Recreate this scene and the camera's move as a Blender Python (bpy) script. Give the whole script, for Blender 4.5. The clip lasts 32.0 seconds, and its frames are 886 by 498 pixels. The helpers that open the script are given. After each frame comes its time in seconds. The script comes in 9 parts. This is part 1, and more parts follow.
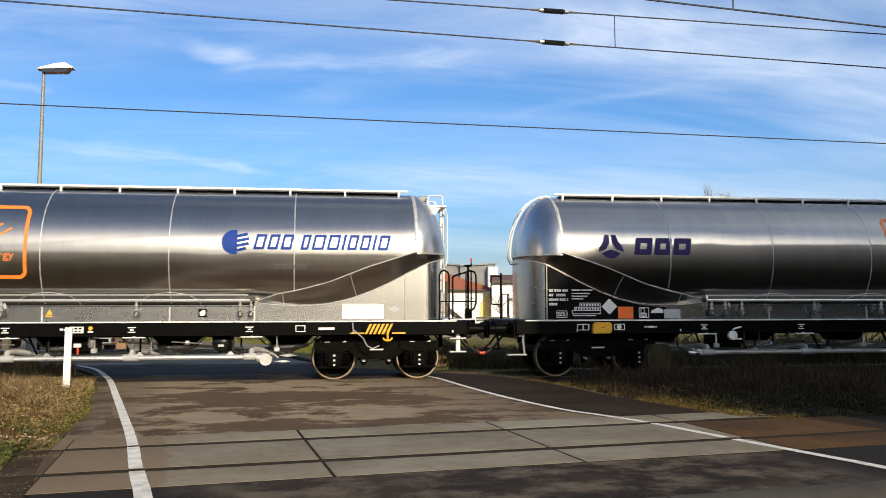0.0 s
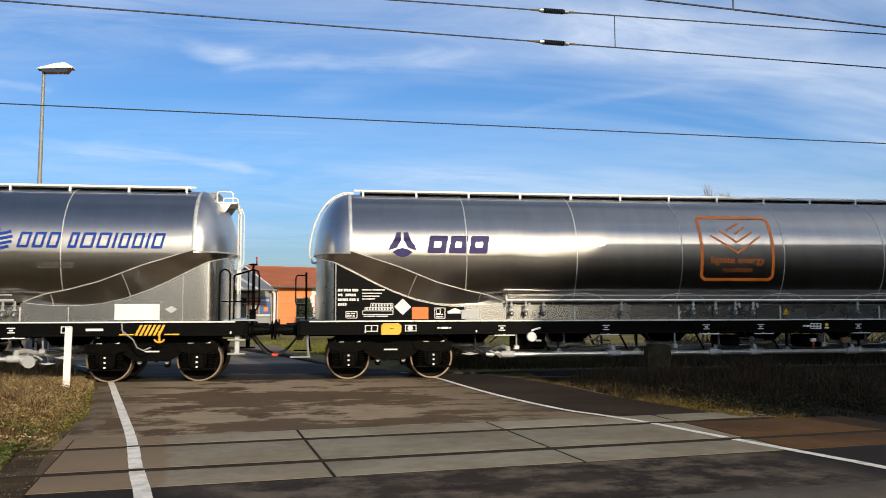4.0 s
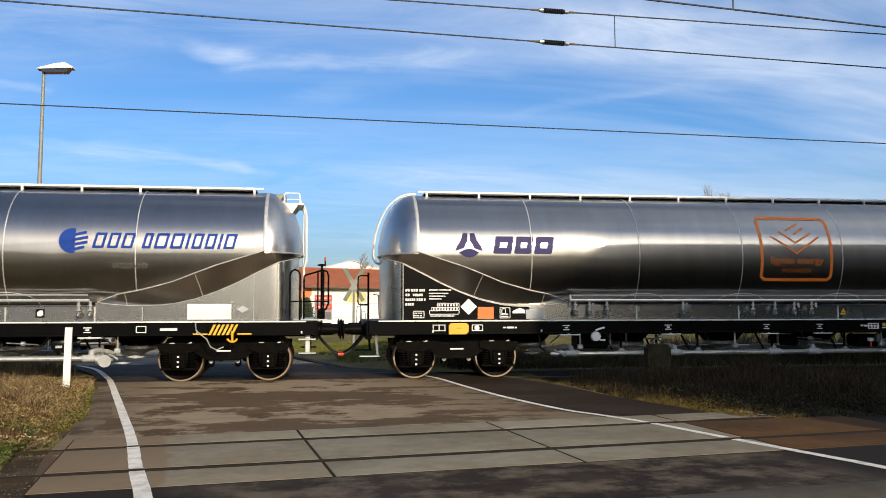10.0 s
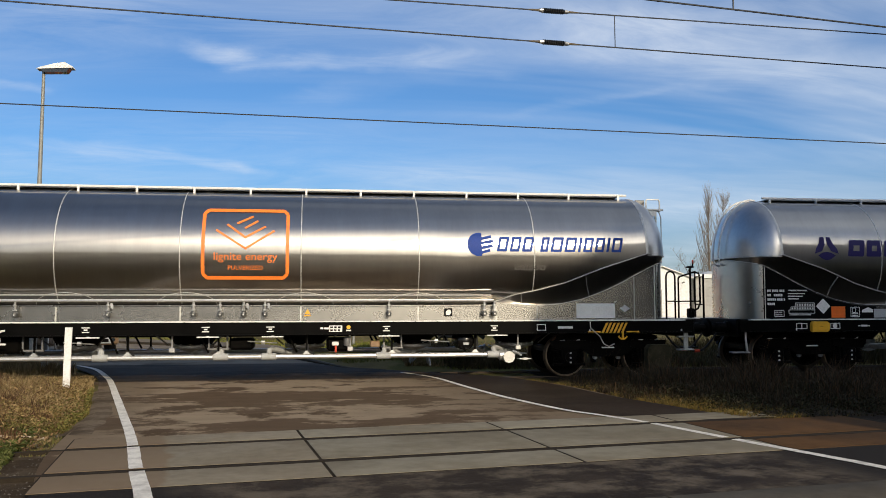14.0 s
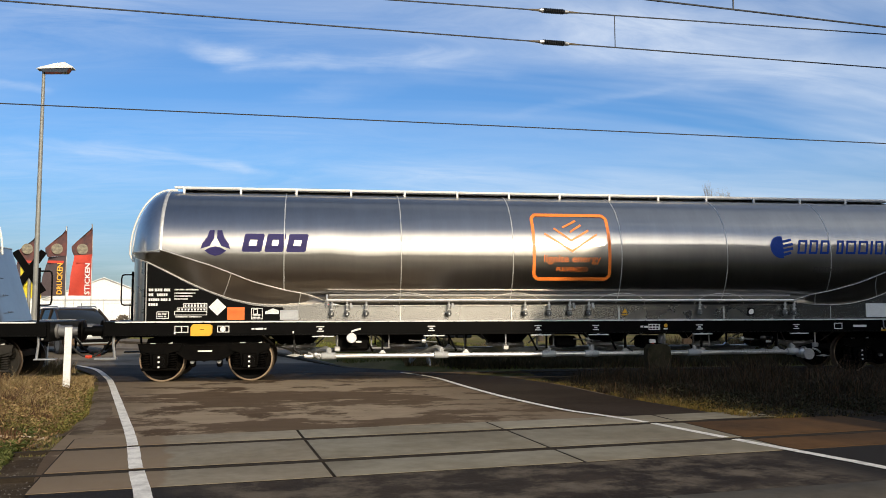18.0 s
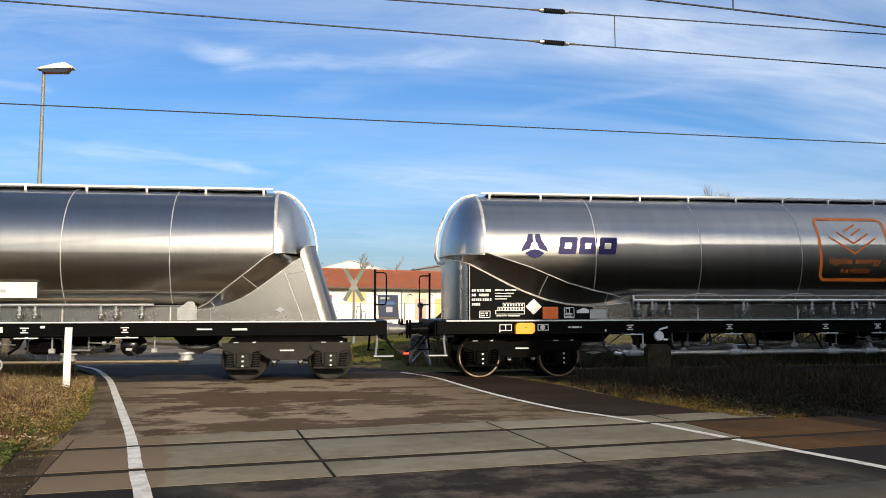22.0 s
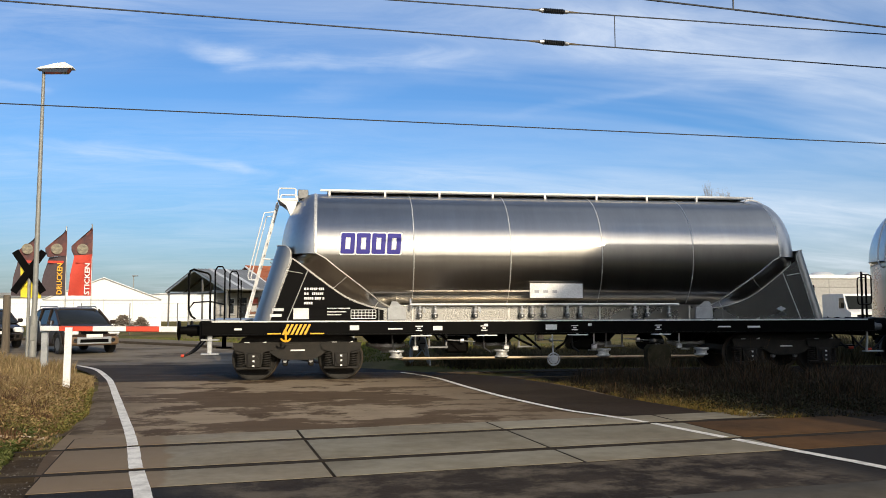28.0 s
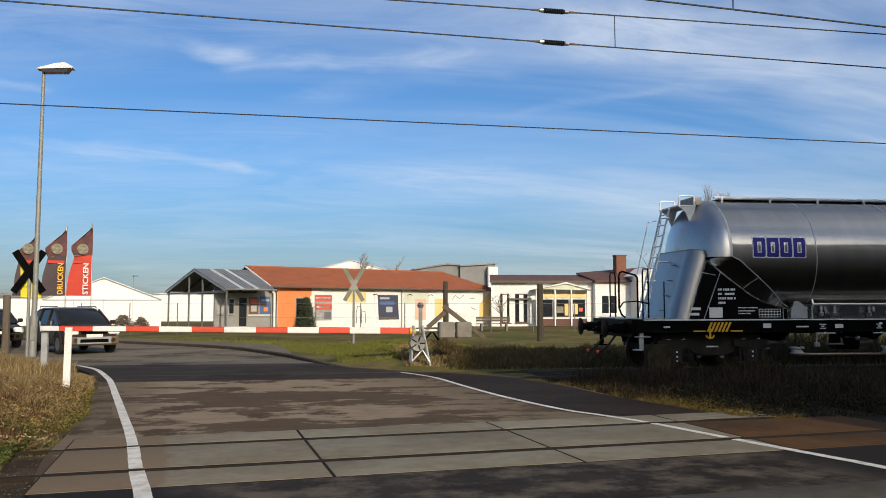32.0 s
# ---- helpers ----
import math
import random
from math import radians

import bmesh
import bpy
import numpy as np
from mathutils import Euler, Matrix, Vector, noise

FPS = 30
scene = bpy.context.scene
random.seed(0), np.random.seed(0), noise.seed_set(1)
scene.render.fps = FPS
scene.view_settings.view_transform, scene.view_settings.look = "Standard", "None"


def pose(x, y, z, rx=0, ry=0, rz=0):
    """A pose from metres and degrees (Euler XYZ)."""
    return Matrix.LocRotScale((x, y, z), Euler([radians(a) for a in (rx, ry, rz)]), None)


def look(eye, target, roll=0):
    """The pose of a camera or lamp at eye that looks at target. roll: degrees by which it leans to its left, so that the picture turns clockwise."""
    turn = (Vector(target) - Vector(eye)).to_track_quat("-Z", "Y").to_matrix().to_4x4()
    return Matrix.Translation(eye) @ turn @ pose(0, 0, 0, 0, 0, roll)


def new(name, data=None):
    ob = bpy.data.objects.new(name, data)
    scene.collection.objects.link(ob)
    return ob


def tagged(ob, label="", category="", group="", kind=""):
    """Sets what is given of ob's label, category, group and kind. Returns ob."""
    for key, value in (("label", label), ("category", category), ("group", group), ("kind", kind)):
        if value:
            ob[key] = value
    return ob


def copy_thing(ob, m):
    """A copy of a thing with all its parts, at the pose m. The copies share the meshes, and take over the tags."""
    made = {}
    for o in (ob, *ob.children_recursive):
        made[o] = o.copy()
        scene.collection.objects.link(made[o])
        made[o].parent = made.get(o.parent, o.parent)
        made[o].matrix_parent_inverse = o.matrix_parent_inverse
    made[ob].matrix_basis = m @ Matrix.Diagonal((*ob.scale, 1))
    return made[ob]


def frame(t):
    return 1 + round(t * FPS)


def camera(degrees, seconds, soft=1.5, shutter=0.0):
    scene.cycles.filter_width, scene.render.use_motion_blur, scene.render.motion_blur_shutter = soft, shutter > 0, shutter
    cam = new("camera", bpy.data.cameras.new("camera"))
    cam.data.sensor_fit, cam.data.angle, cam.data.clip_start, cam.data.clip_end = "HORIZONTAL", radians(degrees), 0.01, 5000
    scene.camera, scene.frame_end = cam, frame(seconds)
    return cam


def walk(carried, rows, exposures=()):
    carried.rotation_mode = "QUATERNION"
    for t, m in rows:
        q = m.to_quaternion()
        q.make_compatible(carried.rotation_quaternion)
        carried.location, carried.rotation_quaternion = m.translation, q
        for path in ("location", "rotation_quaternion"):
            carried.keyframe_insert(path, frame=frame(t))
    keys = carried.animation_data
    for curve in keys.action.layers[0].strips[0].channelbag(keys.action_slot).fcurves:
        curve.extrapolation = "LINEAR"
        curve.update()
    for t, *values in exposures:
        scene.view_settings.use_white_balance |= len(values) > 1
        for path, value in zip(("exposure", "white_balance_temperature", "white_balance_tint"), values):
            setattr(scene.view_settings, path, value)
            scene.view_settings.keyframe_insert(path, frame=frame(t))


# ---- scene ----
# ---------- camera: stands still on its tripod ----------
cam = camera(55.77, 32.0, soft=0.7, shutter=0.15)
EYE = (0.0, 0.0, 1.566)
AIM = (math.sin(0.1462) * math.cos(0.0677), math.cos(0.1462) * math.cos(0.0677), 1.566 + math.sin(0.0677))
walk(cam, [(0.0, look(EYE, AIM, -0.08)), (32.0, look(EYE, AIM, -0.08))],
     [(0.0, 0.15), (1.0, -0.03), (2.0, -0.12), (3.5, -0.03), (5.0, 0.03), (6.0, 0.02), (7.0, -0.11), (8.0, -0.13), (9.0, -0.02), (10.0, 0.07), (11.0, 0.08), (12.0, 0.04), (13.0, -0.15), (14.0, -0.19), (17.0, -0.10),
      (19.0, -0.01), (20.0, 0.03), (21.0, 0.06), (22.0, 0.09), (23.0, 0.06), (24.0, 0.02), (25.0, -0.08), (28.0, 0.0), (29.0, 0.04), (30.0, 0.01), (31.0, -0.04), (32.0, -0.18)])

# ---------- world, sun ----------
SUN_UP, SUN_TURN = radians(22.0), radians(164.0)
SUN_DIR = Vector((math.sin(SUN_TURN) * math.cos(SUN_UP), math.cos(SUN_TURN) * math.cos(SUN_UP), math.sin(SUN_UP)))


def build_world():
    w = bpy.data.worlds.new("sky")
    scene.world = w
    w.use_nodes = True
    nt = w.node_tree
    nt.nodes.clear()
    n, l = nt.nodes.new, nt.links.new
    out, bg = n("ShaderNodeOutputWorld"), n("ShaderNodeBackground")
    sky = n("ShaderNodeTexSky")
    sky.sky_type, sky.sun_disc = "NISHITA", False
    sky.sun_elevation, sky.sun_rotation = SUN_UP, SUN_TURN
    sky.air_density, sky.dust_density, sky.ozone_density = 1.0, 0.8, 2.5
    bg.inputs["Strength"].default_value = 0.096
    # thin high cloud, drawn out along one direction
    co = n("ShaderNodeTexCoord")
    sep = n("ShaderNodeSeparateXYZ")
    l(co.outputs["Generated"], sep.inputs[0])
    up = n("ShaderNodeMath"); up.operation = "ADD"; up.inputs[1].default_value = 0.16
    l(sep.outputs["Z"], up.inputs[0])
    px, py = n("ShaderNodeMath"), n("ShaderNodeMath")
    px.operation = py.operation = "DIVIDE"
    l(sep.outputs["X"], px.inputs[0]); l(up.outputs[0], px.inputs[1])
    l(sep.outputs["Y"], py.inputs[0]); l(up.outputs[0], py.inputs[1])
    comb = n("ShaderNodeCombineXYZ")
    l(px.outputs[0], comb.inputs[0]); l(py.outputs[0], comb.inputs[1])
    mp = n("ShaderNodeMapping")
    mp.inputs["Location"].default_value = (1.45, 0.35, 0.0)
    mp.inputs["Rotation"].default_value = (0, 0, radians(-16))
    mp.inputs["Scale"].default_value = (0.55, 1.7, 1.0)
    l(comb.outputs[0], mp.inputs["Vector"])
    big, fine = n("ShaderNodeTexNoise"), n("ShaderNodeTexNoise")
    big.inputs["Scale"].default_value, big.inputs["Detail"].default_value, big.inputs["Roughness"].default_value = 0.85, 4, 0.55
    big.inputs["Distortion"].default_value = 0.5
    fine.inputs["Scale"].default_value, fine.inputs["Detail"].default_value, fine.inputs["Roughness"].default_value = 3.0, 10, 0.66
    fine.inputs["Distortion"].default_value = 1.1
    l(mp.outputs[0], big.inputs["Vector"]); l(mp.outputs[0], fine.inputs["Vector"])
    rb, rf = n("ShaderNodeMapRange"), n("ShaderNodeMapRange")
    rb.inputs["From Min"].default_value, rb.inputs["From Max"].default_value = 0.30, 0.72
    rf.inputs["From Min"].default_value, rf.inputs["From Max"].default_value = 0.34, 0.74
    l(big.outputs["Fac"], rb.inputs["Value"]); l(fine.outputs["Fac"], rf.inputs["Value"])
    mul = n("ShaderNodeMath"); mul.operation = "MULTIPLY"
    l(rb.outputs[0], mul.inputs[0]); l(rf.outputs[0], mul.inputs[1])
    # the veil thickens towards the east and overhead
    dot = n("ShaderNodeVectorMath"); dot.operation = "DOT_PRODUCT"
    dot.inputs[1].default_value = (0.85, 0.15, 0.45)
    l(co.outputs["Generated"], dot.inputs[0])
    veil = n("ShaderNodeMapRange")
    veil.inputs["From Min"].default_value, veil.inputs["From Max"].default_value = 0.15, 0.80
    veil.inputs["To Min"].default_value, veil.inputs["To Max"].default_value = 0.05, 0.85
    l(dot.outputs["Value"], veil.inputs["Value"])
    soft = n("ShaderNodeMath"); soft.operation = "MULTIPLY_ADD"
    l(rb.outputs[0], soft.inputs[0]); l(veil.outputs[0], soft.inputs[1])
    half = n("ShaderNodeMath"); half.operation = "MULTIPLY"; half.inputs[1].default_value = 0.40
    l(mul.outputs[0], half.inputs[0]); l(half.outputs[0], soft.inputs[2])
    amt = n("ShaderNodeMath"); amt.operation = "MULTIPLY"; amt.inputs[1].default_value = 0.80; amt.use_clamp = True
    # single wisps: from, to, half width on the cloud sheet, and density
    total = soft.outputs[0]
    warp, wob = n("ShaderNodeTexNoise"), n("ShaderNodeVectorMath")
    warp.inputs["Scale"].default_value, warp.inputs["Detail"].default_value = 6.0, 6
    l(comb.outputs[0], warp.inputs["Vector"])
    wob.operation = "MULTIPLY_ADD"
    wob.inputs[1].default_value = (0.22, 0.16, 0.0)
    l(warp.outputs["Color"], wob.inputs[0]); l(comb.outputs[0], wob.inputs[2])
    body = n("ShaderNodeMath"); body.operation = "MULTIPLY_ADD"; body.inputs[1].default_value, body.inputs[2].default_value = 0.72, 0.28
    l(rf.outputs[0], body.inputs[0])
    for x0, y0, x1, y1, wide, dense in ((-0.31, 2.11, -0.15, 2.22, 0.075, 0.75), (-0.22, 2.20, 0.10, 2.16, 0.070, 0.80), (0.04, 2.18, 0.42, 2.08, 0.075, 0.55), (0.20, 2.23, 0.63, 2.09, 0.110, 0.22),
                                        (0.50, 1.92, 0.95, 1.96, 0.200, 0.45), (0.76, 2.02, 1.47, 1.97, 0.190, 0.62), (0.58, 1.90, 1.27, 1.70, 0.190, 0.55), (-0.14, 2.45, 0.20, 2.30, 0.100, 0.20),
                                        (-1.00, 2.79, -0.51, 2.95, 0.091, 0.32), (-0.55, 2.93, -0.10, 3.20, 0.070, 0.48), (-0.80, 2.87, -0.50, 3.01, 0.170, 0.22), (-0.85, 2.35, -0.77, 2.38, 0.048, 0.25),
                                        (-0.71, 1.94, -0.30, 1.90, 0.100, 0.25), (0.49, 2.54, 1.06, 2.10, 0.055, 0.22), (-0.02, 3.14, 0.90, 3.10, 0.220, 0.16), (-0.35, 2.75, 0.25, 2.62, 0.140, 0.12)):
        d = Vector((x1 - x0, y1 - y0, 0))
        half_long, d = d.length / 2 + 0.05, d.normalized()
        mid = Vector(((x0 + x1) / 2 + 0.11, (y0 + y1) / 2 + 0.08, 0))
        loc = []
        for axis, size in ((d, half_long), (Vector((-d.y, d.x, 0)), wide)):
            dp = n("ShaderNodeVectorMath"); dp.operation = "DOT_PRODUCT"
            dp.inputs[1].default_value = axis / size
            l(wob.outputs[0], dp.inputs[0])
            sub = n("ShaderNodeMath"); sub.operation = "SUBTRACT"; sub.inputs[1].default_value = mid.dot(axis) / size
            l(dp.outputs["Value"], sub.inputs[0])
            loc.append(sub.outputs[0])
        xy, ln = n("ShaderNodeCombineXYZ"), n("ShaderNodeVectorMath")
        l(loc[0], xy.inputs[0]); l(loc[1], xy.inputs[1])
        ln.operation = "LENGTH"
        l(xy.outputs[0], ln.inputs[0])
        fade = n("ShaderNodeMapRange"); fade.interpolation_type = "SMOOTHSTEP"
        fade.inputs["From Min"].default_value, fade.inputs["From Max"].default_value = 0.0, 1.15
        fade.inputs["To Min"].default_value, fade.inputs["To Max"].default_value = dense, 0.0
        l(ln.outputs["Value"], fade.inputs["Value"])
        wisp = n("ShaderNodeMath"); wisp.operation = "MULTIPLY_ADD"
        l(fade.outputs[0], wisp.inputs[0]); l(body.outputs[0], wisp.inputs[1]); l(total, wisp.inputs[2])
        total = wisp.outputs[0]
    l(total, amt.inputs[0])
    tint = n("ShaderNodeMix"); tint.data_type, tint.blend_type = "RGBA", "MULTIPLY"
    tint.inputs["Factor"].default_value = 1.0
    # the blue turns greyer down in the thick air near the horizon
    thick, hue = n("ShaderNodeMapRange"), n("ShaderNodeMix")
    thick.interpolation_type = "SMOOTHSTEP"
    thick.inputs["From Min"].default_value, thick.inputs["From Max"].default_value = 0.02, 0.19
    l(sep.outputs["Z"], thick.inputs["Value"])
    hue.data_type = "RGBA"
    hue.inputs["A"].default_value, hue.inputs["B"].default_value = (0.61, 0.77, 1.02, 1), (0.67, 1.04, 1.43, 1)
    l(thick.outputs[0], hue.inputs["Factor"])
    l(hue.outputs["Result"], tint.inputs["B"])
    l(sky.outputs[0], tint.inputs["A"])
    mix = n("ShaderNodeMix"); mix.data_type = "RGBA"
    l(amt.outputs[0], mix.inputs["Factor"])
    # warm haze low in the sky on the sun's side
    side, low, haze = n("ShaderNodeVectorMath"), n("ShaderNodeMapRange"), n("ShaderNodeMapRange")
    side.operation = "DOT_PRODUCT"
    side.inputs[1].default_value = (SUN_DIR.x, SUN_DIR.y, 0.0)
    l(co.outputs["Generated"], side.inputs[0])
    haze.inputs["From Min"].default_value, haze.inputs["From Max"].default_value = 0.0, 0.8
    l(side.outputs["Value"], haze.inputs["Value"])
    low.inputs["From Min"].default_value, low.inputs["From Max"].default_value = 0.05, 0.62
    low.inputs["To Min"].default_value, low.inputs["To Max"].default_value = 0.85, 0.04
    l(sep.outputs["Z"], low.inputs["Value"])
    hz = n("ShaderNodeMath"); hz.operation = "MULTIPLY"; hz.use_clamp = True
    l(haze.outputs[0], hz.inputs[0]); l(low.outputs[0], hz.inputs[1])
    warm = n("ShaderNodeMix"); warm.data_type = "RGBA"
    l(hz.outputs[0], warm.inputs["Factor"])
    l(tint.outputs["Result"], warm.inputs["A"])
    warm.inputs["B"].default_value = (10.2, 9.3, 8.0, 1)
    # the bright veil round the sun
    ring, glow, sq = n("ShaderNodeVectorMath"), n("ShaderNodeMapRange"), n("ShaderNodeMath")
    ring.operation = "DOT_PRODUCT"
    ring.inputs[1].default_value = SUN_DIR
    l(co.outputs["Generated"], ring.inputs[0])
    glow.inputs["From Min"].default_value, glow.inputs["From Max"].default_value = 0.87, 0.999
    l(ring.outputs["Value"], glow.inputs["Value"])
    sq.operation = "POWER"; sq.inputs[1].default_value = 2.0
    l(glow.outputs[0], sq.inputs[0])
    veil_col, veiled = n("ShaderNodeVectorMath"), n("ShaderNodeVectorMath")
    veil_col.operation, veiled.operation = "SCALE", "ADD"
    veil_col.inputs[0].default_value = (45, 39, 30)
    l(sq.outputs[0], veil_col.inputs["Scale"])
    l(warm.outputs["Result"], veiled.inputs[0]); l(veil_col.outputs[0], veiled.inputs[1])
    l(veiled.outputs[0], mix.inputs["A"])
    mix.inputs["B"].default_value = (9.2, 10.0, 11.1, 1)
    l(mix.outputs["Result"], bg.inputs["Color"])
    l(bg.outputs[0], out.inputs[0])


build_world()
sun = new("sun", bpy.data.lights.new("sun", "SUN"))
sun.data.energy, sun.data.angle, sun.data.color = 4.4, radians(0.55), (1.0, 0.85, 0.63)
sun.matrix_world = look(SUN_DIR * 50, (0, 0, 0))


# ---------- materials ----------
def material(name, base, rough=0.6, metal=0.0, second=None, scale=4.0, amount=0.5, bump=0.0, bump_scale=None,
             stretch=(1, 1, 1), rough_var=0.0, spec=0.5, contrast=(0.35, 0.65), detail=6, obj_var=0.0, world_space=False, grain=0.35):
    """A surface with variation at two scales and fine relief."""
    m = bpy.data.materials.new(name)
    m.use_nodes = True
    nt = m.node_tree
    n, l = nt.nodes.new, nt.links.new
    b = nt.nodes["Principled BSDF"]
    b.inputs["Roughness"].default_value, b.inputs["Metallic"].default_value = rough, metal
    b.inputs["Specular IOR Level"].default_value = spec
    co, mp = n("ShaderNodeTexCoord"), n("ShaderNodeMapping")
    mp.inputs["Scale"].default_value = stretch
    if world_space:
        geo = n("ShaderNodeNewGeometry")
        l(geo.outputs["Position"], mp.inputs["Vector"])
    else:
        l(co.outputs["Object"], mp.inputs["Vector"])
    na, nb = n("ShaderNodeTexNoise"), n("ShaderNodeTexNoise")
    na.inputs["Scale"].default_value, na.inputs["Detail"].default_value, na.inputs["Roughness"].default_value = scale, detail, 0.6
    nb.inputs["Scale"].default_value, nb.inputs["Detail"].default_value = scale * 9, 4
    l(mp.outputs[0], na.inputs["Vector"]); l(mp.outputs[0], nb.inputs["Vector"])
    ra = n("ShaderNodeMapRange")
    ra.inputs["From Min"].default_value, ra.inputs["From Max"].default_value = contrast
    l(na.outputs["Fac"], ra.inputs["Value"])
    fa = n("ShaderNodeMath"); fa.operation = "MULTIPLY"; fa.inputs[1].default_value = amount
    l(ra.outputs[0], fa.inputs[0])
    second = second or tuple(c * 0.6 for c in base)
    mix = n("ShaderNodeMix"); mix.data_type = "RGBA"
    mix.inputs["A"].default_value, mix.inputs["B"].default_value = (*base, 1), (*second, 1)
    l(fa.outputs[0], mix.inputs["Factor"])
    fleck = n("ShaderNodeMix"); fleck.data_type, fleck.blend_type = "RGBA", "MULTIPLY"
    fleck.inputs["Factor"].default_value = grain
    gr = n("ShaderNodeMapRange")
    gr.inputs["From Min"].default_value, gr.inputs["From Max"].default_value = 0.25, 0.75
    gr.inputs["To Min"].default_value, gr.inputs["To Max"].default_value = 0.55, 1.3
    l(nb.outputs["Fac"], gr.inputs["Value"])
    l(mix.outputs["Result"], fleck.inputs["A"]); l(gr.outputs[0], fleck.inputs["B"])
    last = fleck.outputs["Result"]
    if obj_var:
        oi = n("ShaderNodeObjectInfo")
        orr = n("ShaderNodeMapRange")
        orr.inputs["To Min"].default_value, orr.inputs["To Max"].default_value = 1 - obj_var, 1 + obj_var
        l(oi.outputs["Random"], orr.inputs["Value"])
        om = n("ShaderNodeMix"); om.data_type, om.blend_type = "RGBA", "MULTIPLY"
        om.inputs["Factor"].default_value = 1.0
        l(last, om.inputs["A"]); l(orr.outputs[0], om.inputs["B"])
        last = om.outputs["Result"]
    l(last, b.inputs["Base Color"])
    if rough_var:
        rr = n("ShaderNodeMapRange")
        rr.inputs["To Min"].default_value, rr.inputs["To Max"].default_value = rough - rough_var, rough + rough_var
        l(na.outputs["Fac"], rr.inputs["Value"]); l(rr.outputs[0], b.inputs["Roughness"])
    if bump:
        bp, nc = n("ShaderNodeBump"), n("ShaderNodeTexNoise")
        nc.inputs["Scale"].default_value, nc.inputs["Detail"].default_value = bump_scale or scale * 6, 5
        l(mp.outputs[0], nc.inputs["Vector"])
        bp.inputs["Strength"].default_value, bp.inputs["Distance"].default_value = bump, 0.02
        l(nc.outputs["Fac"], bp.inputs["Height"]); l(bp.outputs[0], b.inputs["Normal"])
    return m


def brushed(name, base, rough, aniso):
    """Rolled aluminium sheet: the polish runs round the tank, so that gloss is drawn out along it."""
    m = material(name, base, rough=rough, metal=1.0, second=tuple(c * 0.86 for c in base), scale=1.3, amount=0.7,
                 stretch=(2.2, 0.5, 0.5), rough_var=0.05)
    nt = m.node_tree
    n, l = nt.nodes.new, nt.links.new
    b = nt.nodes["Principled BSDF"]
    b.inputs["Anisotropic"].default_value = aniso
    tan = n("ShaderNodeCombineXYZ")
    tan.inputs[0].default_value = 1.0
    l(tan.outputs[0], b.inputs["Tangent"])
    for nd in nt.nodes:
        if nd.type == "MIX" and nd.blend_type == "MULTIPLY":
            nd.inputs["Factor"].default_value = 0.06
    co, mp, no, bp = n("ShaderNodeTexCoord"), n("ShaderNodeMapping"), n("ShaderNodeTexNoise"), n("ShaderNodeBump")
    mp.inputs["Scale"].default_value = (1.1, 0.35, 0.35)
    no.inputs["Scale"].default_value, no.inputs["Detail"].default_value = 2.0, 2
    bp.inputs["Strength"].default_value, bp.inputs["Distance"].default_value = 0.05, 0.03
    l(co.outputs["Object"], mp.inputs["Vector"]); l(mp.outputs[0], no.inputs["Vector"])
    l(no.outputs["Fac"], bp.inputs["Height"]); l(bp.outputs[0], b.inputs["Normal"])
    # a second, smoother sheen over the brushed one
    g, mix = n("ShaderNodeBsdfPrincipled"), n("ShaderNodeMixShader")
    g.inputs["Metallic"].default_value, g.inputs["Roughness"].default_value, g.inputs["Anisotropic"].default_value = 1.0, 0.14, 0.85
    l(b.inputs["Base Color"].links[0].from_socket, g.inputs["Base Color"])
    l(tan.outputs[0], g.inputs["Tangent"]); l(bp.outputs[0], g.inputs["Normal"])
    mix.inputs[0].default_value = 0.58
    l(b.outputs[0], mix.inputs[1]); l(g.outputs[0], mix.inputs[2])
    l(mix.outputs[0], nt.nodes["Material Output"].inputs[0])
    return m


def ground_mix(name, a, b2, c, s1, s2, stretch, bump, rough=0.9, first=(0.47, 0.525), over=(0.50, 0.62)):
    """Three tones laid over one another by two noises, in world metres."""
    m = material(name, a, rough=rough, second=b2, scale=s1, amount=1.0, stretch=stretch, bump=bump, bump_scale=40, world_space=True,
                 contrast=first, spec=0.03)
    for nd in m.node_tree.nodes:
        if nd.type == "TEX_NOISE" and nd.inputs["Detail"].default_value > 5.5:
            nd.inputs["Roughness"].default_value, nd.inputs["Detail"].default_value = 0.70, 10
    nt = m.node_tree
    n, l = nt.nodes.new, nt.links.new
    b = nt.nodes["Principled BSDF"]
    old = b.inputs["Base Color"].links[0].from_socket
    geo, no, mr, mix = n("ShaderNodeNewGeometry"), n("ShaderNodeTexNoise"), n("ShaderNodeMapRange"), n("ShaderNodeMix")
    no.inputs["Scale"].default_value, no.inputs["Detail"].default_value, no.inputs["Roughness"].default_value = s2, 10, 0.68
    l(geo.outputs["Position"], no.inputs["Vector"])
    mr.inputs["From Min"].default_value, mr.inputs["From Max"].default_value = over
    l(no.outputs["Fac"], mr.inputs["Value"])
    mix.data_type = "RGBA"
    l(mr.outputs[0], mix.inputs["Factor"]); l(old, mix.inputs["A"])
    mix.inputs["B"].default_value = (*c, 1)
    l(mix.outputs["Result"], b.inputs["Base Color"])
    return m


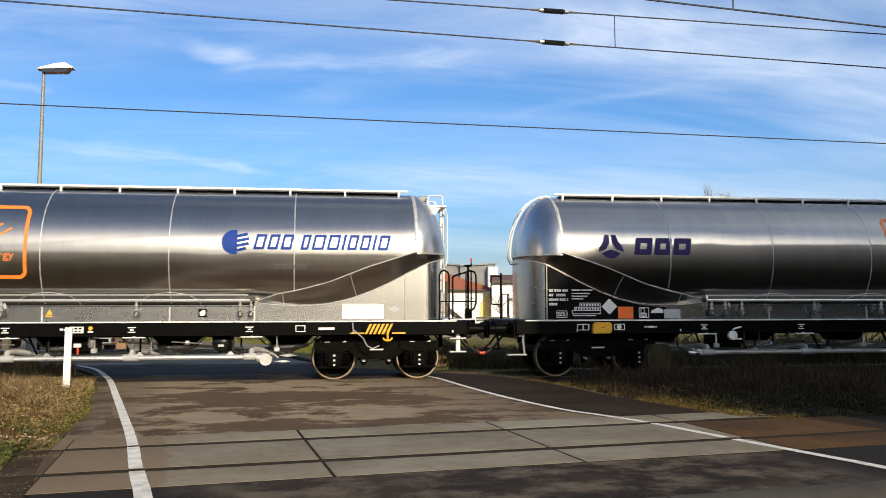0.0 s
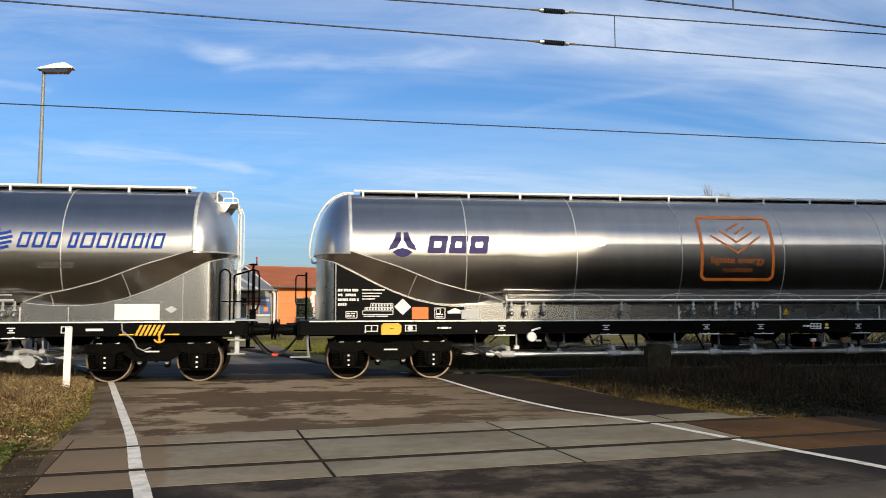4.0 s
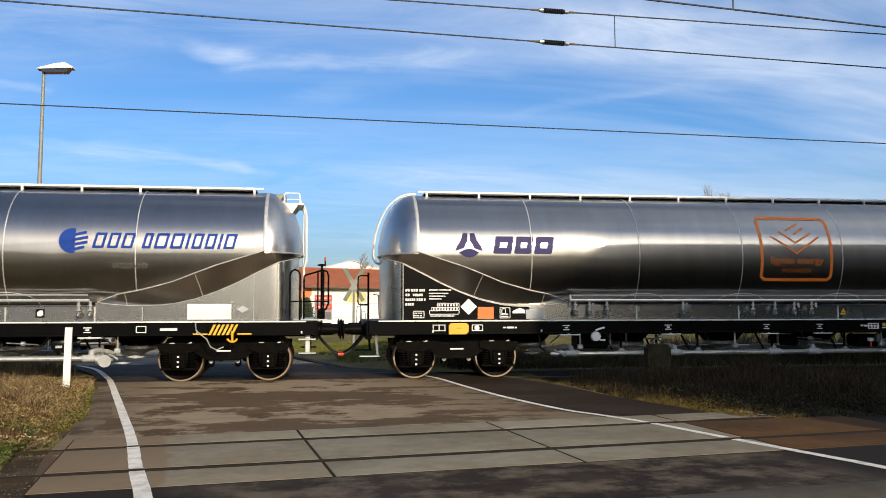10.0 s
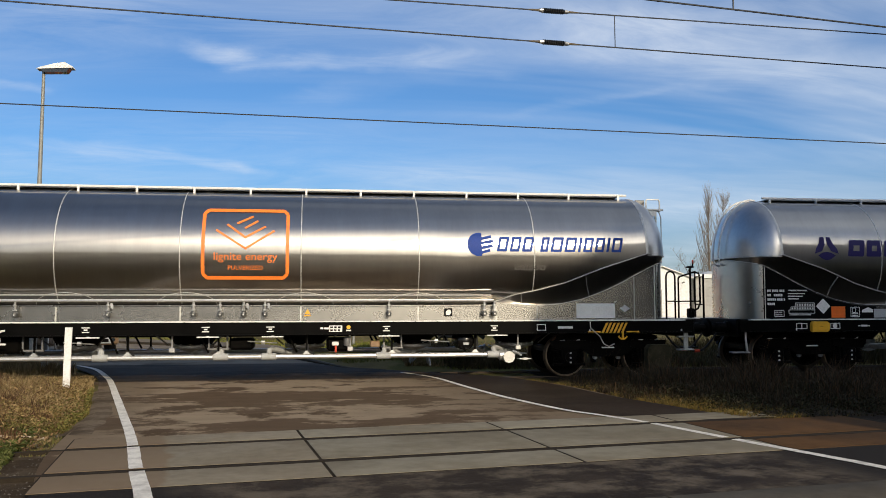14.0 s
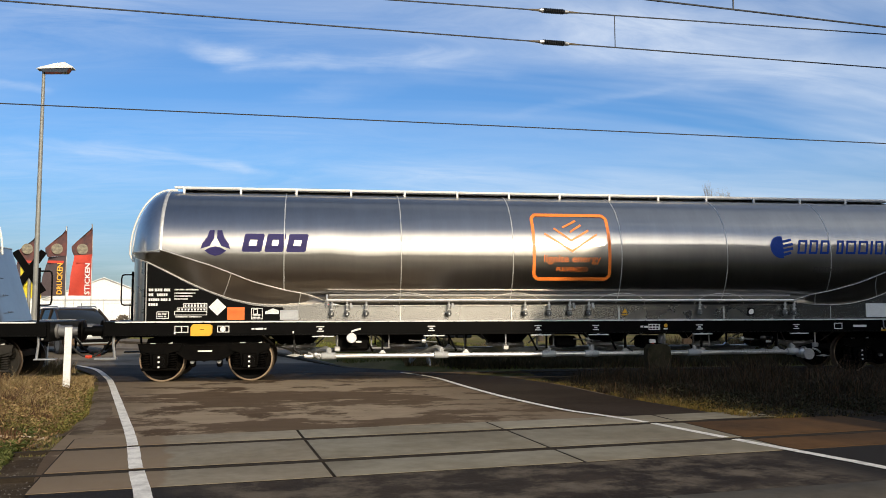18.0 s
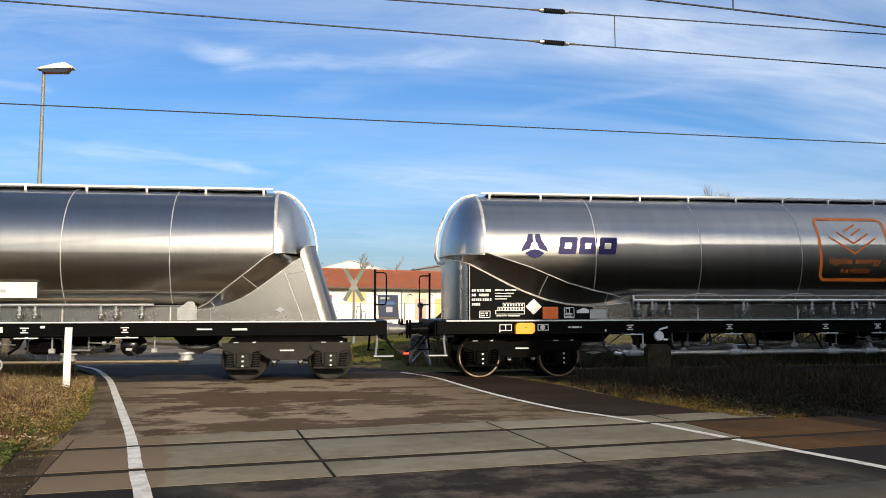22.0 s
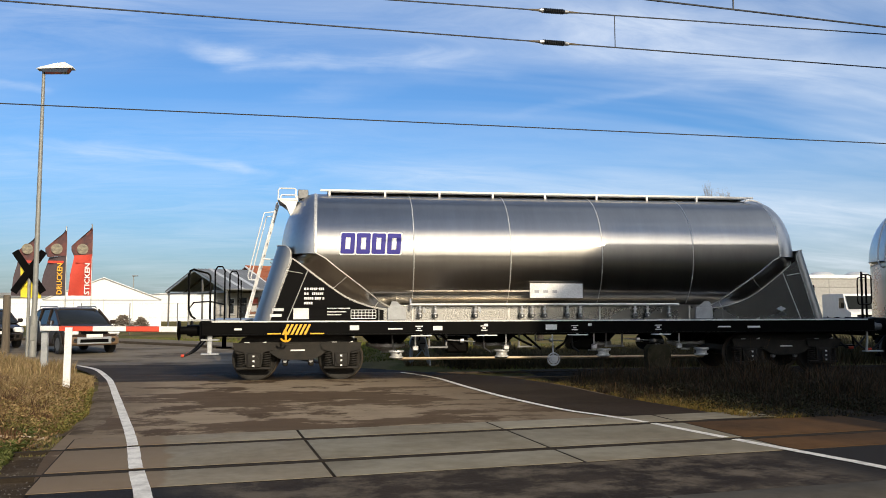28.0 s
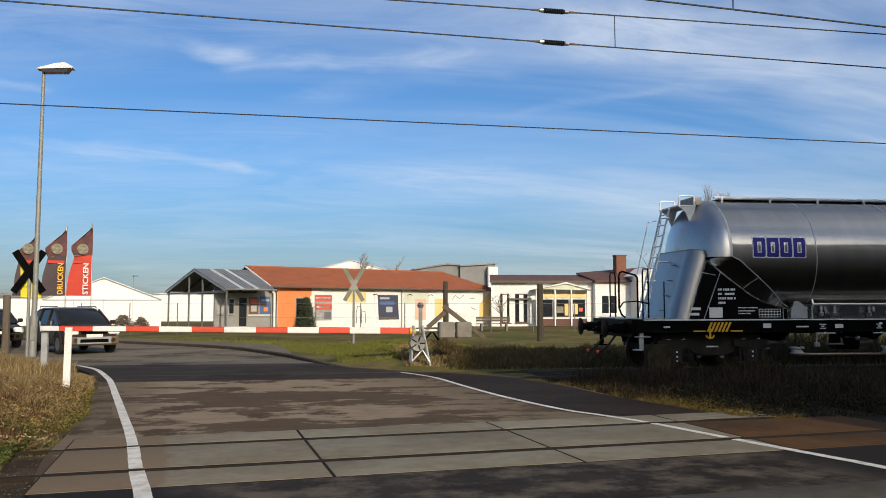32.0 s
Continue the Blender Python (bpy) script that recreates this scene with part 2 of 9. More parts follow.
def along_road(m, tone, stops, wobble, scale):
    """Lays a tone over a ground material, by the distance along the near rails (stops of metres and strength) with a frayed border."""
    nt = m.node_tree
    n, l = nt.nodes.new, nt.links.new
    b = nt.nodes["Principled BSDF"]
    old = b.inputs["Base Color"].links[0].from_socket
    geo, no, dot, add = n("ShaderNodeNewGeometry"), n("ShaderNodeTexNoise"), n("ShaderNodeVectorMath"), n("ShaderNodeMath")
    no.inputs["Scale"].default_value, no.inputs["Detail"].default_value = scale, 7
    l(geo.outputs["Position"], no.inputs["Vector"])
    dot.operation, add.operation = "DOT_PRODUCT", "MULTIPLY_ADD"
    dot.inputs[1].default_value = (math.cos(NEAR), math.sin(NEAR), 0.0)
    l(geo.outputs["Position"], dot.inputs[0])
    add.inputs[1].default_value = wobble
    l(no.outputs["Fac"], add.inputs[0]); l(dot.outputs["Value"], add.inputs[2])
    far = n("ShaderNodeMath"); far.operation = "MULTIPLY_ADD"
    low, high = stops[0][0], stops[-1][0]
    far.inputs[1].default_value, far.inputs[2].default_value = 1 / (high - low), -(low + wobble / 2) / (high - low)
    far.use_clamp = True
    l(add.outputs[0], far.inputs[0])
    ramp = n("ShaderNodeValToRGB")
    for k, (a, v) in enumerate(stops):
        e = ramp.color_ramp.elements[0] if k == 0 else ramp.color_ramp.elements[-1] if k == len(stops) - 1 else ramp.color_ramp.elements.new((a - low) / (high - low))
        e.color = (v, v, v, 1)
    l(far.outputs[0], ramp.inputs[0])
    mix = n("ShaderNodeMix"); mix.data_type = "RGBA"
    l(ramp.outputs["Color"], mix.inputs["Factor"]); l(old, mix.inputs["A"])
    mix.inputs["B"].default_value = (*tone, 1)
    l(mix.outputs["Result"], b.inputs["Base Color"])


NEAR = radians(7.98)
M_ALU = brushed("tank_aluminium", (0.445, 0.424, 0.390), 0.40, 0.60)
M_ALU_CAP = material("pressed_aluminium", (0.56, 0.54, 0.51), rough=0.33, metal=1.0, scale=1.2, amount=0.2, rough_var=0.05, grain=0.15)
M_ALU_PLATE = material("plate_aluminium", (0.475, 0.462, 0.432), rough=0.27, metal=1.0, scale=0.6, amount=0.22, rough_var=0.05, grain=0.12)
M_PLATE_MID = material("end_plate_aluminium", (0.38, 0.365, 0.34), rough=0.36, metal=1.0, scale=0.6, amount=0.25, rough_var=0.06, grain=0.12)
M_SEAM = material("weld_metal", (0.66, 0.65, 0.61), rough=0.5, metal=0.6, scale=6, amount=0.6)
M_BLACK = material("black_frame_paint", (0.0026, 0.0026, 0.0026), rough=0.42, second=(0.005, 0.0046, 0.0042), scale=3, amount=0.5, rough_var=0.1, spec=0.04)
M_BLACK_GLOSS = material("glossy_black_enamel", (0.004, 0.004, 0.004), rough=0.22, second=(0.009, 0.008, 0.007), scale=4, amount=0.5, spec=0.4)
M_PANEL = material("black_panel_film", (0.004, 0.004, 0.004), rough=0.42, scale=6, amount=0.3, spec=0.05)
M_IRON = material("cast_iron_dirty", (0.0022, 0.0021, 0.0020), rough=0.45, second=(0.006, 0.005, 0.004), scale=7, amount=0.6, bump=0.15, spec=0.03)
M_TYRE = material("wheel_rim_rust", (0.26, 0.175, 0.11), rough=0.42, metal=0.5, second=(0.42, 0.34, 0.25), scale=5, amount=0.7)
M_TREAD = material("wheel_tread_steel", (0.09, 0.065, 0.045), rough=0.5, metal=0.3, scale=8, amount=0.3)
M_TAN = material("tan_paint", (0.26, 0.16, 0.08), rough=0.6, second=(0.17, 0.10, 0.055), scale=6, amount=0.6)
M_WHITE = material("white_paint", (0.78, 0.78, 0.76), rough=0.5, second=(0.60, 0.58, 0.54), scale=4, amount=0.4)
M_GALV = material("galvanised_steel", (0.55, 0.56, 0.56), rough=0.45, metal=0.85, second=(0.40, 0.41, 0.41), scale=9, amount=0.6)
M_PIPE = material("silver_pipe", (0.72, 0.71, 0.69), rough=0.35, metal=0.7, scale=5, amount=0.4)
M_YELLOW = material("yellow_paint", (0.80, 0.42, 0.02), rough=0.5, scale=6, amount=0.25)
M_ORANGE = material("orange_film", (0.85, 0.16, 0.015), rough=0.45, scale=6, amount=0.2)
M_ORANGE_LOGO = material("orange_foil", (0.90, 0.22, 0.03), rough=0.45, scale=6, amount=0.12)
M_BLUE = material("blue_foil", (0.010, 0.045, 0.26), spec=0.15, rough=0.5, scale=6, amount=0.12)
M_VIOLET = material("violet_blue_foil", (0.028, 0.022, 0.105), spec=0.15, rough=0.5, scale=6, amount=0.12)
M_INDIGO = material("indigo_foil", (0.040, 0.034, 0.24), spec=0.15, rough=0.5, scale=6, amount=0.12)
M_RED = material("red_paint", (0.62, 0.055, 0.02), rough=0.45, second=(0.50, 0.07, 0.03), scale=5, amount=0.5)
M_RUBBER = material("rubber", (0.015, 0.015, 0.015), rough=0.75, scale=10, amount=0.4)
M_ASPHALT = ground_mix("asphalt_worn", (0.100, 0.069, 0.043), (0.258, 0.200, 0.134), (0.076, 0.051, 0.031), 0.40, 0.75, (0.55, 0.95, 1.0), 0.25, 0.75, (0.472, 0.502), (0.545, 0.60))
M_ASPHALT_DARK = ground_mix("asphalt_dark_wet", (0.026, 0.020, 0.015), (0.038, 0.029, 0.021), (0.110, 0.089, 0.064), 0.8, 1.3, (0.6, 1.2, 1.0), 0.25, 0.65, over=(0.47, 0.60))
M_ASPHALT_TRACK = ground_mix("asphalt_smooth_damp", (0.040, 0.031, 0.023), (0.058, 0.045, 0.033), (0.027, 0.021, 0.015), 0.45, 0.35, (0.35, 1.2, 1.0), 0.2, 0.7)
M_ASPHALT_RIGHT = ground_mix("asphalt_dark", (0.026, 0.019, 0.013), (0.036, 0.026, 0.018), (0.029, 0.020, 0.014), 0.6, 0.5, (0.6, 1.2, 1.0), 0.25, 0.7)
M_ASPHALT_FAR = ground_mix("asphalt_pale", (0.175, 0.145, 0.105), (0.21, 0.176, 0.131), (0.080, 0.062, 0.045), 0.5, 0.35, (0.5, 1.3, 1.0), 0.2, 0.75)
M_CONC = material("concrete_slab", (0.226, 0.203, 0.150), spec=0.05, rough=0.8, second=(0.160, 0.136, 0.095), scale=0.55, amount=0.75, contrast=(0.44, 0.575), bump=0.15, bump_scale=50, obj_var=0.10, world_space=True)
M_CONC_LEFT = material("concrete_slab_stained", (0.226, 0.198, 0.146), spec=0.05, rough=0.8, second=(0.180, 0.150, 0.105), scale=0.8, amount=0.7, contrast=(0.40, 0.58), bump=0.15, bump_scale=50, obj_var=0.08, world_space=True)
# duller, darker tone of the slab concrete
M_CONC_DULL = material("concrete_strip_dull", (0.120, 0.104, 0.078), spec=0.05, rough=0.85, second=(0.078, 0.066, 0.050), scale=0.7, amount=0.8, bump=0.15, bump_scale=50, world_space=True)
M_CONC_RUST = material("concrete_slab_rusty", (0.108, 0.057, 0.024), spec=0.05, rough=0.85, second=(0.050, 0.033, 0.020), scale=0.6, amount=0.8, bump=0.15, bump_scale=50, world_space=True)
along_road(M_ASPHALT, (0.090, 0.063, 0.040), [(-5.0, 0.55), (-1.1, 0.5), (-0.5, 0.0), (3.0, 0.0), (4.6, 0.5), (9.0, 0.6)], 1.5, 0.9)
along_road(M_CONC_LEFT, (0.172, 0.122, 0.076), [(-1.4, 0.85), (-0.32, 0.75), (-0.24, 0.0), (1.3, 0.0)], 0.55, 1.6)
along_road(M_ASPHALT_DARK, (0.021, 0.018, 0.015), [(-1.4, 1.0), (-0.2, 1.0), (0.5, 0.0), (5.6, 0.0), (6.2, 0.95), (9.4, 1.0)], 0.7, 1.3)
M_LINE = material("road_marking", (0.70, 0.67, 0.60), spec=0.05, rough=0.7, second=(0.36, 0.33, 0.29), scale=5, amount=0.8, world_space=True, contrast=(0.45, 0.75))
M_GROUND = ground_mix("winter_turf", (0.115, 0.110, 0.035), (0.17, 0.135, 0.055), (0.085, 0.064, 0.036), 0.35, 0.16, (1, 1, 1), 0.5)
M_BALLAST = ground_mix("ballast_dark", (0.028, 0.022, 0.016), (0.045, 0.036, 0.026), (0.018, 0.015, 0.011), 3.0, 0.6, (1, 1, 1), 0.8)
M_KERB = material("kerb_stone", (0.26, 0.24, 0.21), spec=0.05, rough=0.85, scale=2, amount=0.6, bump=0.2, obj_var=0.1, world_space=True)
# the kerb face's shade is put into this dark stone colour
M_KERB_SHADED = material("shaded_kerb_stone", (0.075, 0.060, 0.044), spec=0.05, rough=0.9, second=(0.045, 0.038, 0.026), scale=2, amount=0.7, bump=0.2, world_space=True)
M_PAVE = material("pavement", (0.19, 0.160, 0.118), spec=0.05, rough=0.85, scale=1.2, amount=0.6, bump=0.2, world_space=True)
M_GROOVE = material("rail_groove_dirt", (0.030, 0.023, 0.016), rough=0.9, scale=3, amount=0.5, world_space=True, spec=0.1)
M_GRIT = ground_mix("pale_gritty_edge", (0.115, 0.088, 0.060), (0.16, 0.125, 0.088), (0.075, 0.056, 0.038), 1.6, 1.2, (1, 1, 1), 0.5)
M_EARTH = ground_mix("bare_earth", (0.050, 0.036, 0.023), (0.075, 0.056, 0.036), (0.035, 0.027, 0.016), 1.3, 0.6, (1, 1, 1), 0.7)
# earth of the right verge, with the shade there put into its colour
M_EARTH_SHADED = ground_mix("shaded_earth", (0.020, 0.015, 0.009), (0.034, 0.025, 0.014), (0.014, 0.012, 0.006), 1.3, 0.6, (1, 1, 1), 0.7)
M_RAIL = material("rail_steel", (0.06, 0.045, 0.033), rough=0.7, metal=0.0, spec=0.1, scale=3, amount=0.5, world_space=True)
M_WOOD = material("weathered_wood", (0.13, 0.105, 0.075), rough=0.85, second=(0.07, 0.055, 0.04), scale=3, amount=0.7, stretch=(6, 6, 0.6), bump=0.3)
M_GLASS_DARK = material("window_glass_dark", (0.02, 0.024, 0.028), rough=0.06, spec=0.8, scale=2, amount=0.2)
M_CAR_GLASS = material("tinted_car_glass", (0.018, 0.020, 0.018), rough=0.10, spec=0.14, scale=2, amount=0.3)
# the unseen house's shaded side is put into its wall colour
M_HOUSE_SHADED = material("shaded_house_wall", (0.12, 0.105, 0.09), rough=0.9, scale=0.8, amount=0.4, spec=0.2)
M_ROOF_RED = material("clay_roof_tiles", (0.33, 0.105, 0.045), rough=0.8, second=(0.24, 0.08, 0.04), scale=1.0, amount=0.6, bump=0.2)
M_ROOF_BROWN = material("brown_roof", (0.13, 0.060, 0.045), rough=0.8, scale=1.2, amount=0.6, bump=0.2)
M_RENDER = material("white_render", (0.76, 0.77, 0.77), rough=0.9, second=(0.64, 0.64, 0.62), scale=0.7, amount=0.5)
M_ORANGE_WALL = material("orange_render", (0.74, 0.245, 0.085), rough=0.9, scale=0.8, amount=0.25)
M_GREY_WALL = material("grey_render", (0.235, 0.235, 0.23), rough=0.9, scale=0.8, amount=0.4)
M_TENT = material("white_tent_fabric", (0.79, 0.80, 0.80), rough=0.7, second=(0.69, 0.69, 0.67), scale=0.6, amount=0.4)
M_ROOF_GREY = material("grey_sheet_roof", (0.20, 0.21, 0.22), rough=0.55, scale=0.9, amount=0.5)
M_ROOF_LIGHT = material("translucent_roof_strip", (0.55, 0.57, 0.58), rough=0.5, scale=1.5, amount=0.4)
M_BRICK = material("chimney_brick", (0.20, 0.085, 0.05), rough=0.9, second=(0.13, 0.06, 0.04), scale=5, amount=0.7, bump=0.3)
M_CABLE = material("cable", (0.03, 0.035, 0.045), rough=0.6, scale=3, amount=0.2)
M_TWIG = material("pale_twigs", (0.36, 0.32, 0.28), rough=0.9, scale=3, amount=0.4)
M_BARK = material("bark", (0.14, 0.11, 0.08), rough=0.9, scale=3, amount=0.5)
M_CAR_DARK = material("dark_car_paint", (0.030, 0.024, 0.020), rough=0.2, scale=2, amount=0.2, spec=0.6)
M_CAR_BRONZE = material("bronze_car_paint", (0.26, 0.17, 0.10), rough=0.28, metal=0.5, scale=2, amount=0.2)
M_CHROME = material("chrome", (0.75, 0.75, 0.75), rough=0.15, metal=1.0, scale=2, amount=0.1)
M_POLE = material("dull_lamp_pole", (0.27, 0.27, 0.25), rough=0.6, metal=0.3, second=(0.20, 0.20, 0.18), scale=6, amount=0.6)
M_STEEL_DARK = material("dull_grey_steel", (0.20, 0.20, 0.20), rough=0.5, metal=0.5, scale=6, amount=0.6)
M_GREY_LIGHT = material("pale_grey_render", (0.29, 0.285, 0.27), rough=0.9, scale=0.8, amount=0.3)
M_GREY_PLATE = material("grey_label", (0.42, 0.43, 0.44), rough=0.5, scale=4, amount=0.2)


# ---------- mesh helpers ----------
class Build:
    """Collects faces, then becomes one mesh."""

    def __init__(self):
        self.v, self.f, self.m, self.cur = [], [], [], 0

    def add(self, verts, faces):
        k = len(self.v)
        self.v += [tuple(p) for p in verts]
        self.f += [tuple(i + k for i in fc) for fc in faces]
        self.m += [self.cur] * len(faces)
        return self

    def box(self, x0, x1, y0, y1, z0, z1, ch=0.0):
        x0, x1, y0, y1, z0, z1 = min(x0, x1), max(x0, x1), min(y0, y1), max(y0, y1), min(z0, z1), max(z0, z1)
        ch = min(ch, 0.45 * min(x1 - x0, y1 - y0, z1 - z0))
        if ch <= 0:
            v = [(x, y, z) for x in (x0, x1) for y in (y0, y1) for z in (z0, z1)]
            return self.add(v, [(0, 1, 3, 2), (4, 6, 7, 5), (0, 4, 5, 1), (2, 3, 7, 6), (0, 2, 6, 4), (1, 5, 7, 3)])
        bm = bmesh.new()
        for x in (x0, x1):
            for y in (y0, y1):
                for z in (z0, z1):
                    sx, sy, sz = (ch if x == x0 else -ch), (ch if y == y0 else -ch), (ch if z == z0 else -ch)
                    bm.verts.new((x + sx, y + sy, z)); bm.verts.new((x + sx, y, z + sz)); bm.verts.new((x, y + sy, z + sz))
        bmesh.ops.convex_hull(bm, input=bm.verts)
        bm.verts.index_update()
        v = [p.co[:] for p in bm.verts]
        f = [[q.index for q in fc.verts] for fc in bm.faces]
        bm.free()
        return self.add(v, f)

    def cyl(self, p0, p1, r0, r1=None, n=14, caps=True):
        r1 = r0 if r1 is None else r1
        p0, p1 = Vector(p0), Vector(p1)
        w = (p1 - p0).normalized()
        a = w.orthogonal().normalized()
        b = w.cross(a)
        ring = [(math.cos(2 * math.pi * i / n), math.sin(2 * math.pi * i / n)) for i in range(n)]
        v = [p0 + (a * c + b * s) * r0 for c, s in ring] + [p1 + (a * c + b * s) * r1 for c, s in ring]
        f = [(i, (i + 1) % n, n + (i + 1) % n, n + i) for i in range(n)]
        if caps:
            f += [tuple(reversed(range(n))), tuple(range(n, 2 * n))]
        return self.add(v, f)

    def tube(self, pts, r, n=8):
        pts = [Vector(p) for p in pts]
        rings = []
        a = None
        for i, p in enumerate(pts):
            t = ((pts[min(i + 1, len(pts) - 1)] - p).normalized() + (p - pts[max(i - 1, 0)]).normalized()).normalized()
            a = t.orthogonal().normalized() if a is None else (a - t * a.dot(t)).normalized()
            b = t.cross(a)
            rings.append([p + (a * math.cos(2 * math.pi * j / n) + b * math.sin(2 * math.pi * j / n)) * r for j in range(n)])
        return self.loft(rings, True, True)

    def loft(self, rings, closed=True, caps=False):
        n = len(rings[0])
        v = [p for r in rings for p in r]
        f = []
        for k in range(len(rings) - 1):
            for i in range(n if closed else n - 1):
                j = (i + 1) % n
                f.append((k * n + i, k * n + j, (k + 1) * n + j, (k + 1) * n + i))
        if caps:
            f += [tuple(reversed(range(n))), tuple(range((len(rings) - 1) * n, len(rings) * n))]
        return self.add(v, f)

    def prism(self, poly, c0, c1, axis="y"):
        """A polygon of (a, b), drawn out from c0 to c1 along an axis."""
        put = {"y": lambda a, b, c: (a, c, b), "x": lambda a, b, c: (c, a, b), "z": lambda a, b, c: (a, b, c)}[axis]
        n = len(poly)
        v = [put(a, b, c0) for a, b in poly] + [put(a, b, c1) for a, b in poly]
        f = [tuple(range(n)), tuple(reversed(range(n, 2 * n)))] + [(i, n + i, n + (i + 1) % n, (i + 1) % n) for i in range(n)]
        return self.add(v, f)

    def lathe(self, prof, centre=(0, 0, 0), axis="y", n=28, caps=True):
        """Turns a profile of (radius, along) round an axis."""
        rings = []
        for r, a in prof:
            ring = []
            for i in range(n):
                c, s = r * math.cos(2 * math.pi * i / n), r * math.sin(2 * math.pi * i / n)
                p = {"y": (c, a, s), "x": (a, c, s), "z": (c, s, a)}[axis]
                ring.append((p[0] + centre[0], p[1] + centre[1], p[2] + centre[2]))
            rings.append(ring)
        return self.loft(rings, True, caps)

    def mirror_y(self):
        k = len(self.v)
        self.v += [(x, -y, z) for x, y, z in self.v[:k]]
        nf = len(self.f)
        self.f += [tuple(i + k for i in reversed(fc)) for fc in self.f[:nf]]
        self.m += self.m[:nf]
        return self

    def flipped_y(self):
        b = Build()
        b.v = [(x, -y, z) for x, y, z in self.v]
        b.f = [tuple(reversed(fc)) for fc in self.f]
        b.m = list(self.m)
        return b

    def mesh(self, name, mats, angle=35):
        me = bpy.data.meshes.new(name)
        me.from_pydata(self.v, [], self.f)
        for mt in (mats if isinstance(mats, (list, tuple)) else [mats]):
            me.materials.append(mt)
        me.polygons.foreach_set("material_index", self.m)
        bm = bmesh.new()
        bm.from_mesh(me)
        bmesh.ops.recalc_face_normals(bm, faces=bm.faces)
        bm.to_mesh(me)
        bm.free()
        me.polygons.foreach_set("use_smooth", [True] * len(me.polygons))
        me.set_sharp_from_angle(angle=radians(angle))
        return me


def part(name, b, mats, parent=None, label="", loc=(0, 0, 0), angle=35):
    ob = new(name, b.mesh(name, mats, angle) if isinstance(b, Build) else b)
    ob.parent, ob.location = parent, loc
    return tagged(ob, label)


def thing(name, label, category, group="", loc=(0, 0, 0), rz=0.0):
    ob = new(name)
    ob.empty_display_size = 0.3
    ob.location, ob.rotation_euler = loc, (0, 0, radians(rz))
    return tagged(ob, label, category, group)


def structure(name, b, mats, label="", angle=35):
    return tagged(part(name, b, mats, None, label, angle=angle), kind="structure")


# ---------- ground, road, tracks ----------
def ribbon(b, left, right, z=0.0, cross=6):
    """A sheet between two lines of (x, y)."""
    rows = []
    for (x0, y0), (x1, y1) in zip(left, right):
        rows.append([(x0 + (x1 - x0) * k / cross, y0 + (y1 - y0) * k / cross, z) for k in range(cross + 1)])
    return b.loft(rows, False)


def finer(line, n=6):
    """The same line, rounded through its points."""
    out = []
    p = [Vector((*q, 0)) for q in line]
    for i in range(len(p) - 1):
        a, b0, c, d = p[max(i - 1, 0)], p[i], p[i + 1], p[min(i + 2, len(p) - 1)]
        for k in range(n):
            t = k / n
            q = 0.5 * ((2 * b0) + (c - a) * t + (2 * a - 5 * b0 + 4 * c - d) * t * t + (3 * b0 - a - 3 * c + d) * t ** 3)
            out.append((q.x, q.y))
    return out + [line[-1]]


TRACK_Y = 19.0
TRACK_NEAR, TRACK_FAR = 18.25, 19.75
ALONG, ACROSS = Vector((math.cos(NEAR), math.sin(NEAR), 0)), Vector((-math.sin(NEAR), math.cos(NEAR), 0))


def near_track(a, n, z=0.0):
    return ALONG * a + ACROSS * n + Vector((0, 0, z))


g = Build()
xs = [-2500, -900, -300, -120, -60, -40, -30, -24, -18, -14, -11, -9, -7.5, -6, -4.5, -3.2, -2, 0, 2, 4, 5.5, 7, 9, 12, 16, 20, 26, 34, 44, 60, 120, 300, 900, 2500]
ys = [-900, -200, -60, -20, -8, -2, 2, 5, 7, 9, 10, 11, 12, 13, 14, 15, 16, 17, 18, 19, 20, 21, 22, 24, 27, 30, 34, 40, 50, 60, 75, 100, 200, 600, 2500]
g.loft([[(x, y, -0.045) for x in xs] for y in ys], False)
structure("ground", g, M_GROUND, "winter grass and bare earth beside the tracks")

ROAD_L = [(-0.4, -30), (-0.9, -10), (-1.5, 3), (-2.2, 6.8), (-2.75, 9.0), (-3.05, 11.0), (-3.25, 13.0), (-4.0, 16.2), (-4.95, 19.8), (-6.5, 23.2), (-8.9, 26.6), (-13.0, 30.5), (-24, 37), (-60, 49)]
ROAD_R = [(8.5, -30), (8.2, -10), (7.6, 3), (7.2, 6.8), (6.9, 9.0), (5.8, 11.3), (5.2, 13.4), (4.55, 16.9), (2.7, 19.7), (0.62, 21.6), (-1.1, 26.4), (-3.4, 31.6), (-14, 41.5), (-58, 59)]
structure("road", ribbon(Build(), finer(ROAD_L[:10]), finer(ROAD_R[:10]), 0.0, 8), M_ASPHALT, "patched damp asphalt road over the crossing")
structure("road_far", ribbon(Build(), finer(ROAD_L[9:]), finer(ROAD_R[9:]), 0.0, 8), M_ASPHALT_FAR, "paler asphalt of the road beyond the tracks")

# darker, newer surfacing beside the line and on the near side of the slabs
edge = finer([(5.30, 10.9), (4.36, 11.35), (3.66, 12.5), (3.22, 14.1), (2.88, 16.0), (2.54, 18.2), (2.2, 19.4)], 5)
outer = finer([(6.2, 10.9), (5.75, 11.4), (5.45, 12.5), (5.0, 14.1), (4.7, 16.0), (4.0, 18.2), (2.8, 19.5)], 5)
structure("road_edge_strip", ribbon(Build(), edge, outer, 0.008, 3), M_ASPHALT_RIGHT, "dark smooth asphalt strip beside the line")
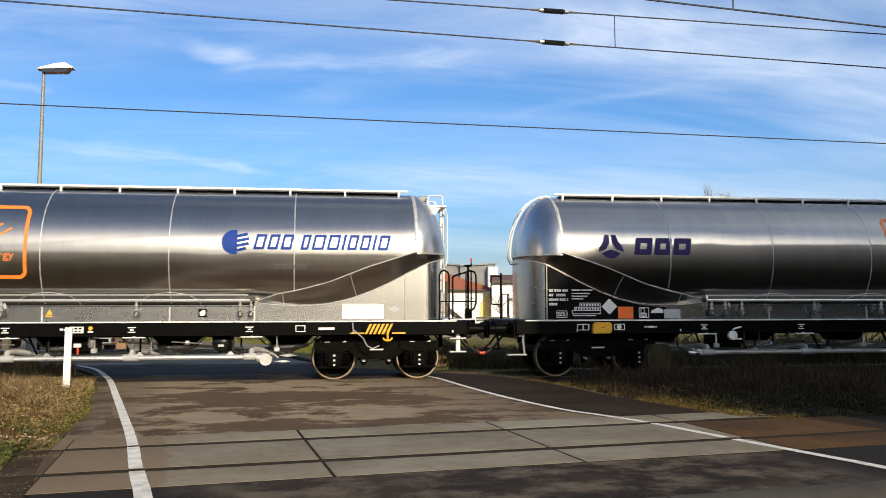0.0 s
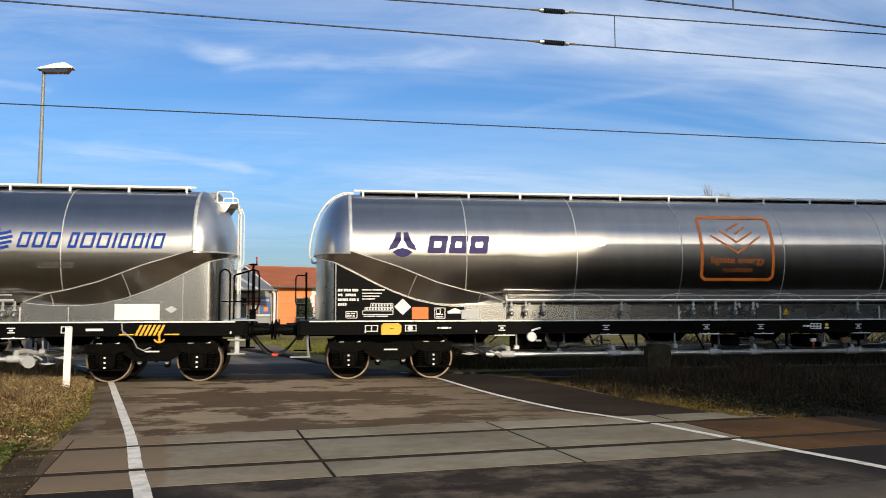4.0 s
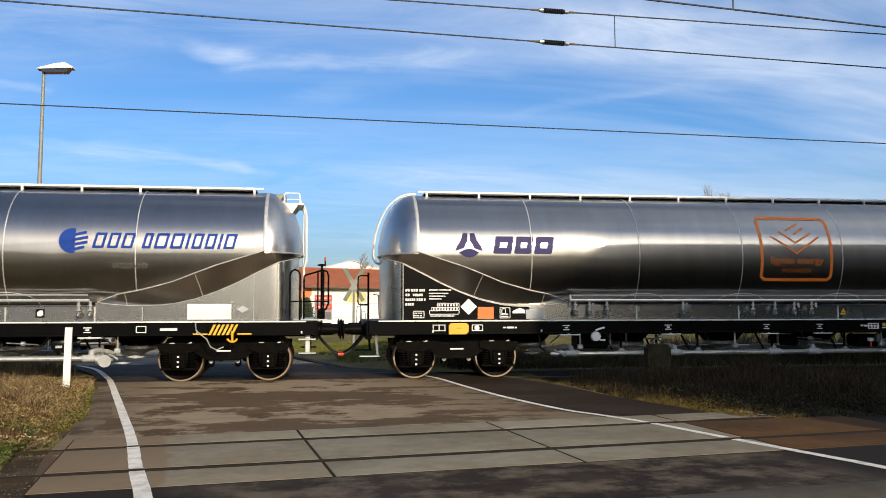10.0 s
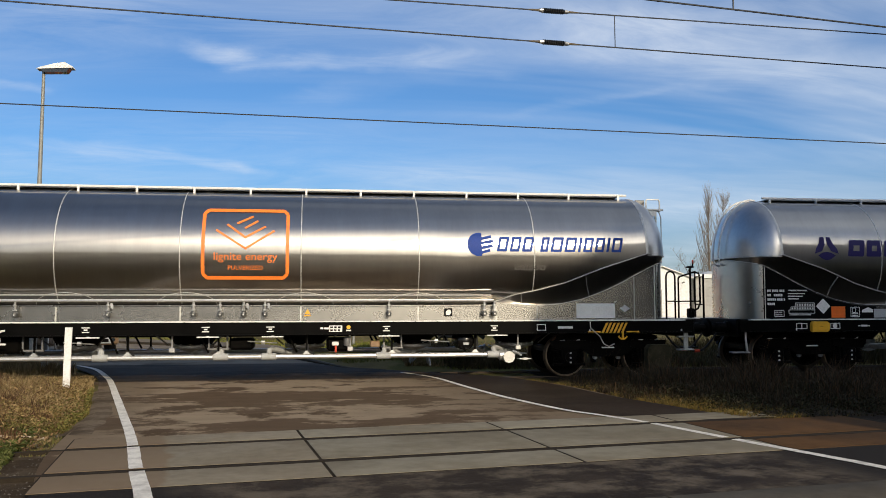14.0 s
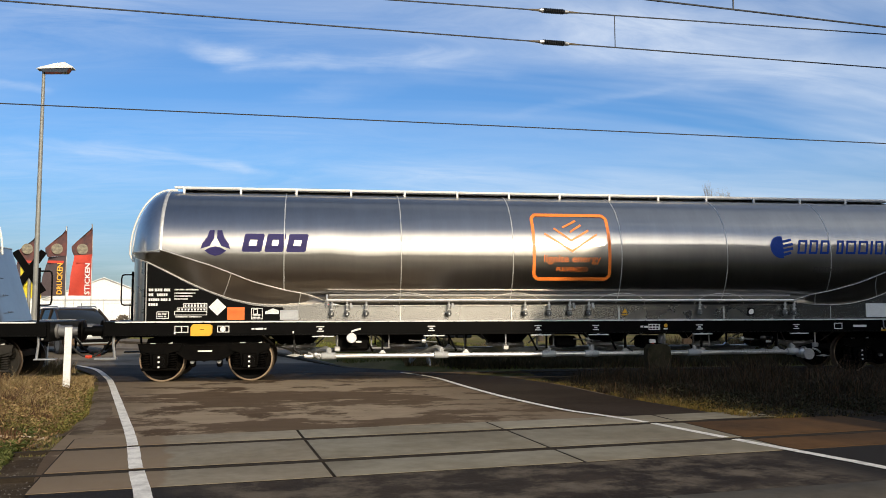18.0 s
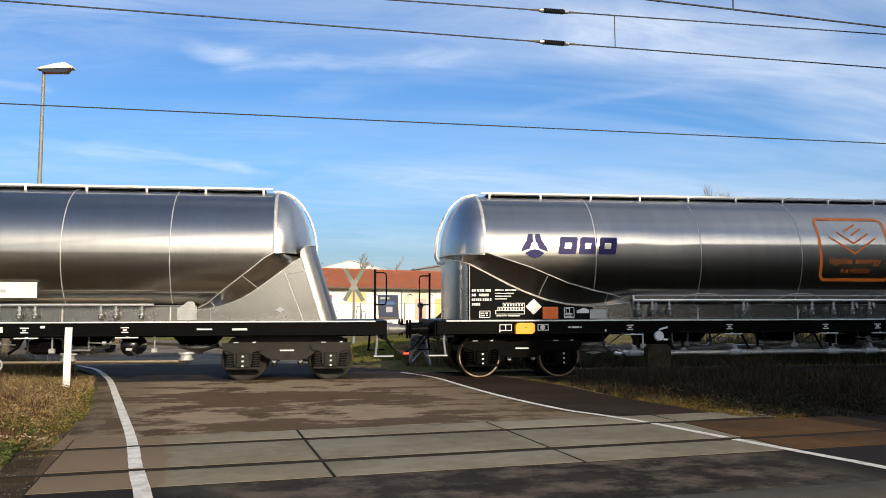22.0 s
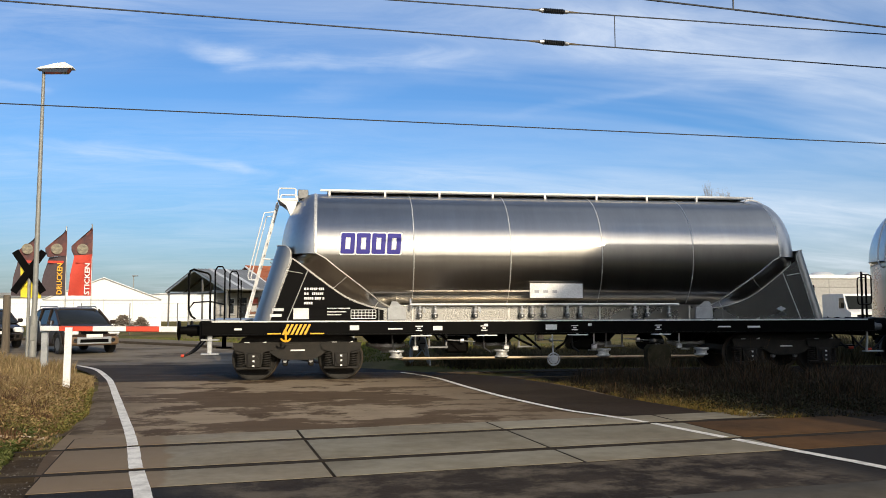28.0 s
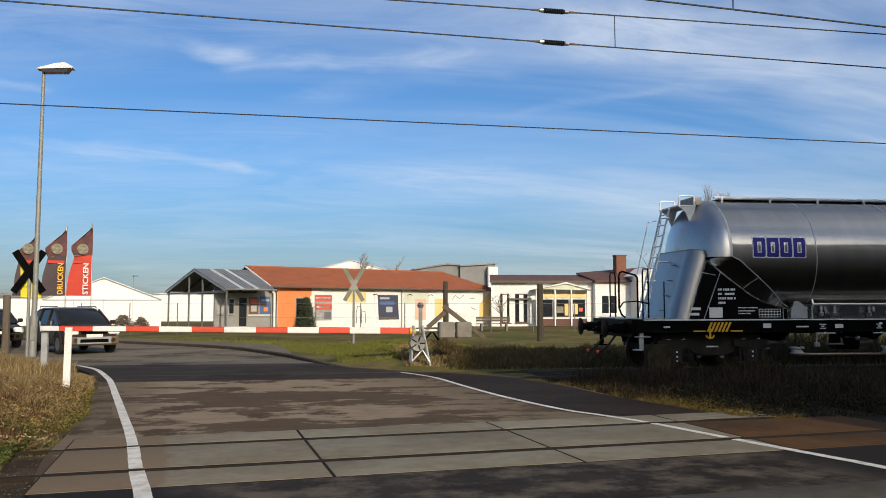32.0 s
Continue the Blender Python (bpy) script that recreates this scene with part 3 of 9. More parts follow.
structure("road_near_strip", Build().loft([[near_track(a, n, 0.004) for a in (-1.3, 0.5, 2.5, 4.5, 6.5, 9.2)] for n in (5.0, 6.3, 7.0, 7.73)], False), M_ASPHALT_DARK, "dark damp asphalt strip with pale dry patches")

LINE_L = [(-0.62, 4.0), (-1.40, 7.2), (-1.74, 8.55), (-2.16, 10.34), (-2.75, 12.6), (-3.54, 15.57), (-4.08, 17.6), (-4.55, 19.23), (-5.45, 21.84), (-6.25, 23.3)]
LINE_R = [(5.75, 5.9), (5.39, 7.45), (5.05, 8.52), (4.83, 9.2), (4.36, 10.74), (3.98, 11.6), (3.62, 12.35), (3.17, 14.05), (2.82, 16.0), (2.48, 18.22), (1.92, 19.72)]


def broken_marking(line, w, z):
    """An edge line that stops at the two rail grooves and steps a little to the side between them."""
    b = Build()
    groups = [[], [], []]
    for x, y in finer(line, 40):
        n = Vector((x, y, 0)).dot(ACROSS)
        if abs(n - 8.59) > 0.05 and abs(n - 10.03) > 0.04:
            groups[(n > 8.59) + (n > 10.03)].append((x, y))
    for k, pts in enumerate(groups):
        wk = w * (1.16, 1.04, 0.96)[k]
        rows = []
        for i, (x, y) in enumerate(pts):
            d = (Vector(pts[min(i + 1, len(pts) - 1)]) - Vector(pts[max(i - 1, 0)])).normalized()
            e = 0.006 * noise.noise(Vector((x * 9, y * 9, k)))
            rows.append([(x - d.y * (wk / 2 + e), y + d.x * (wk / 2 + e), z), (x + d.y * (wk / 2 - e), y - d.x * (wk / 2 - e), z)])
        b.loft(rows, False)
    return b


structure("road_marking_left", broken_marking(LINE_L, 0.125, 0.012), M_LINE, "worn white edge line")
structure("road_marking_right", broken_marking(LINE_R, 0.110, 0.012), M_LINE, "worn white edge line")

# concrete deck of the near track: slabs with open joints, rails in their grooves
deck = structure("crossing_deck", Build().add([near_track(a, n, 0.003) for a, n in ((-1.36, 7.74), (9.4, 7.74), (9.4, 10.79), (-1.36, 10.79))], [(0, 1, 2, 3)]), M_BALLAST, "dark joints below the concrete crossing slabs")
edges = [-1.36, 1.24, 3.76, 6.26, 8.8]
for k in range(4):
    for n0, n1 in ((7.77, 8.50), (8.68, 9.94), (10.12, 10.76)):
        a0, a1 = edges[k] + 0.018, edges[k + 1] - (0.95 if k == 3 and n0 > 10 else 0.018)
        c = 0.02
        zt = 0.010
        v = [near_track(a, n, z) for z, o in ((0.0, 0.0), (zt - 0.003, 0.0), (zt, c)) for a, n in ((a0 + o, n0 + o), (a1 - o, n0 + o), (a1 - o, n1 - o), (a0 + o, n1 - o))]
        f = [(8, 9, 10, 11)] + [(i + 4 * r, (i + 1) % 4 + 4 * r, (i + 1) % 4 + 4 * r + 4, i + 4 * r + 4) for r in (0, 1) for i in range(4)]
        part("slab", Build().add(v, f), M_CONC_RUST if k == 3 and n0 < 10 else M_CONC_LEFT if k == 0 else M_CONC, deck)
for n in (8.585, 10.02):
    for z0, z1, w in ((-0.04, 0.005, 0.034),):
        b = Build()
        b.loft([[near_track(a, n - w, z0), near_track(a, n - w, z1), near_track(a, n + w, z1), near_track(a, n + w, z0)] for a in (-14.0, -1.4, 4.0, 9.4, 80)], True)
        structure("rail_near", b, M_GROOVE, "dirty rail in the groove between the slabs")
# a further strip of pale slabs at the road's near edge
b = Build()
for a0, a1 in ((2.9, 3.70), (3.73, 6.2), (6.23, 8.7)):
    b.loft([[near_track(a, 5.4, 0.0), near_track(a, 5.42, 0.008), near_track(a, 6.18, 0.008), near_track(a, 6.2, 0.0)] for a in (a0, a1)], False)
structure("pavement_strip", b, M_CONC_DULL, "pale concrete strip at the road's edge")

# unseen dark ground under the camera, added so the tanks mirror it dark
b = Build().loft([[(x, y, -0.036) for x in (-14.0, -6.0, -2.0, 2.0, 8.0, 16.0, 45.0)] for y in (-40.0, -20.0, -8.0, 0.0, 3.5)], False)
structure("forecourt", b, M_ASPHALT_RIGHT, "unseen dark ground sheet on the near side, added for the tanks to mirror")
# bare earth beside the road on the near side
b = Build().loft([[(x, y, -0.040) for x in (-9.0, -6.0, -4.2, float(np.interp(y, [p[1] for p in ROAD_L], [p[0] for p in ROAD_L])) + 0.05)] for y in (4.0, 6.0, 8.0, 9.5, 11.0, 12.2)], False)
structure("bare_verge", b, M_EARTH, "bare brown earth at the road's edge")
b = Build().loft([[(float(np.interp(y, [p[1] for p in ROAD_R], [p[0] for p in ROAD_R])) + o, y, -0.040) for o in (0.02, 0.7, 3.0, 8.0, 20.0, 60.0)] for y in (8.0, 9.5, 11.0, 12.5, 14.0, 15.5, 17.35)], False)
structure("weedy_verge", b, M_EARTH_SHADED, "earth under the weeds before the track, coloured dark for shade")

# pale grit washed along the road's left edge
rows = []
for y in np.linspace(10.9, 16.4, 24):
    x = float(np.interp(y, [p[1] for p in ROAD_L], [p[0] for p in ROAD_L]))
    k = noise.noise(Vector((0.0, y * 1.3, 2.0)))
    rows.append([(x - 0.14, y, -0.038), (x + 0.02, y, 0.002), (x + 0.16 + 0.10 * k, y, 0.005), (x + 0.26 + 0.16 * k, y, 0.001)])
structure("gritty_edge", Build().loft(rows, False), M_GRIT, "pale grit along the asphalt's edge")

# the train's own track
b = Build()
b.loft([[(x, 17.3, -0.04), (x, 17.6, -0.02), (x, 20.4, -0.02), (x, 20.7, -0.04)] for x in (4.9, 8, 20, 60, 200)], False)
b.loft([[(x, 17.3, -0.04), (x, 17.6, -0.02), (x, 20.4, -0.02), (x, 20.7, -0.04)] for x in (-200, -60, -20, -8, -5.6)], False)
structure("track_bed", b, M_BALLAST, "dark gravel track bed")
for y0, y1 in ((18.31, 19.69), (19.81, 23.35)):
    rows = []
    for y in np.linspace(y0, y1, 7):
        xa, xb = (float(np.interp(y, [p[1] for p in q], [p[0] for p in q])) for q in (ROAD_L, ROAD_R))
        rows.append([(xa + 0.05 + (min(xb - 0.03, 2.9) - xa - 0.05) * k / 5, y + 0.05 * math.sin(k * 2.1), 0.004) for k in range(6)])
    structure("road_track_strip", Build().loft(rows, False), M_ASPHALT_TRACK, "smooth damp asphalt strip along the train's track")
for y in (TRACK_NEAR, TRACK_FAR):
    b = Build().loft([[(x, y - 0.034, -0.05), (x, y - 0.034, 0.004), (x, y + 0.034, 0.004), (x, y + 0.034, -0.05)] for x in (-200, -5, 3.5, 200)], True)
    structure("rail_far", b, M_RAIL, "worn rail under the train")

# kerb and footway beyond the tracks
KERB = finer([(1.55, 20.75), (0.62, 21.65), (-0.3, 24.0), (-1.1, 26.4), (-2.2, 29.2), (-3.4, 31.6), (-6.8, 35.6), (-14, 41.7), (-30, 48.4)], 5)
b = Build()
rows = []
for i, (x, y) in enumerate(KERB):
    d = (Vector(KERB[min(i + 1, len(KERB) - 1)]) - Vector(KERB[max(i - 1, 0)])).normalized()
    o = Vector((d.y, -d.x)) if Vector((d.y, -d.x)).x > 0 else Vector((-d.y, d.x))
    h = 0.10 * min(1.0, max(0.06, (y - 21.2) / 4.5))
    rows.append([(x, y, -0.03), (x, y, h * 0.8), (x + o.x * 0.03, y + o.y * 0.03, h), (x + o.x * 0.14, y + o.y * 0.14, h), (x + o.x * 0.14, y + o.y * 0.14, -0.03)])
b.loft(rows, False)
structure("kerb", b, M_KERB_SHADED, "low concrete kerb round the bend, its shaded face coloured dark")
wide = [min(1.0, max(0.05, (r[3][1] - 26.0) / 6.0)) for r in rows]
rows = [[(r[3][0], r[3][1], r[3][2] - 0.006), (r[3][0] + 0.8 * w, r[3][1] + 0.35 * w, r[3][2] - 0.004), (r[3][0] + 1.7 * w, r[3][1] + 0.9 * w, r[3][2] - 0.01), (r[3][0] + 1.75 * w, r[3][1] + 0.92 * w, -0.045)] for r, w in zip(rows[3:], wide[3:])]
structure("footway", Build().loft(rows, False), M_PAVE, "grey footway behind the kerb")


def mound_height(x, y):
    """The grassy rise between the footway and the barrier's stand."""
    a = max(0.0, 1 - abs((x - 2.6 - 0.12 * (y - 26)) / 2.3) ** 2.2)
    c = max(0.0, 1 - abs((y - 28.0) / 6.8) ** 2.2)
    return -0.05 + 0.40 * a * c + 0.03 * a * noise.noise(Vector((x * 1.3, y * 0.8, 0)))


b = Build().loft([[(x, y, mound_height(x, y)) for x in np.linspace(0.0, 7.0, 22)] for y in np.linspace(21.0, 35.0, 24)], False)
structure("grass_mound", b, M_GROUND, "low grassy rise beside the barrier")


# ---------- the train ----------

R_TANK, Z_TANK = 1.42, 2.66
Y_PLATE = 1.16


def skin(u, z, off=0.006):
    """A point on the tank's near side at the height z."""
    return (u, -math.sqrt(max((R_TANK + off) ** 2 - (z - Z_TANK) ** 2, 0.0)), z)


def decal(b, poly, off=0.006, wrap=True, steps=1):
    """A flat outline of (u, z), laid on the tank or on the side plate. Four corners may be cut into strips up the curve."""
    lay = (lambda u, z: skin(u, z, off)) if wrap else (lambda u, z: (u, -Y_PLATE - off, z))
    if steps > 1 and len(poly) == 4:
        (a, b0, c, d) = poly
        rows = []
        for k in range(steps + 1):
            t = k / steps
            rows.append([lay(a[0] + (d[0] - a[0]) * t, a[1] + (d[1] - a[1]) * t), lay(b0[0] + (c[0] - b0[0]) * t, b0[1] + (c[1] - b0[1]) * t)])
        b.loft(rows, False)
    else:
        b.add([lay(u, z) for u, z in poly], [tuple(range(len(poly)))])


def stroke(b, p, q, w, wrap=True, off=0.006, steps=4):
    """A bar of width w from p to q."""
    d = Vector((q[0] - p[0], q[1] - p[1])).normalized()
    nx, nz = -d.y * w / 2, d.x * w / 2
    decal(b, [(p[0] + nx, p[1] + nz), (p[0] - nx, p[1] - nz), (q[0] - nx, q[1] - nz), (q[0] + nx, q[1] + nz)], off, wrap, steps)


def slanted_frame(b, u0, u1, z0, z1, w, slant, off=0.006, wrap=True):
    """A plain leaning frame with cut corners, drawn with a bar of width w; a narrow one is a single bar."""
    lean = lambda z: slant * (z - z0)
    if u1 - u0 <= 2.4 * w:
        decal(b, [(u0, z0), (u1, z0), (u1 + lean(z1), z1), (u0 + lean(z1), z1)], off, wrap, 6)
        return
    lay = (lambda u, z: skin(u + lean(z), z, off)) if wrap else (lambda u, z: (u + lean(z), -Y_PLATE - off, z))

    def loop(ins, cut):
        a, c, lo, hi = u0 + ins, u1 - ins, z0 + ins, z1 - ins
        pts = [(c, lo + cut), (c, hi - cut), (c - cut, hi), (a + cut, hi), (a, hi - cut), (a, lo + cut), (a + cut, lo), (c - cut, lo), (c, lo + cut)]
        out = []
        for p, q in zip(pts[:-1], pts[1:]):
            out += [(p[0] + (q[0] - p[0]) * k / 4, p[1] + (q[1] - p[1]) * k / 4) for k in range(4)]
        return [lay(u, z) for u, z in out]

    cut = 0.07 * min(u1 - u0, z1 - z0)
    b.loft([loop(0.0, cut), loop(w, max(cut - 0.6 * w, 0.001))], True)


def block_row(parent, mat, u0, z0, z1, widths, gap, w, slant, off=0.006, wrap=True):
    """A row of plain slanted frames, one for each width; a negative width is a space."""
    u = u0
    for wd in widths:
        if wd < 0:
            u += -wd
            continue
        b = Build()
        slanted_frame(b, u, u + wd, z0, z1, w, slant, off, wrap)
        part("lettering_block", b, mat, parent)
        u += wd + gap


def wrapped_words(parent, words, mat, u, z, size, length):
    """Words in the built-in font, centred on u, with their base line at z, laid round the tank."""
    curve = bpy.data.curves.new("words", "FONT")
    curve.body, curve.size, curve.align_x, curve.resolution_u = words, size, "CENTER", 3
    holder = bpy.data.objects.new("words", curve)
    scene.collection.objects.link(holder)
    bpy.context.view_layer.update()
    me = bpy.data.meshes.new_from_object(holder.evaluated_get(bpy.context.evaluated_depsgraph_get()))
    bpy.data.objects.remove(holder)
    wide = max(v.co.x for v in me.vertices) - min(v.co.x for v in me.vertices)
    for v in me.vertices:
        v.co = skin(u + v.co.x * length / wide, z + v.co.y, 0.007)
    me.materials.clear()
    me.materials.append(mat)
    return tagged(part("lettering", me, mat, parent), kind="stuff")


def text_bars(b, u0, z0, rows, wrap=False, off=0.012):
    """Lines of small writing that cannot be read: broken bars. rows: (dz, height, (widths...))."""
    for dz, h, widths in rows:
        u = u0
        for wd in widths:
            if wd > 0:
                n = max(1, round(wd / (h * 0.85)))
                for k in range(n):
                    a, c = u + wd * k / n, u + wd * (k + 0.78) / n
                    decal(b, [(a, z0 - dz), (c, z0 - dz), (c, z0 - dz + h), (a, z0 - dz + h)], off, wrap)
            u += abs(wd) + 0.02


def frame_label(b, u0, u1, z0, z1, w=0.014, off=0.012):
    stroke(b, (u0, z0), (u1, z0), w, False, off, 1); stroke(b, (u0, z1), (u1, z1), w, False, off, 1)
    stroke(b, (u0, z0), (u0, z1), w, False, off, 1); stroke(b, (u1, z0), (u1, z1), w, False, off, 1)


M_BRASS = material("dull_bronze_pipe", (0.34, 0.27, 0.18), rough=0.4, metal=0.7, second=(0.22, 0.17, 0.11), scale=5, amount=0.6)
M_VALVE = material("dull_steel_valve", (0.22, 0.22, 0.21), rough=0.4, metal=0.7, second=(0.10, 0.10, 0.095), scale=8, amount=0.6)
M_FLANGE = material("outlet_flange_steel", (0.62, 0.62, 0.60), rough=0.45, metal=0.4, second=(0.30, 0.29, 0.27), scale=7, amount=0.7)
M_CAST_PALE = material("pale_cast_fitting", (0.40, 0.41, 0.41), rough=0.6, second=(0.28, 0.28, 0.27), scale=6, amount=0.6)
M_BOGIE_GREY = material("dusty_bogie_paint", (0.020, 0.019, 0.017), rough=0.6, second=(0.035, 0.030, 0.024), scale=6, amount=0.6, bump=0.15, spec=0.15)
M_FADED = material("ghost_lettering", (0.16, 0.15, 0.14), rough=0.5, metal=0.6, scale=6, amount=0.4)
LOW_F = (0, 0.07, 0.143, 0.234, 0.31, 0.39, 0.51, 0.62, 0.72, 0.805, 0.9, 1.0)
LOW_Z = (1.64, 1.605, 1.58, 1.572, 1.582, 1.615, 1.72, 1.88, 2.055, 2.23, 2.42, 2.60)
UP_F = (0, 0.13, 0.27, 0.45, 0.7, 1.0)
UP_Z = (1.655, 1.81, 1.90, 2.06, 2.39, 2.71)
# the short wagon's steeper saddles
LOW_F2 = (0, 0.08, 0.20, 0.33, 0.44, 0.54, 0.65, 0.80, 0.93, 1.0)
LOW_Z2 = (1.50, 1.505, 1.55, 1.64, 1.74, 1.87, 2.04, 2.28, 2.50, 2.60)
UP_F2 = (0, 0.13, 0.40, 0.60, 0.73, 0.87, 1.0)
UP_Z2 = (1.53, 1.63, 1.97, 2.21, 2.37, 2.56, 2.67)
LEAN = 0.31


def build_bogie(wagon, u, rim, spring_dark):
    """Two-axle bogie: pressed side frames, coil springs, axle boxes, wheelsets."""
    iron = M_BOGIE_GREY if spring_dark else M_IRON
    b = Build()
    b.box(-0.22, 0.22, -0.95, 0.95, 0.58, 0.86, 0.03)
    bogie = part("bogie", b, iron, wagon, "dusty dark grey two-axle bogie" if spring_dark else "black two-axle bogie with coil springs", loc=(u, 0, 0))
    for x in (-1.22, 1.22):
        part("end_beam", Build().box(x - 0.05, x + 0.05, -0.95, 0.95, 0.52, 0.66, 0.02), iron, bogie)
    side = [(-1.30, 0.62), (-1.26, 0.72), (-1.12, 0.80), (-0.62, 0.82), (-0.42, 0.76), (0.42, 0.76), (0.62, 0.82), (1.12, 0.80), (1.26, 0.72), (1.30, 0.62),
            (1.26, 0.58), (0.60, 0.62), (0.44, 0.50), (0.30, 0.44), (-0.30, 0.44), (-0.44, 0.50), (-0.60, 0.62), (-1.26, 0.58)]
    for sgn in (-1, 1):
        b = Build().prism(side, 0.94 * sgn, 1.08 * sgn)
        part("side_frame", b, iron, bogie)
        bolster = [(-1.18, 0.80), (-1.14, 0.90), (-0.95, 0.945), (0.95, 0.945), (1.14, 0.90), (1.18, 0.80), (0.62, 0.80), (0.42, 0.74), (-0.42, 0.74), (-0.62, 0.80)]
        part("upper_beam", Build().prism(bolster, 0.96 * sgn, 1.06 * sgn), iron, bogie)
        part("painted_mark", Build().box(-0.15, 0.14, 1.082 * sgn, 1.086 * sgn, 0.625, 0.655), M_WHITE, bogie)
        for ax in (-0.9, 0.9):
            guard = [(ax - 0.43, 0.80), (ax - 0.40, 0.66), (ax - 0.19, 0.60), (ax - 0.17, 0.36), (ax - 0.10, 0.27), (ax + 0.10, 0.27), (ax + 0.17, 0.36), (ax + 0.19, 0.60), (ax + 0.40, 0.66), (ax + 0.43, 0.80)]
            part("axle_guard", Build().prism(guard, 1.085 * sgn, 1.13 * sgn), iron, bogie)
            b = Build().box(ax - 0.15, ax + 0.15, 0.98 * sgn, 1.16 * sgn, 0.28, 0.60, 0.03)
            b.cyl((ax, 1.14 * sgn, 0.44), (ax, 1.20 * sgn, 0.44), 0.11, n=14)
            b.box(ax - 0.36, ax + 0.36, 1.0 * sgn, 1.12 * sgn, 0.25, 0.30, 0.01)
            b.cur = 1
            for k in range(3):
                b.box(ax - 0.02, ax + 0.02, 1.205 * sgn, 1.21 * sgn, 0.31 + 0.10 * k, 0.345 + 0.10 * k)
            part("axle_box", b, [iron, M_WHITE], bogie)
            part("painted_mark", Build().box(ax - 0.20, ax - 0.09, 1.082 * sgn, 1.086 * sgn, 0.785, 0.812), M_WHITE, bogie)
            part("painted_mark", Build().prism([(ax + 0.08, 0.765), (ax + 0.25, 0.775), (ax + 0.25, 0.835)], 1.086 * sgn, 1.082 * sgn), M_WHITE, bogie)
            for dx in (-0.26, 0.26):
                b = Build()
                pts = [(ax + dx + 0.075 * math.cos(a), 1.04 * sgn + 0.075 * math.sin(a), 0.30 + 0.29 * a / (2 * math.pi * 6)) for a in
                       [2 * math.pi * 6 * i / 60 for i in range(61)]]
                b.tube(pts, 0.016, 5)
                part("coil_spring", b, iron, bogie)
    for ax in (-0.27, 0.27):
        for sgn in (-1, 1):
            b = Build().box(ax - 0.06, ax + 0.06, 0.80 * sgn, 0.92 * sgn, 0.30, 0.52, 0.03)
            b.cur = 1
            b.cyl((ax, 0.92 * sgn, 0.42), (ax, 1.0 * sgn, 0.42), 0.045, n=10)
            part("brake_shoe", b, [iron, M_CAST_PALE], bogie)
    for ax in (-0.9, 0.9):
        b = Build()
        b.cyl((0, -1.0, 0), (0, 1.0, 0), 0.085, n=14)
        for sgn in (-1, 1):
            b.cur = 0
            b.lathe([(0.10, 0.70 * sgn), (0.18, 0.71 * sgn), (0.34, 0.735 * sgn), (0.436, 0.72 * sgn), (0.436, 0.80 * sgn), (0.34, 0.765 * sgn), (0.18, 0.80 * sgn), (0.10, 0.83 * sgn)], n=40)
            b.cur = 1
            b.lathe([(0.425, 0.79 * sgn), (0.430, 0.822 * sgn), (0.454, 0.822 * sgn), (0.46, 0.815 * sgn)], n=40, caps=False)
            b.cur = 2
            b.lathe([(0.46, 0.815 * sgn), (0.463, 0.72 * sgn), (0.485, 0.705 * sgn), (0.485, 0.69 * sgn), (0.40, 0.688 * sgn)], n=40, caps=False)
        part("wheelset", b, [iron, rim, M_TREAD], bogie, "steel wheelset", loc=(ax, 0, 0.46))
    return bogie


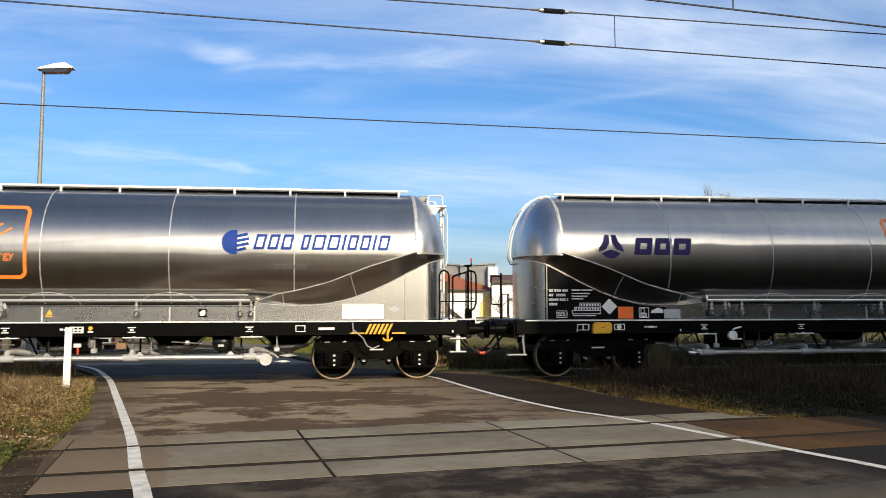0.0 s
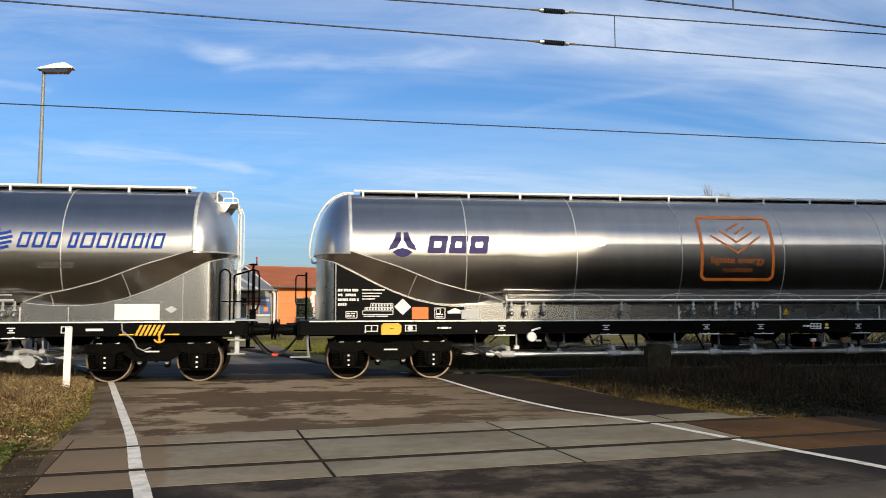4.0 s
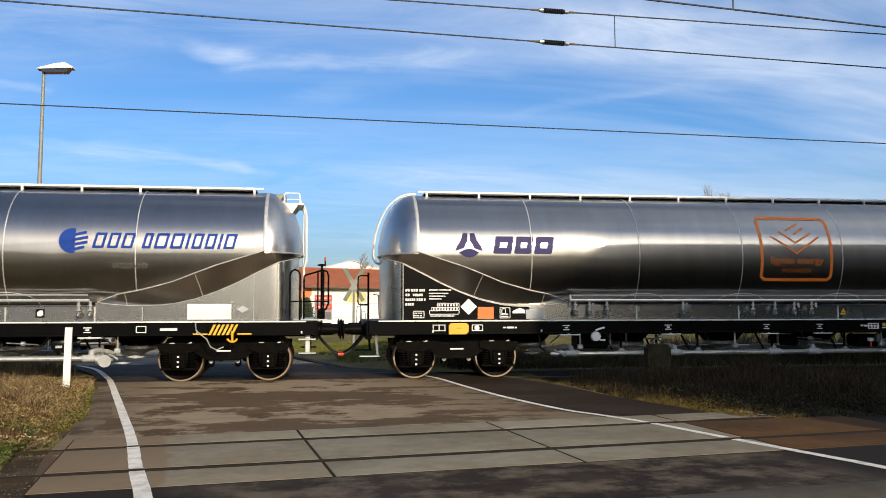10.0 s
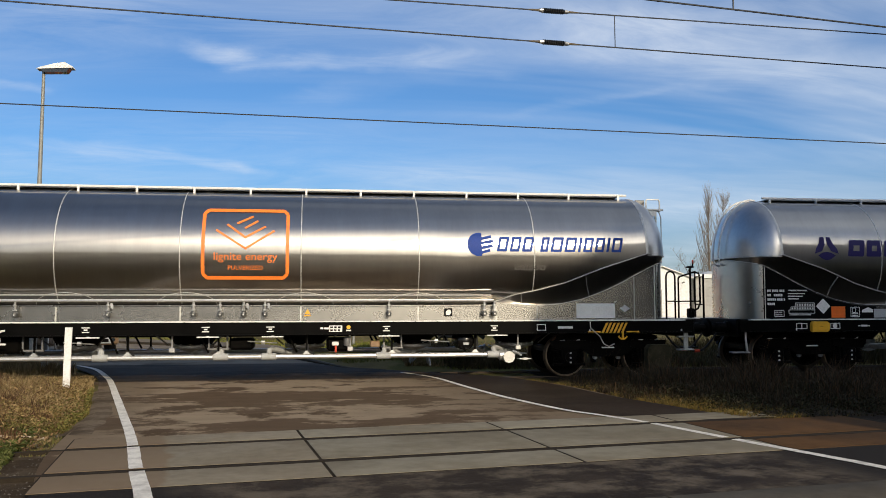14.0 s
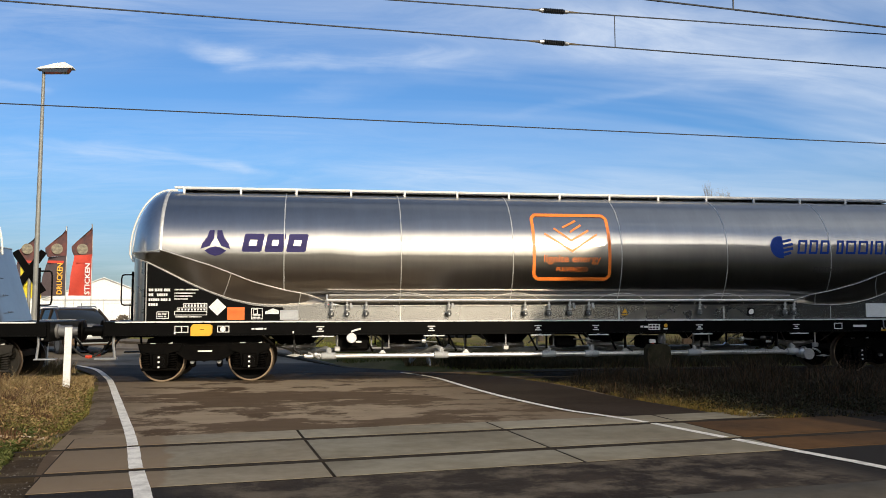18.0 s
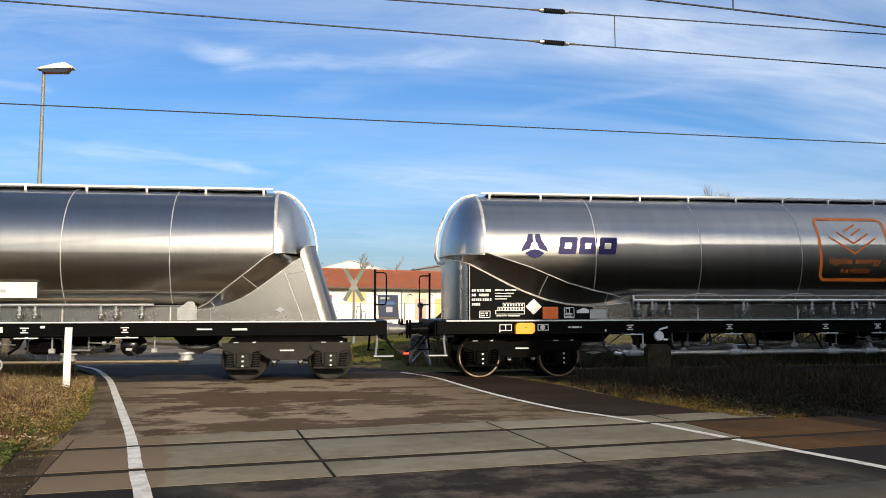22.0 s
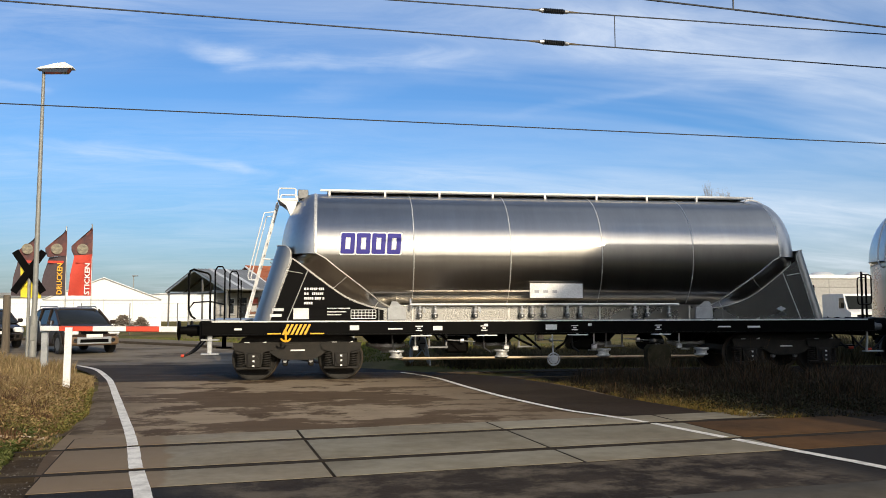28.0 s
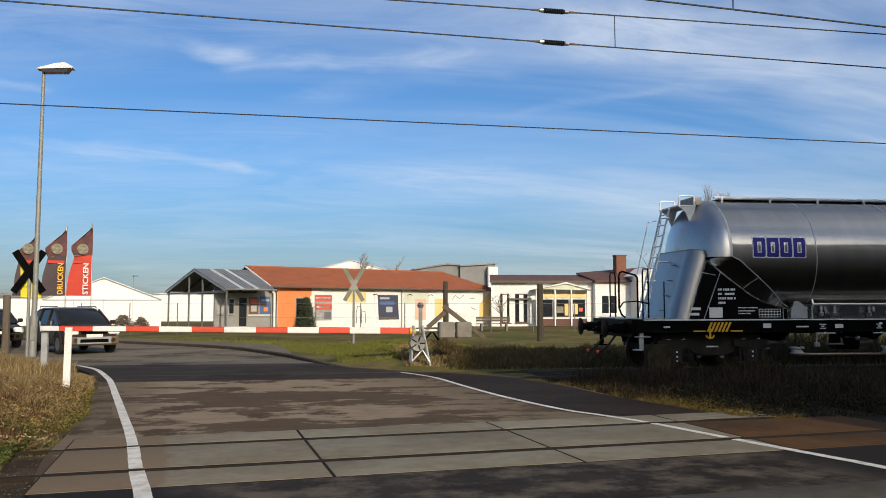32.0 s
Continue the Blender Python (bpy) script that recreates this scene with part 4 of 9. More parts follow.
def slanted_skirt(wagon, sg, tip, ue, z_low):
    """The short wagon's end: flat cheeks, and a leaning end plate with rounded corners that stands up past the dome's edge."""
    r, top_z, z0 = 0.36, 2.84, 1.255

    def corner_u(z):
        return ue + (2.60 - z) * LEAN

    for side in (-1, 1):
        us = np.linspace(tip, ue, 24)
        low = [(sg * (tip + (corner_u(z0) - tip) * (u - tip) / (ue - tip)), side * Y_PLATE, z0) for u in us]
        high = [(sg * u, side * Y_PLATE, z_low(sg * u)) for u in us]
        mid = [tuple((Vector(p) + Vector(q)) / 2) for p, q in zip(low, high)]
        cheek = part("skirt", Build().loft([low, mid, high], False), M_ALU_PLATE, wagon, "smooth aluminium end skirt", angle=50)
        y = side * (Y_PLATE + 0.004)
        part("weld_seam", Build().tube([(sg * (corner_u(z0) - 0.36), y, 1.26), (sg * (ue - 0.36), y, z_low(sg * (ue - 0.36)) - 0.02)], 0.010, 5), M_SEAM, cheek)
        part("weld_seam", Build().tube([(sg * (corner_u(2.25) - 0.36), y, 2.25), (sg * (corner_u(2.31) + 0.01), y, 2.31)], 0.008, 5), M_SEAM, cheek)
        part("weld_seam", Build().tube([(sg * corner_u(z0), y, 1.26), (sg * ue, y, 2.60)], 0.010, 5), M_SEAM, cheek)
        part("weld_seam", Build().tube([(sg * (tip + 0.28), y, 1.26), (sg * (tip + 0.28), y, z_low(sg * (tip + 0.28)) - 0.01)], 0.008, 5), M_SEAM, cheek)
    rows = []
    for z in (1.255, 1.6, 1.95, 2.3, 2.60, 2.69, 2.77, 2.82, 2.84):
        k = max(0.0, (z - 2.60) / (top_z - 2.60))
        first = 0.75 * (1 - math.sqrt(1 - k * k)) if k < 1 else 0.75
        arc = [(corner_u(z) + r * math.sin(a), -Y_PLATE + r - r * math.cos(a)) for a in np.linspace(first, math.pi / 2, 10)]
        arc += [(corner_u(z) + r, y) for y in (-0.4, 0.0, 0.4)] + [(u, -y) for u, y in reversed(arc)]
        rows.append([(sg * u, y, z) for u, y in arc])
    inner = [[(x - sg * 0.02, y * 0.98, z) for x, y, z in row] for row in rows]
    b = Build().loft(rows, False)
    b.loft(inner, False)
    b.loft([rows[-1], inner[-1]], False)
    plate = part("end_plate", b, M_PLATE_MID, wagon, "leaning aluminium end plate with rounded corners", angle=50)
    edge = [row[0] for row in rows[4:]] + rows[-1][1:-1] + [row[-1] for row in reversed(rows[4:])]
    part("weld_seam", Build().tube([Vector(p) + Vector((sg * 0.006, 0, 0.004)) for p in edge], 0.012, 5), M_SEAM, plate)
    for z in (1.45, 1.80, 2.15, 2.50):
        part("foot_rung", Build().tube([(sg * (corner_u(z) + r + 0.05), -0.62, z), (sg * (corner_u(z) + r + 0.05), -0.34, z)], 0.012, 5), M_STEEL_DARK, plate)


END_BULGE = 0.42


def build_wagon(name, label, seams, tip, end_l, end_r, slope, buf_l, buf_r, ladder_side, hoppers, levers, pipe):
    """A silo wagon about its own middle: seams run from end seam to end seam, tip is where the saddles begin, end_l and end_r the skirt's ends."""
    wagon = thing(name, label, "freight wagon", "wagons of the train")
    u0, u1 = seams[0], seams[-1]
    slanted = slope > 0.2

    def end_of(u):
        return -end_l if u < 0 else end_r

    def seam_of(u):
        return -u0 if u < 0 else u1

    def z_up(u):
        return float(np.interp((abs(u) - tip) / (seam_of(u) - tip), *((UP_F2, UP_Z2) if slanted else (UP_F, UP_Z))))

    def z_low(u):
        return float(np.interp((abs(u) - tip) / (end_of(u) - tip), *((LOW_F2, LOW_Z2) if slanted else (LOW_F, LOW_Z))))

    stations = sorted(set([round(s, 3) for s in np.concatenate([np.linspace(u0, -tip, 13), np.linspace(-tip, tip, 15), np.linspace(tip, u1, 13)])]))
    # shell
    rings = []
    for u in stations:
        zb = 1.50 if abs(u) < tip else z_up(u)
        am = math.acos(max(-1, (zb - Z_TANK) / R_TANK))
        rings.append([(u, -R_TANK * math.sin(a), Z_TANK + R_TANK * math.cos(a)) for a in np.linspace(-am, am, 49)])
    part("tank_shell", Build().loft(rings, False), M_ALU, wagon, "brushed aluminium tank shell", angle=60)
    # dished ends
    for sg, ue in ((-1, u0), (1, u1)):
        rings = []
        for k in range(13):
            t = math.sin(math.pi / 2 * k / 12)
            r = R_TANK * math.sqrt(max(1 - t * t, 0.0004))
            rings.append([(ue + sg * 0.76 * t, -r * math.sin(a), Z_TANK + 0.02 + (r - 0.02) * math.cos(a)) for a in np.linspace(-math.pi * 0.505, math.pi * 0.505, 33)])
        b = Build().loft(rings, False)
        rim_line = [r[0] for r in rings] + [r[-1] for r in reversed(rings)]
        b.add(rim_line, [tuple(range(len(rim_line)))])
        part("dished_end", b, M_ALU_CAP, wagon, "pressed aluminium tank end", angle=60)
    # weld seams
    for s in seams:
        zb = 1.62 if abs(s) < tip else z_up(s)
        am = math.acos((zb - Z_TANK) / R_TANK)
        wide = 0.035 if s in (u0, u1) else 0.011
        rings = [[(s - wide, -(R_TANK + 0.001) * math.sin(a), Z_TANK + (R_TANK + 0.001) * math.cos(a)), (s - wide * 0.6, -(R_TANK + 0.008) * math.sin(a), Z_TANK + (R_TANK + 0.008) * math.cos(a)),
                  (s + wide * 0.6, -(R_TANK + 0.008) * math.sin(a), Z_TANK + (R_TANK + 0.008) * math.cos(a)), (s + wide, -(R_TANK + 0.001) * math.sin(a), Z_TANK + (R_TANK + 0.001) * math.cos(a))] for a in np.linspace(-am, am, 41)]
        part("weld_seam", Build().loft(rings, False), M_SEAM, wagon, angle=60)
    # saddles, skirts
    for sg in (-1, 1):
        ue, us = (end_r, u1) if sg > 0 else (-end_l, -u0)
        uc = ue - 0.28
        for side in (-1, 1):
            rows, edge, low = [], [], []
            for t in np.linspace(0, 1, 25):
                u = sg * (tip + (us - tip) * t)
                ul = sg * (tip + ((ue if slanted else uc) - tip) * t)
                zu = z_up(u)
                yu = math.sqrt(R_TANK ** 2 - (zu - Z_TANK) ** 2)
                zl = min(z_low(ul), zu - 0.01)
                inner = yu - 0.38 * (zu - zl) - Y_PLATE
                yl = Y_PLATE + 0.5 * (inner - math.sqrt(inner * inner + 0.004)) if t < 0.92 or not slanted else Y_PLATE - 0.25 * (t - 0.92) / 0.08
                up, lo = Vector((u, side * yu, zu)), Vector((ul, side * yl, zl))
                rows.append([up, up.lerp(lo, 0.5) + Vector((0, -side * 0.05 * math.sin(math.pi * t), 0.0)), lo, Vector((ul, side * (Y_PLATE if t < 0.92 else yl), zl - 0.006))])
                edge.append(up + Vector((0, side * 0.012, 0)))
                low.append(lo + Vector((0, side * 0.008, 0)))
            for t in () if slanted else np.linspace(0.1, 1, 10):
                up = Vector((sg * (us + 0.755 * math.sin(t * math.pi / 2)), side * (R_TANK - 0.01) * math.cos(t * math.pi / 2), Z_TANK + 0.02))
                lo = Vector((sg * (uc + END_BULGE * math.sin(t * math.pi / 2)), side * Y_PLATE * math.cos(t * math.pi / 2), z_low(sg * uc) + (Z_TANK - z_low(sg * uc)) * t))
                rows.append([up, up.lerp(lo, 0.5), lo, lo - Vector((0, 0, 0.006))])
                edge.append(up + Vector((sg * 0.012 * t, side * 0.012 * (1 - t), 0)))
                low.append(lo + Vector((sg * 0.008 * t, side * 0.008 * (1 - t), 0)))
            saddle = part("saddle", Build().loft(rows, False), M_ALU, wagon, "sloping aluminium hopper side", angle=60)
            part("weld_seam", Build().tube(edge, 0.013, 6), M_SEAM, saddle)
            part("weld_seam", Build().tube(low, 0.010, 6), M_SEAM, saddle)
            for k in (4, 14):
                part("weld_seam", Build().tube([p + Vector((0, side * 0.01, 0)) for p in rows[k][:3]], 0.008, 6), M_SEAM, saddle)
        if slanted:
            slanted_skirt(wagon, sg, tip, ue, z_low)
            continue
        path = [(tip + (uc - tip) * t, -Y_PLATE, z_low(sg * (tip + (uc - tip) * t))) for t in np.linspace(0, 1, 24)]
        path += [(uc + END_BULGE * math.sin(t * math.pi / 2), -Y_PLATE * math.cos(t * math.pi / 2), z_low(sg * uc) + (Z_TANK - z_low(sg * uc)) * t) for t in np.linspace(0.06, 1, 12)]
        path += [(u, -y, z) for u, y, z in reversed(path[:-1])]
        bottom = [(sg * u, y, 1.255) for u, y, z in path]
        top = [(sg * u, y, z) for u, y, z in path]
        mid = [tuple((Vector(p) + Vector(q)) / 2) for p, q in zip(bottom, top)]
        skirt = part("skirt", Build().loft([bottom, mid, top], False), M_ALU_PLATE, wagon, "smooth aluminium end skirt", angle=28)
        for side in (-1, 1):
            ui = tip + 0.92
            if sg > 0:
                part("weld_seam", Build().tube([(8.42, side * (Y_PLATE + 0.004), 1.26), (8.42, side * (Y_PLATE + 0.004), z_low(8.42) - 0.02)], 0.006, 5), M_SEAM, skirt)
                part("weld_seam", Build().tube([(sg * ui, side * (Y_PLATE + 0.004), 1.26), (sg * ui, side * (Y_PLATE + 0.004), z_low(sg * ui) - 0.02)], 0.007, 5), M_SEAM, skirt)
            part("weld_seam", Build().tube([(sg * uc, side * (Y_PLATE + 0.002), 1.26), (sg * uc, side * (Y_PLATE + 0.002), z_low(sg * uc) - 0.02)], 0.012, 6), M_SEAM, skirt)
    # side panels between the saddles
    for side in (-1, 1):
        edges = [-tip] + [s for s in seams if abs(s) < tip - 0.3] + [tip]
        for a, c in zip(edges[:-1], edges[1:]):
            b = Build().box(a + 0.006, c - 0.006, side * (Y_PLATE - 0.03), side * Y_PLATE, 1.255, 1.56, 0.004)
            b.box(a + 0.006, c - 0.006, side * (Y_PLATE - 0.2), side * (Y_PLATE + 0.03), 1.56, 1.585, 0.004)
            panel = part("side_panel", b, M_ALU_PLATE, wagon)
            part("cover_strip", Build().box(c - 0.016, c + 0.016, side * (Y_PLATE + 0.001), side * (Y_PLATE + 0.012), 1.258, 1.558, 0.003), M_SEAM, panel)
        for h in hoppers:
            if abs(h) < tip and not slanted:
                pts = [(h + 0.60 * math.cos(a), side * (math.sqrt(R_TANK ** 2 - (1.60 + 0.24 * math.sin(a) - Z_TANK) ** 2) + 0.012), 1.60 + 0.24 * math.sin(a)) for a in np.linspace(0, math.pi, 13)]
                part("weld_seam", Build().tube(pts, 0.008, 5), M_SEAM, wagon)
    # roof walkway
    b = Build().box(u0 + 0.25, u1 - 0.25, -0.34, 0.34, 4.085, 4.105, 0.004)
    walkway = part("roof_walkway", b, M_GALV, wagon, "galvanised roof walkway")
    for side in (-1, 1):
        part("walkway_rail", Build().tube([(u0 + 0.1, side * 0.42, 4.12), (u1 - 0.1, side * 0.42, 4.12)], 0.027, 6), M_WHITE, walkway)
    n = int((u1 - u0) / 1.22)
    for k in range(n + 1):
        u = u0 + 0.3 + (u1 - u0 - 0.6) * k / n
        for side in (-1, 1):
            part("walkway_bracket", Build().box(u - 0.022, u + 0.022, side * 0.41, side * 0.45, 3.985, 4.12), M_WHITE, walkway)
    for k, h in enumerate(hoppers):
        b = Build().lathe([(0.26, 4.08), (0.26, 4.15), (0.22, 4.18), (0.0001, 4.19)], (h + 0.4, 0, 0), "z", 18)
        b.tube([(h + 0.1, 0, 4.16), (h + 0.7, 0, 4.17)], 0.02, 5)
        part("filling_hatch", b, M_GALV, walkway)
    # underframe
    for side in (-1, 1):
        b = Build().box(buf_l + 0.55, buf_r - 0.55, side * 1.30, side * 1.38, 0.965, 1.228, 0.008)
        b.box(buf_l + 0.55, buf_r - 0.55, side * 1.28, side * 1.43, 0.965, 0.985)
        sole = part("sole_bar", b, M_BLACK, wagon)
        part("deck_edge", Build().box(buf_l + 0.75, buf_r - 0.75, side * 1.36, side * 1.42, 1.230, 1.258, 0.004), M_WHITE, sole, "white deck edge strip")
    part("deck_plate", Build().box(buf_l + 0.55, buf_r - 0.55, -1.36, 1.36, 1.225, 1.250), M_BLACK, wagon)
    part("centre_sill", Build().box(buf_l + 0.55, buf_r - 0.55, -0.28, 0.28, 0.90, 1.20, 0.01), M_BLACK, wagon)
    for sg, ub in ((-1, buf_l), (1, buf_r)):
        b = Build().box(ub - sg * 0.50, ub - sg * 0.62, -1.32, 1.32, 0.86, 1.26, 0.015)
        head = part("headstock", b, M_BLACK, wagon)
        for y in (-0.875, 0.875):
            b = Build().lathe([(0.15, ub - sg * 0.5), (0.15, ub - sg * 0.46), (0.115, ub - sg * 0.44), (0.115, ub - sg * 0.2), (0.085, ub - sg * 0.2), (0.085, ub - sg * 0.04)], (0, y, 1.06), "x", 18)
            buf = part("buffer", b, M_STEEL_DARK if slanted and sg > 0 else M_BLACK, wagon)
            part("buffer_head", Build().lathe([(0.10, ub - sg * 0.06), (0.20, ub - sg * 0.045), (0.21, ub - sg * 0.02), (0.12, ub - sg * 0.003), (0.001, ub)], (0, y, 1.06), "x", 20), M_IRON, buf)
        b = Build().tube([(ub - sg * 0.5, -0.02, 1.04), (ub - sg * 0.25, 0, 1.02), (ub - sg * 0.03, 0, 1.0)], 0.04, 7)
        b.box(ub - sg * 0.30, ub - sg * 0.12, -0.06, 0.06, 0.93, 1.08, 0.02)
        part("screw_coupling", b, M_IRON, head)
        for y in (-0.35, 0.35):
            pts = [(ub - sg * (0.5 - 0.5 * t), y, 0.92 - 0.42 * math.sin(math.pi * t * 0.5)) for t in np.linspace(0, 1, 9)]
            b = Build().tube(pts, 0.025, 6)
            b.cur = 1
            b.cyl(pts[-2], pts[-1], 0.035, n=8)
            part("brake_hose", b, [M_RUBBER, M_RED], head)
        # corner handrails and the shunter's step
        for y in (-1.22, 1.22):
            if sg != ladder_side and y > 0:
                a, yr = (7.27, -1.24) if slanted else (-9.60, 0.60)
                o = a + sg * 0.24
                rail = part("handrail", Build().tube([(a, yr, 1.25), (a, yr, 2.34)], 0.026, 7), M_BLACK, wagon)
                part("loop", Build().tube([(a, yr, 2.27), (o - sg * 0.06, yr, 2.27), (o - sg * 0.015, yr, 2.25), (o, yr, 2.18), (o, yr, 1.68), (o - sg * 0.015, yr, 1.61), (o - sg * 0.06, yr, 1.59), (a, yr, 1.59)], 0.017, 7), M_BLACK, rail)
            if sg == ladder_side:
                b = Build().box(ub - sg * 0.66, ub - sg * 0.76, y * 1.06, y * 1.10, 0.58, 1.22, 0.01)
                b.box(ub - sg * 0.54, ub - sg * 0.90, y * 1.0, y * 1.14, 0.86, 0.895, 0.008).box(ub - sg * 0.54, ub - sg * 0.90, y * 1.0, y * 1.14, 0.575, 0.61, 0.008)
            else:
                b = Build().tube([(ub - sg * 0.72, y * 1.08, 1.20), (ub - sg * 0.71, y * 1.08, 0.80), (ub - sg * 0.74, y * 1.08, 0.53)], 0.026, 7)
                b.box(ub - sg * 0.78, ub - sg * 0.36, y * 0.98, y * 1.14, 0.50, 0.53, 0.008)
            part("step", b, M_GALV if y < 0 else M_IRON, wagon, "grey shunter's step" if y < 0 else "")
    # ladder end: brake platform, ladder and roof platform
    sg = ladder_side
    ue, ub = (end_r, buf_r) if sg > 0 else (end_l, buf_l)
    ue = abs(ue) * sg + (sg * 0.16 if slanted else 0.0)
    b = Build().box(ue + sg * (0.75 if slanted else 0.05), ub - sg * 0.6, -1.2, 1.2, 1.262, 1.285, 0.004)
    part("end_platform", b, M_GALV, wagon)
    if slope < 0.2:
        y = -1.19
        a, c = ub - sg * 1.09, ub - sg * 0.88
        pts = [(a, y, 1.27), (a, y, 2.22), (a + sg * 0.03, y, 2.29), (a + sg * 0.10, y, 2.33), (c - sg * 0.03, y, 2.29), (c, y, 2.22), (c, y, 1.27)]
        part("handrail", Build().tube(pts, 0.021, 7), M_BLACK, wagon)
        a, c = ub - sg * 0.80, ub - sg * 0.29
        pts = [(a, y, 1.27), (a, y, 2.17), (a + sg * 0.03, y, 2.21), (c - sg * 0.12, y, 2.32), (c - sg * 0.03, y, 2.29), (c, y, 2.20), (c, y, 1.62), (c - sg * 0.05, y, 1.50), (c - sg * 0.16, y, 1.44)]
        rail = part("handrail", Build().tube(pts, 0.021, 7), M_BLACK, wagon)
        part("crossbar", Build().tube([(a - sg * 0.26, y, 1.66), (c, y, 1.66)], 0.015, 6), M_BLACK, rail)
        part("crossbar", Build().tube([(c - sg * 0.22, y, 1.27), (c - sg * 0.22, y, 2.28)], 0.016, 6), M_BLACK, rail)
        part("crossbar", Build().tube([(c - sg * 0.10, y + 0.03, 1.30), (c - sg * 0.10, y + 0.03, 2.31)], 0.016, 6), M_BLACK, rail)
        b = Build().cyl((ub - sg * 0.43, -1.0, 1.0), (ub - sg * 0.43, -1.0, 2.42), 0.024, n=8)
        b.lathe([(0.02, 2.41), (0.085, 2.42), (0.10, 2.435), (0.085, 2.45), (0.02, 2.46)], (ub - sg * 0.43, -1.0, 0), "z", 16)
        b.cyl((ub - sg * 0.36, -1.0, 2.44), (ub - sg * 0.36, -1.0, 2.53), 0.014, n=6)
        b.box(ub - sg * 0.50, ub - sg * 0.36, -1.08, -0.92, 1.29, 1.50, 0.02)
        column = part("brake_column", b, M_BLACK, wagon, "black handbrake column with its wheel")
        part("crank_knob", Build().cyl((ub - sg * 0.36, -1.0, 2.52), (ub - sg * 0.36, -1.0, 2.60), 0.020, n=8), M_RED, column, "red crank knob")
        part("end_step_plate", Build().box(ub - sg * 0.84, ub - sg * 0.31, -1.22, -0.9, 1.262, 1.29, 0.005), M_GALV, wagon)
    else:
        for y, dx in ((-1.18, 0.79), (1.1, 0.85)):
            a = ub - sg * dx
            b = Build().tube([(a, y - 0.06, 1.27), (a, y - 0.06, 2.30), (a - sg * 0.04, y, 2.38), (a - sg * 0.14, y, 2.38), (a - sg * 0.18, y + 0.06, 2.30), (a - sg * 0.18, y + 0.06, 1.27)], 0.018, 6)
            part("handrail", b, M_BLACK, wagon)
        a, c = ub - sg * 0.26, ub - sg * 0.69
        for y in (-1.19,):
            b = Build().tube([(c, y, 1.27), (c, y, 2.18), (c + sg * 0.05, y, 2.24), (a - sg * 0.08, y, 2.32), (a - sg * 0.02, y, 2.29), (a, y, 2.22), (a, y, 1.50), (a - sg * 0.06, y, 1.36), (a - sg * 0.14, y, 1.30)], 0.022, 7)
            rail = part("handrail", b, M_BLACK, wagon)
            part("crossbar", Build().tube([(a, y, 1.50), (a - sg * 0.10, y, 1.64), (c, y, 1.66), (c - sg * 0.28, y, 1.60)], 0.016, 6), M_BLACK, rail)
            part("crossbar", Build().tube([(c - sg * 0.62, y, 1.27), (c - sg * 0.62, y, 2.10)], 0.014, 6), M_BLACK, rail)
        part("end_step_plate", Build().box(a, ub - sg * 0.7, -1.24, -0.9, 1.262, 1.29, 0.005), M_GALV, wagon)
    up_at, deck_z = (6.08 * sg, 3.90) if slanted else (9.42 * sg, 3.80)
    lo, hi2 = Vector((6.74 * sg if slanted else up_at, 0.0, 1.30)), Vector((up_at, 0.0, deck_z - 0.02))
    ladder = Build()
    for y in (-0.05, 0.42):
        ladder.tube([lo + Vector((0, y, 0)), hi2 + Vector((0, y, 0))], 0.024, 6)
    lad = part("ladder", ladder, M_WHITE, wagon, "white steel ladder")
    for k in range(10):
        p = lo.lerp(hi2, (k + 0.5) / 10)
        part("rung", Build().tube([p + Vector((0, -0.05, 0)), p + Vector((0, 0.42, 0))], 0.014, 6), M_WHITE, lad)
    for y in (-0.22, 0.60):
        if slanted:
            pts = [lo.lerp(hi2, 0.33) + Vector((0, y, 0)), Vector((sg * 6.66, y, 2.14)), Vector((sg * 6.69, y, 2.22)), Vector((sg * 6.37, y, 3.56)), Vector((sg * 6.35, y, 3.62)), lo.lerp(hi2, 0.91) + Vector((0, y, 0))]
        else:
            pts = [lo.lerp(hi2, 0.47) + Vector((sg * 0.02, y, 0)), lo.lerp(hi2, 0.52) + Vector((sg * 0.06, y, 0)), lo.lerp(hi2, 0.94) + Vector((sg * 0.06, y, 0)), hi2 + Vector((0, y, 0.02))]
        part("ladder_guard", Build().tube(pts, 0.013, 6), M_WHITE, lad)
    if slanted:
        part("ladder_bracket", Build().tube([lo.lerp(hi2, 0.51) + Vector((0, -0.05, 0)), Vector((sg * 6.0, -0.05, 2.58))], 0.018, 5), M_WHITE, lad)
    p0, p1, pz = (5.62, 6.06, 3.90) if slanted else (8.96, 9.42, 3.795)
    b = Build().box(sg * p0, sg * p1, -0.5, 0.6, pz - 0.02, pz + 0.02, 0.004)
    for y in (-0.48, 0.55):
        b.prism([(sg * p0, pz - 0.025), (sg * (p1 - 0.04 if slanted else 9.29), pz - 0.025), (sg * (p0 + 0.25), pz - 0.14), (sg * (p0 + 0.13), pz - (0.42 if slanted else 0.30))], y, y + 0.04)
    plat = part("roof_platform", b, M_WHITE, wagon, "white roof platform bracket")
    r0, r1 = (5.66, 6.04) if slanted else (9.0, 9.33)
    for y in (-0.5, 0.6):
        part("platform_rail", Build().tube([(sg * r0, y, pz + 0.02), (sg * r0, y, pz + 0.20), (sg * (r0 + 0.03), y, pz + 0.235), (sg * (r1 - 0.03), y, pz + 0.235), (sg * r1, y, pz + 0.20), (sg * r1, y, pz + 0.02)], 0.018, 6), M_WHITE, plat)
    q = 5.40 if slanted else 8.80
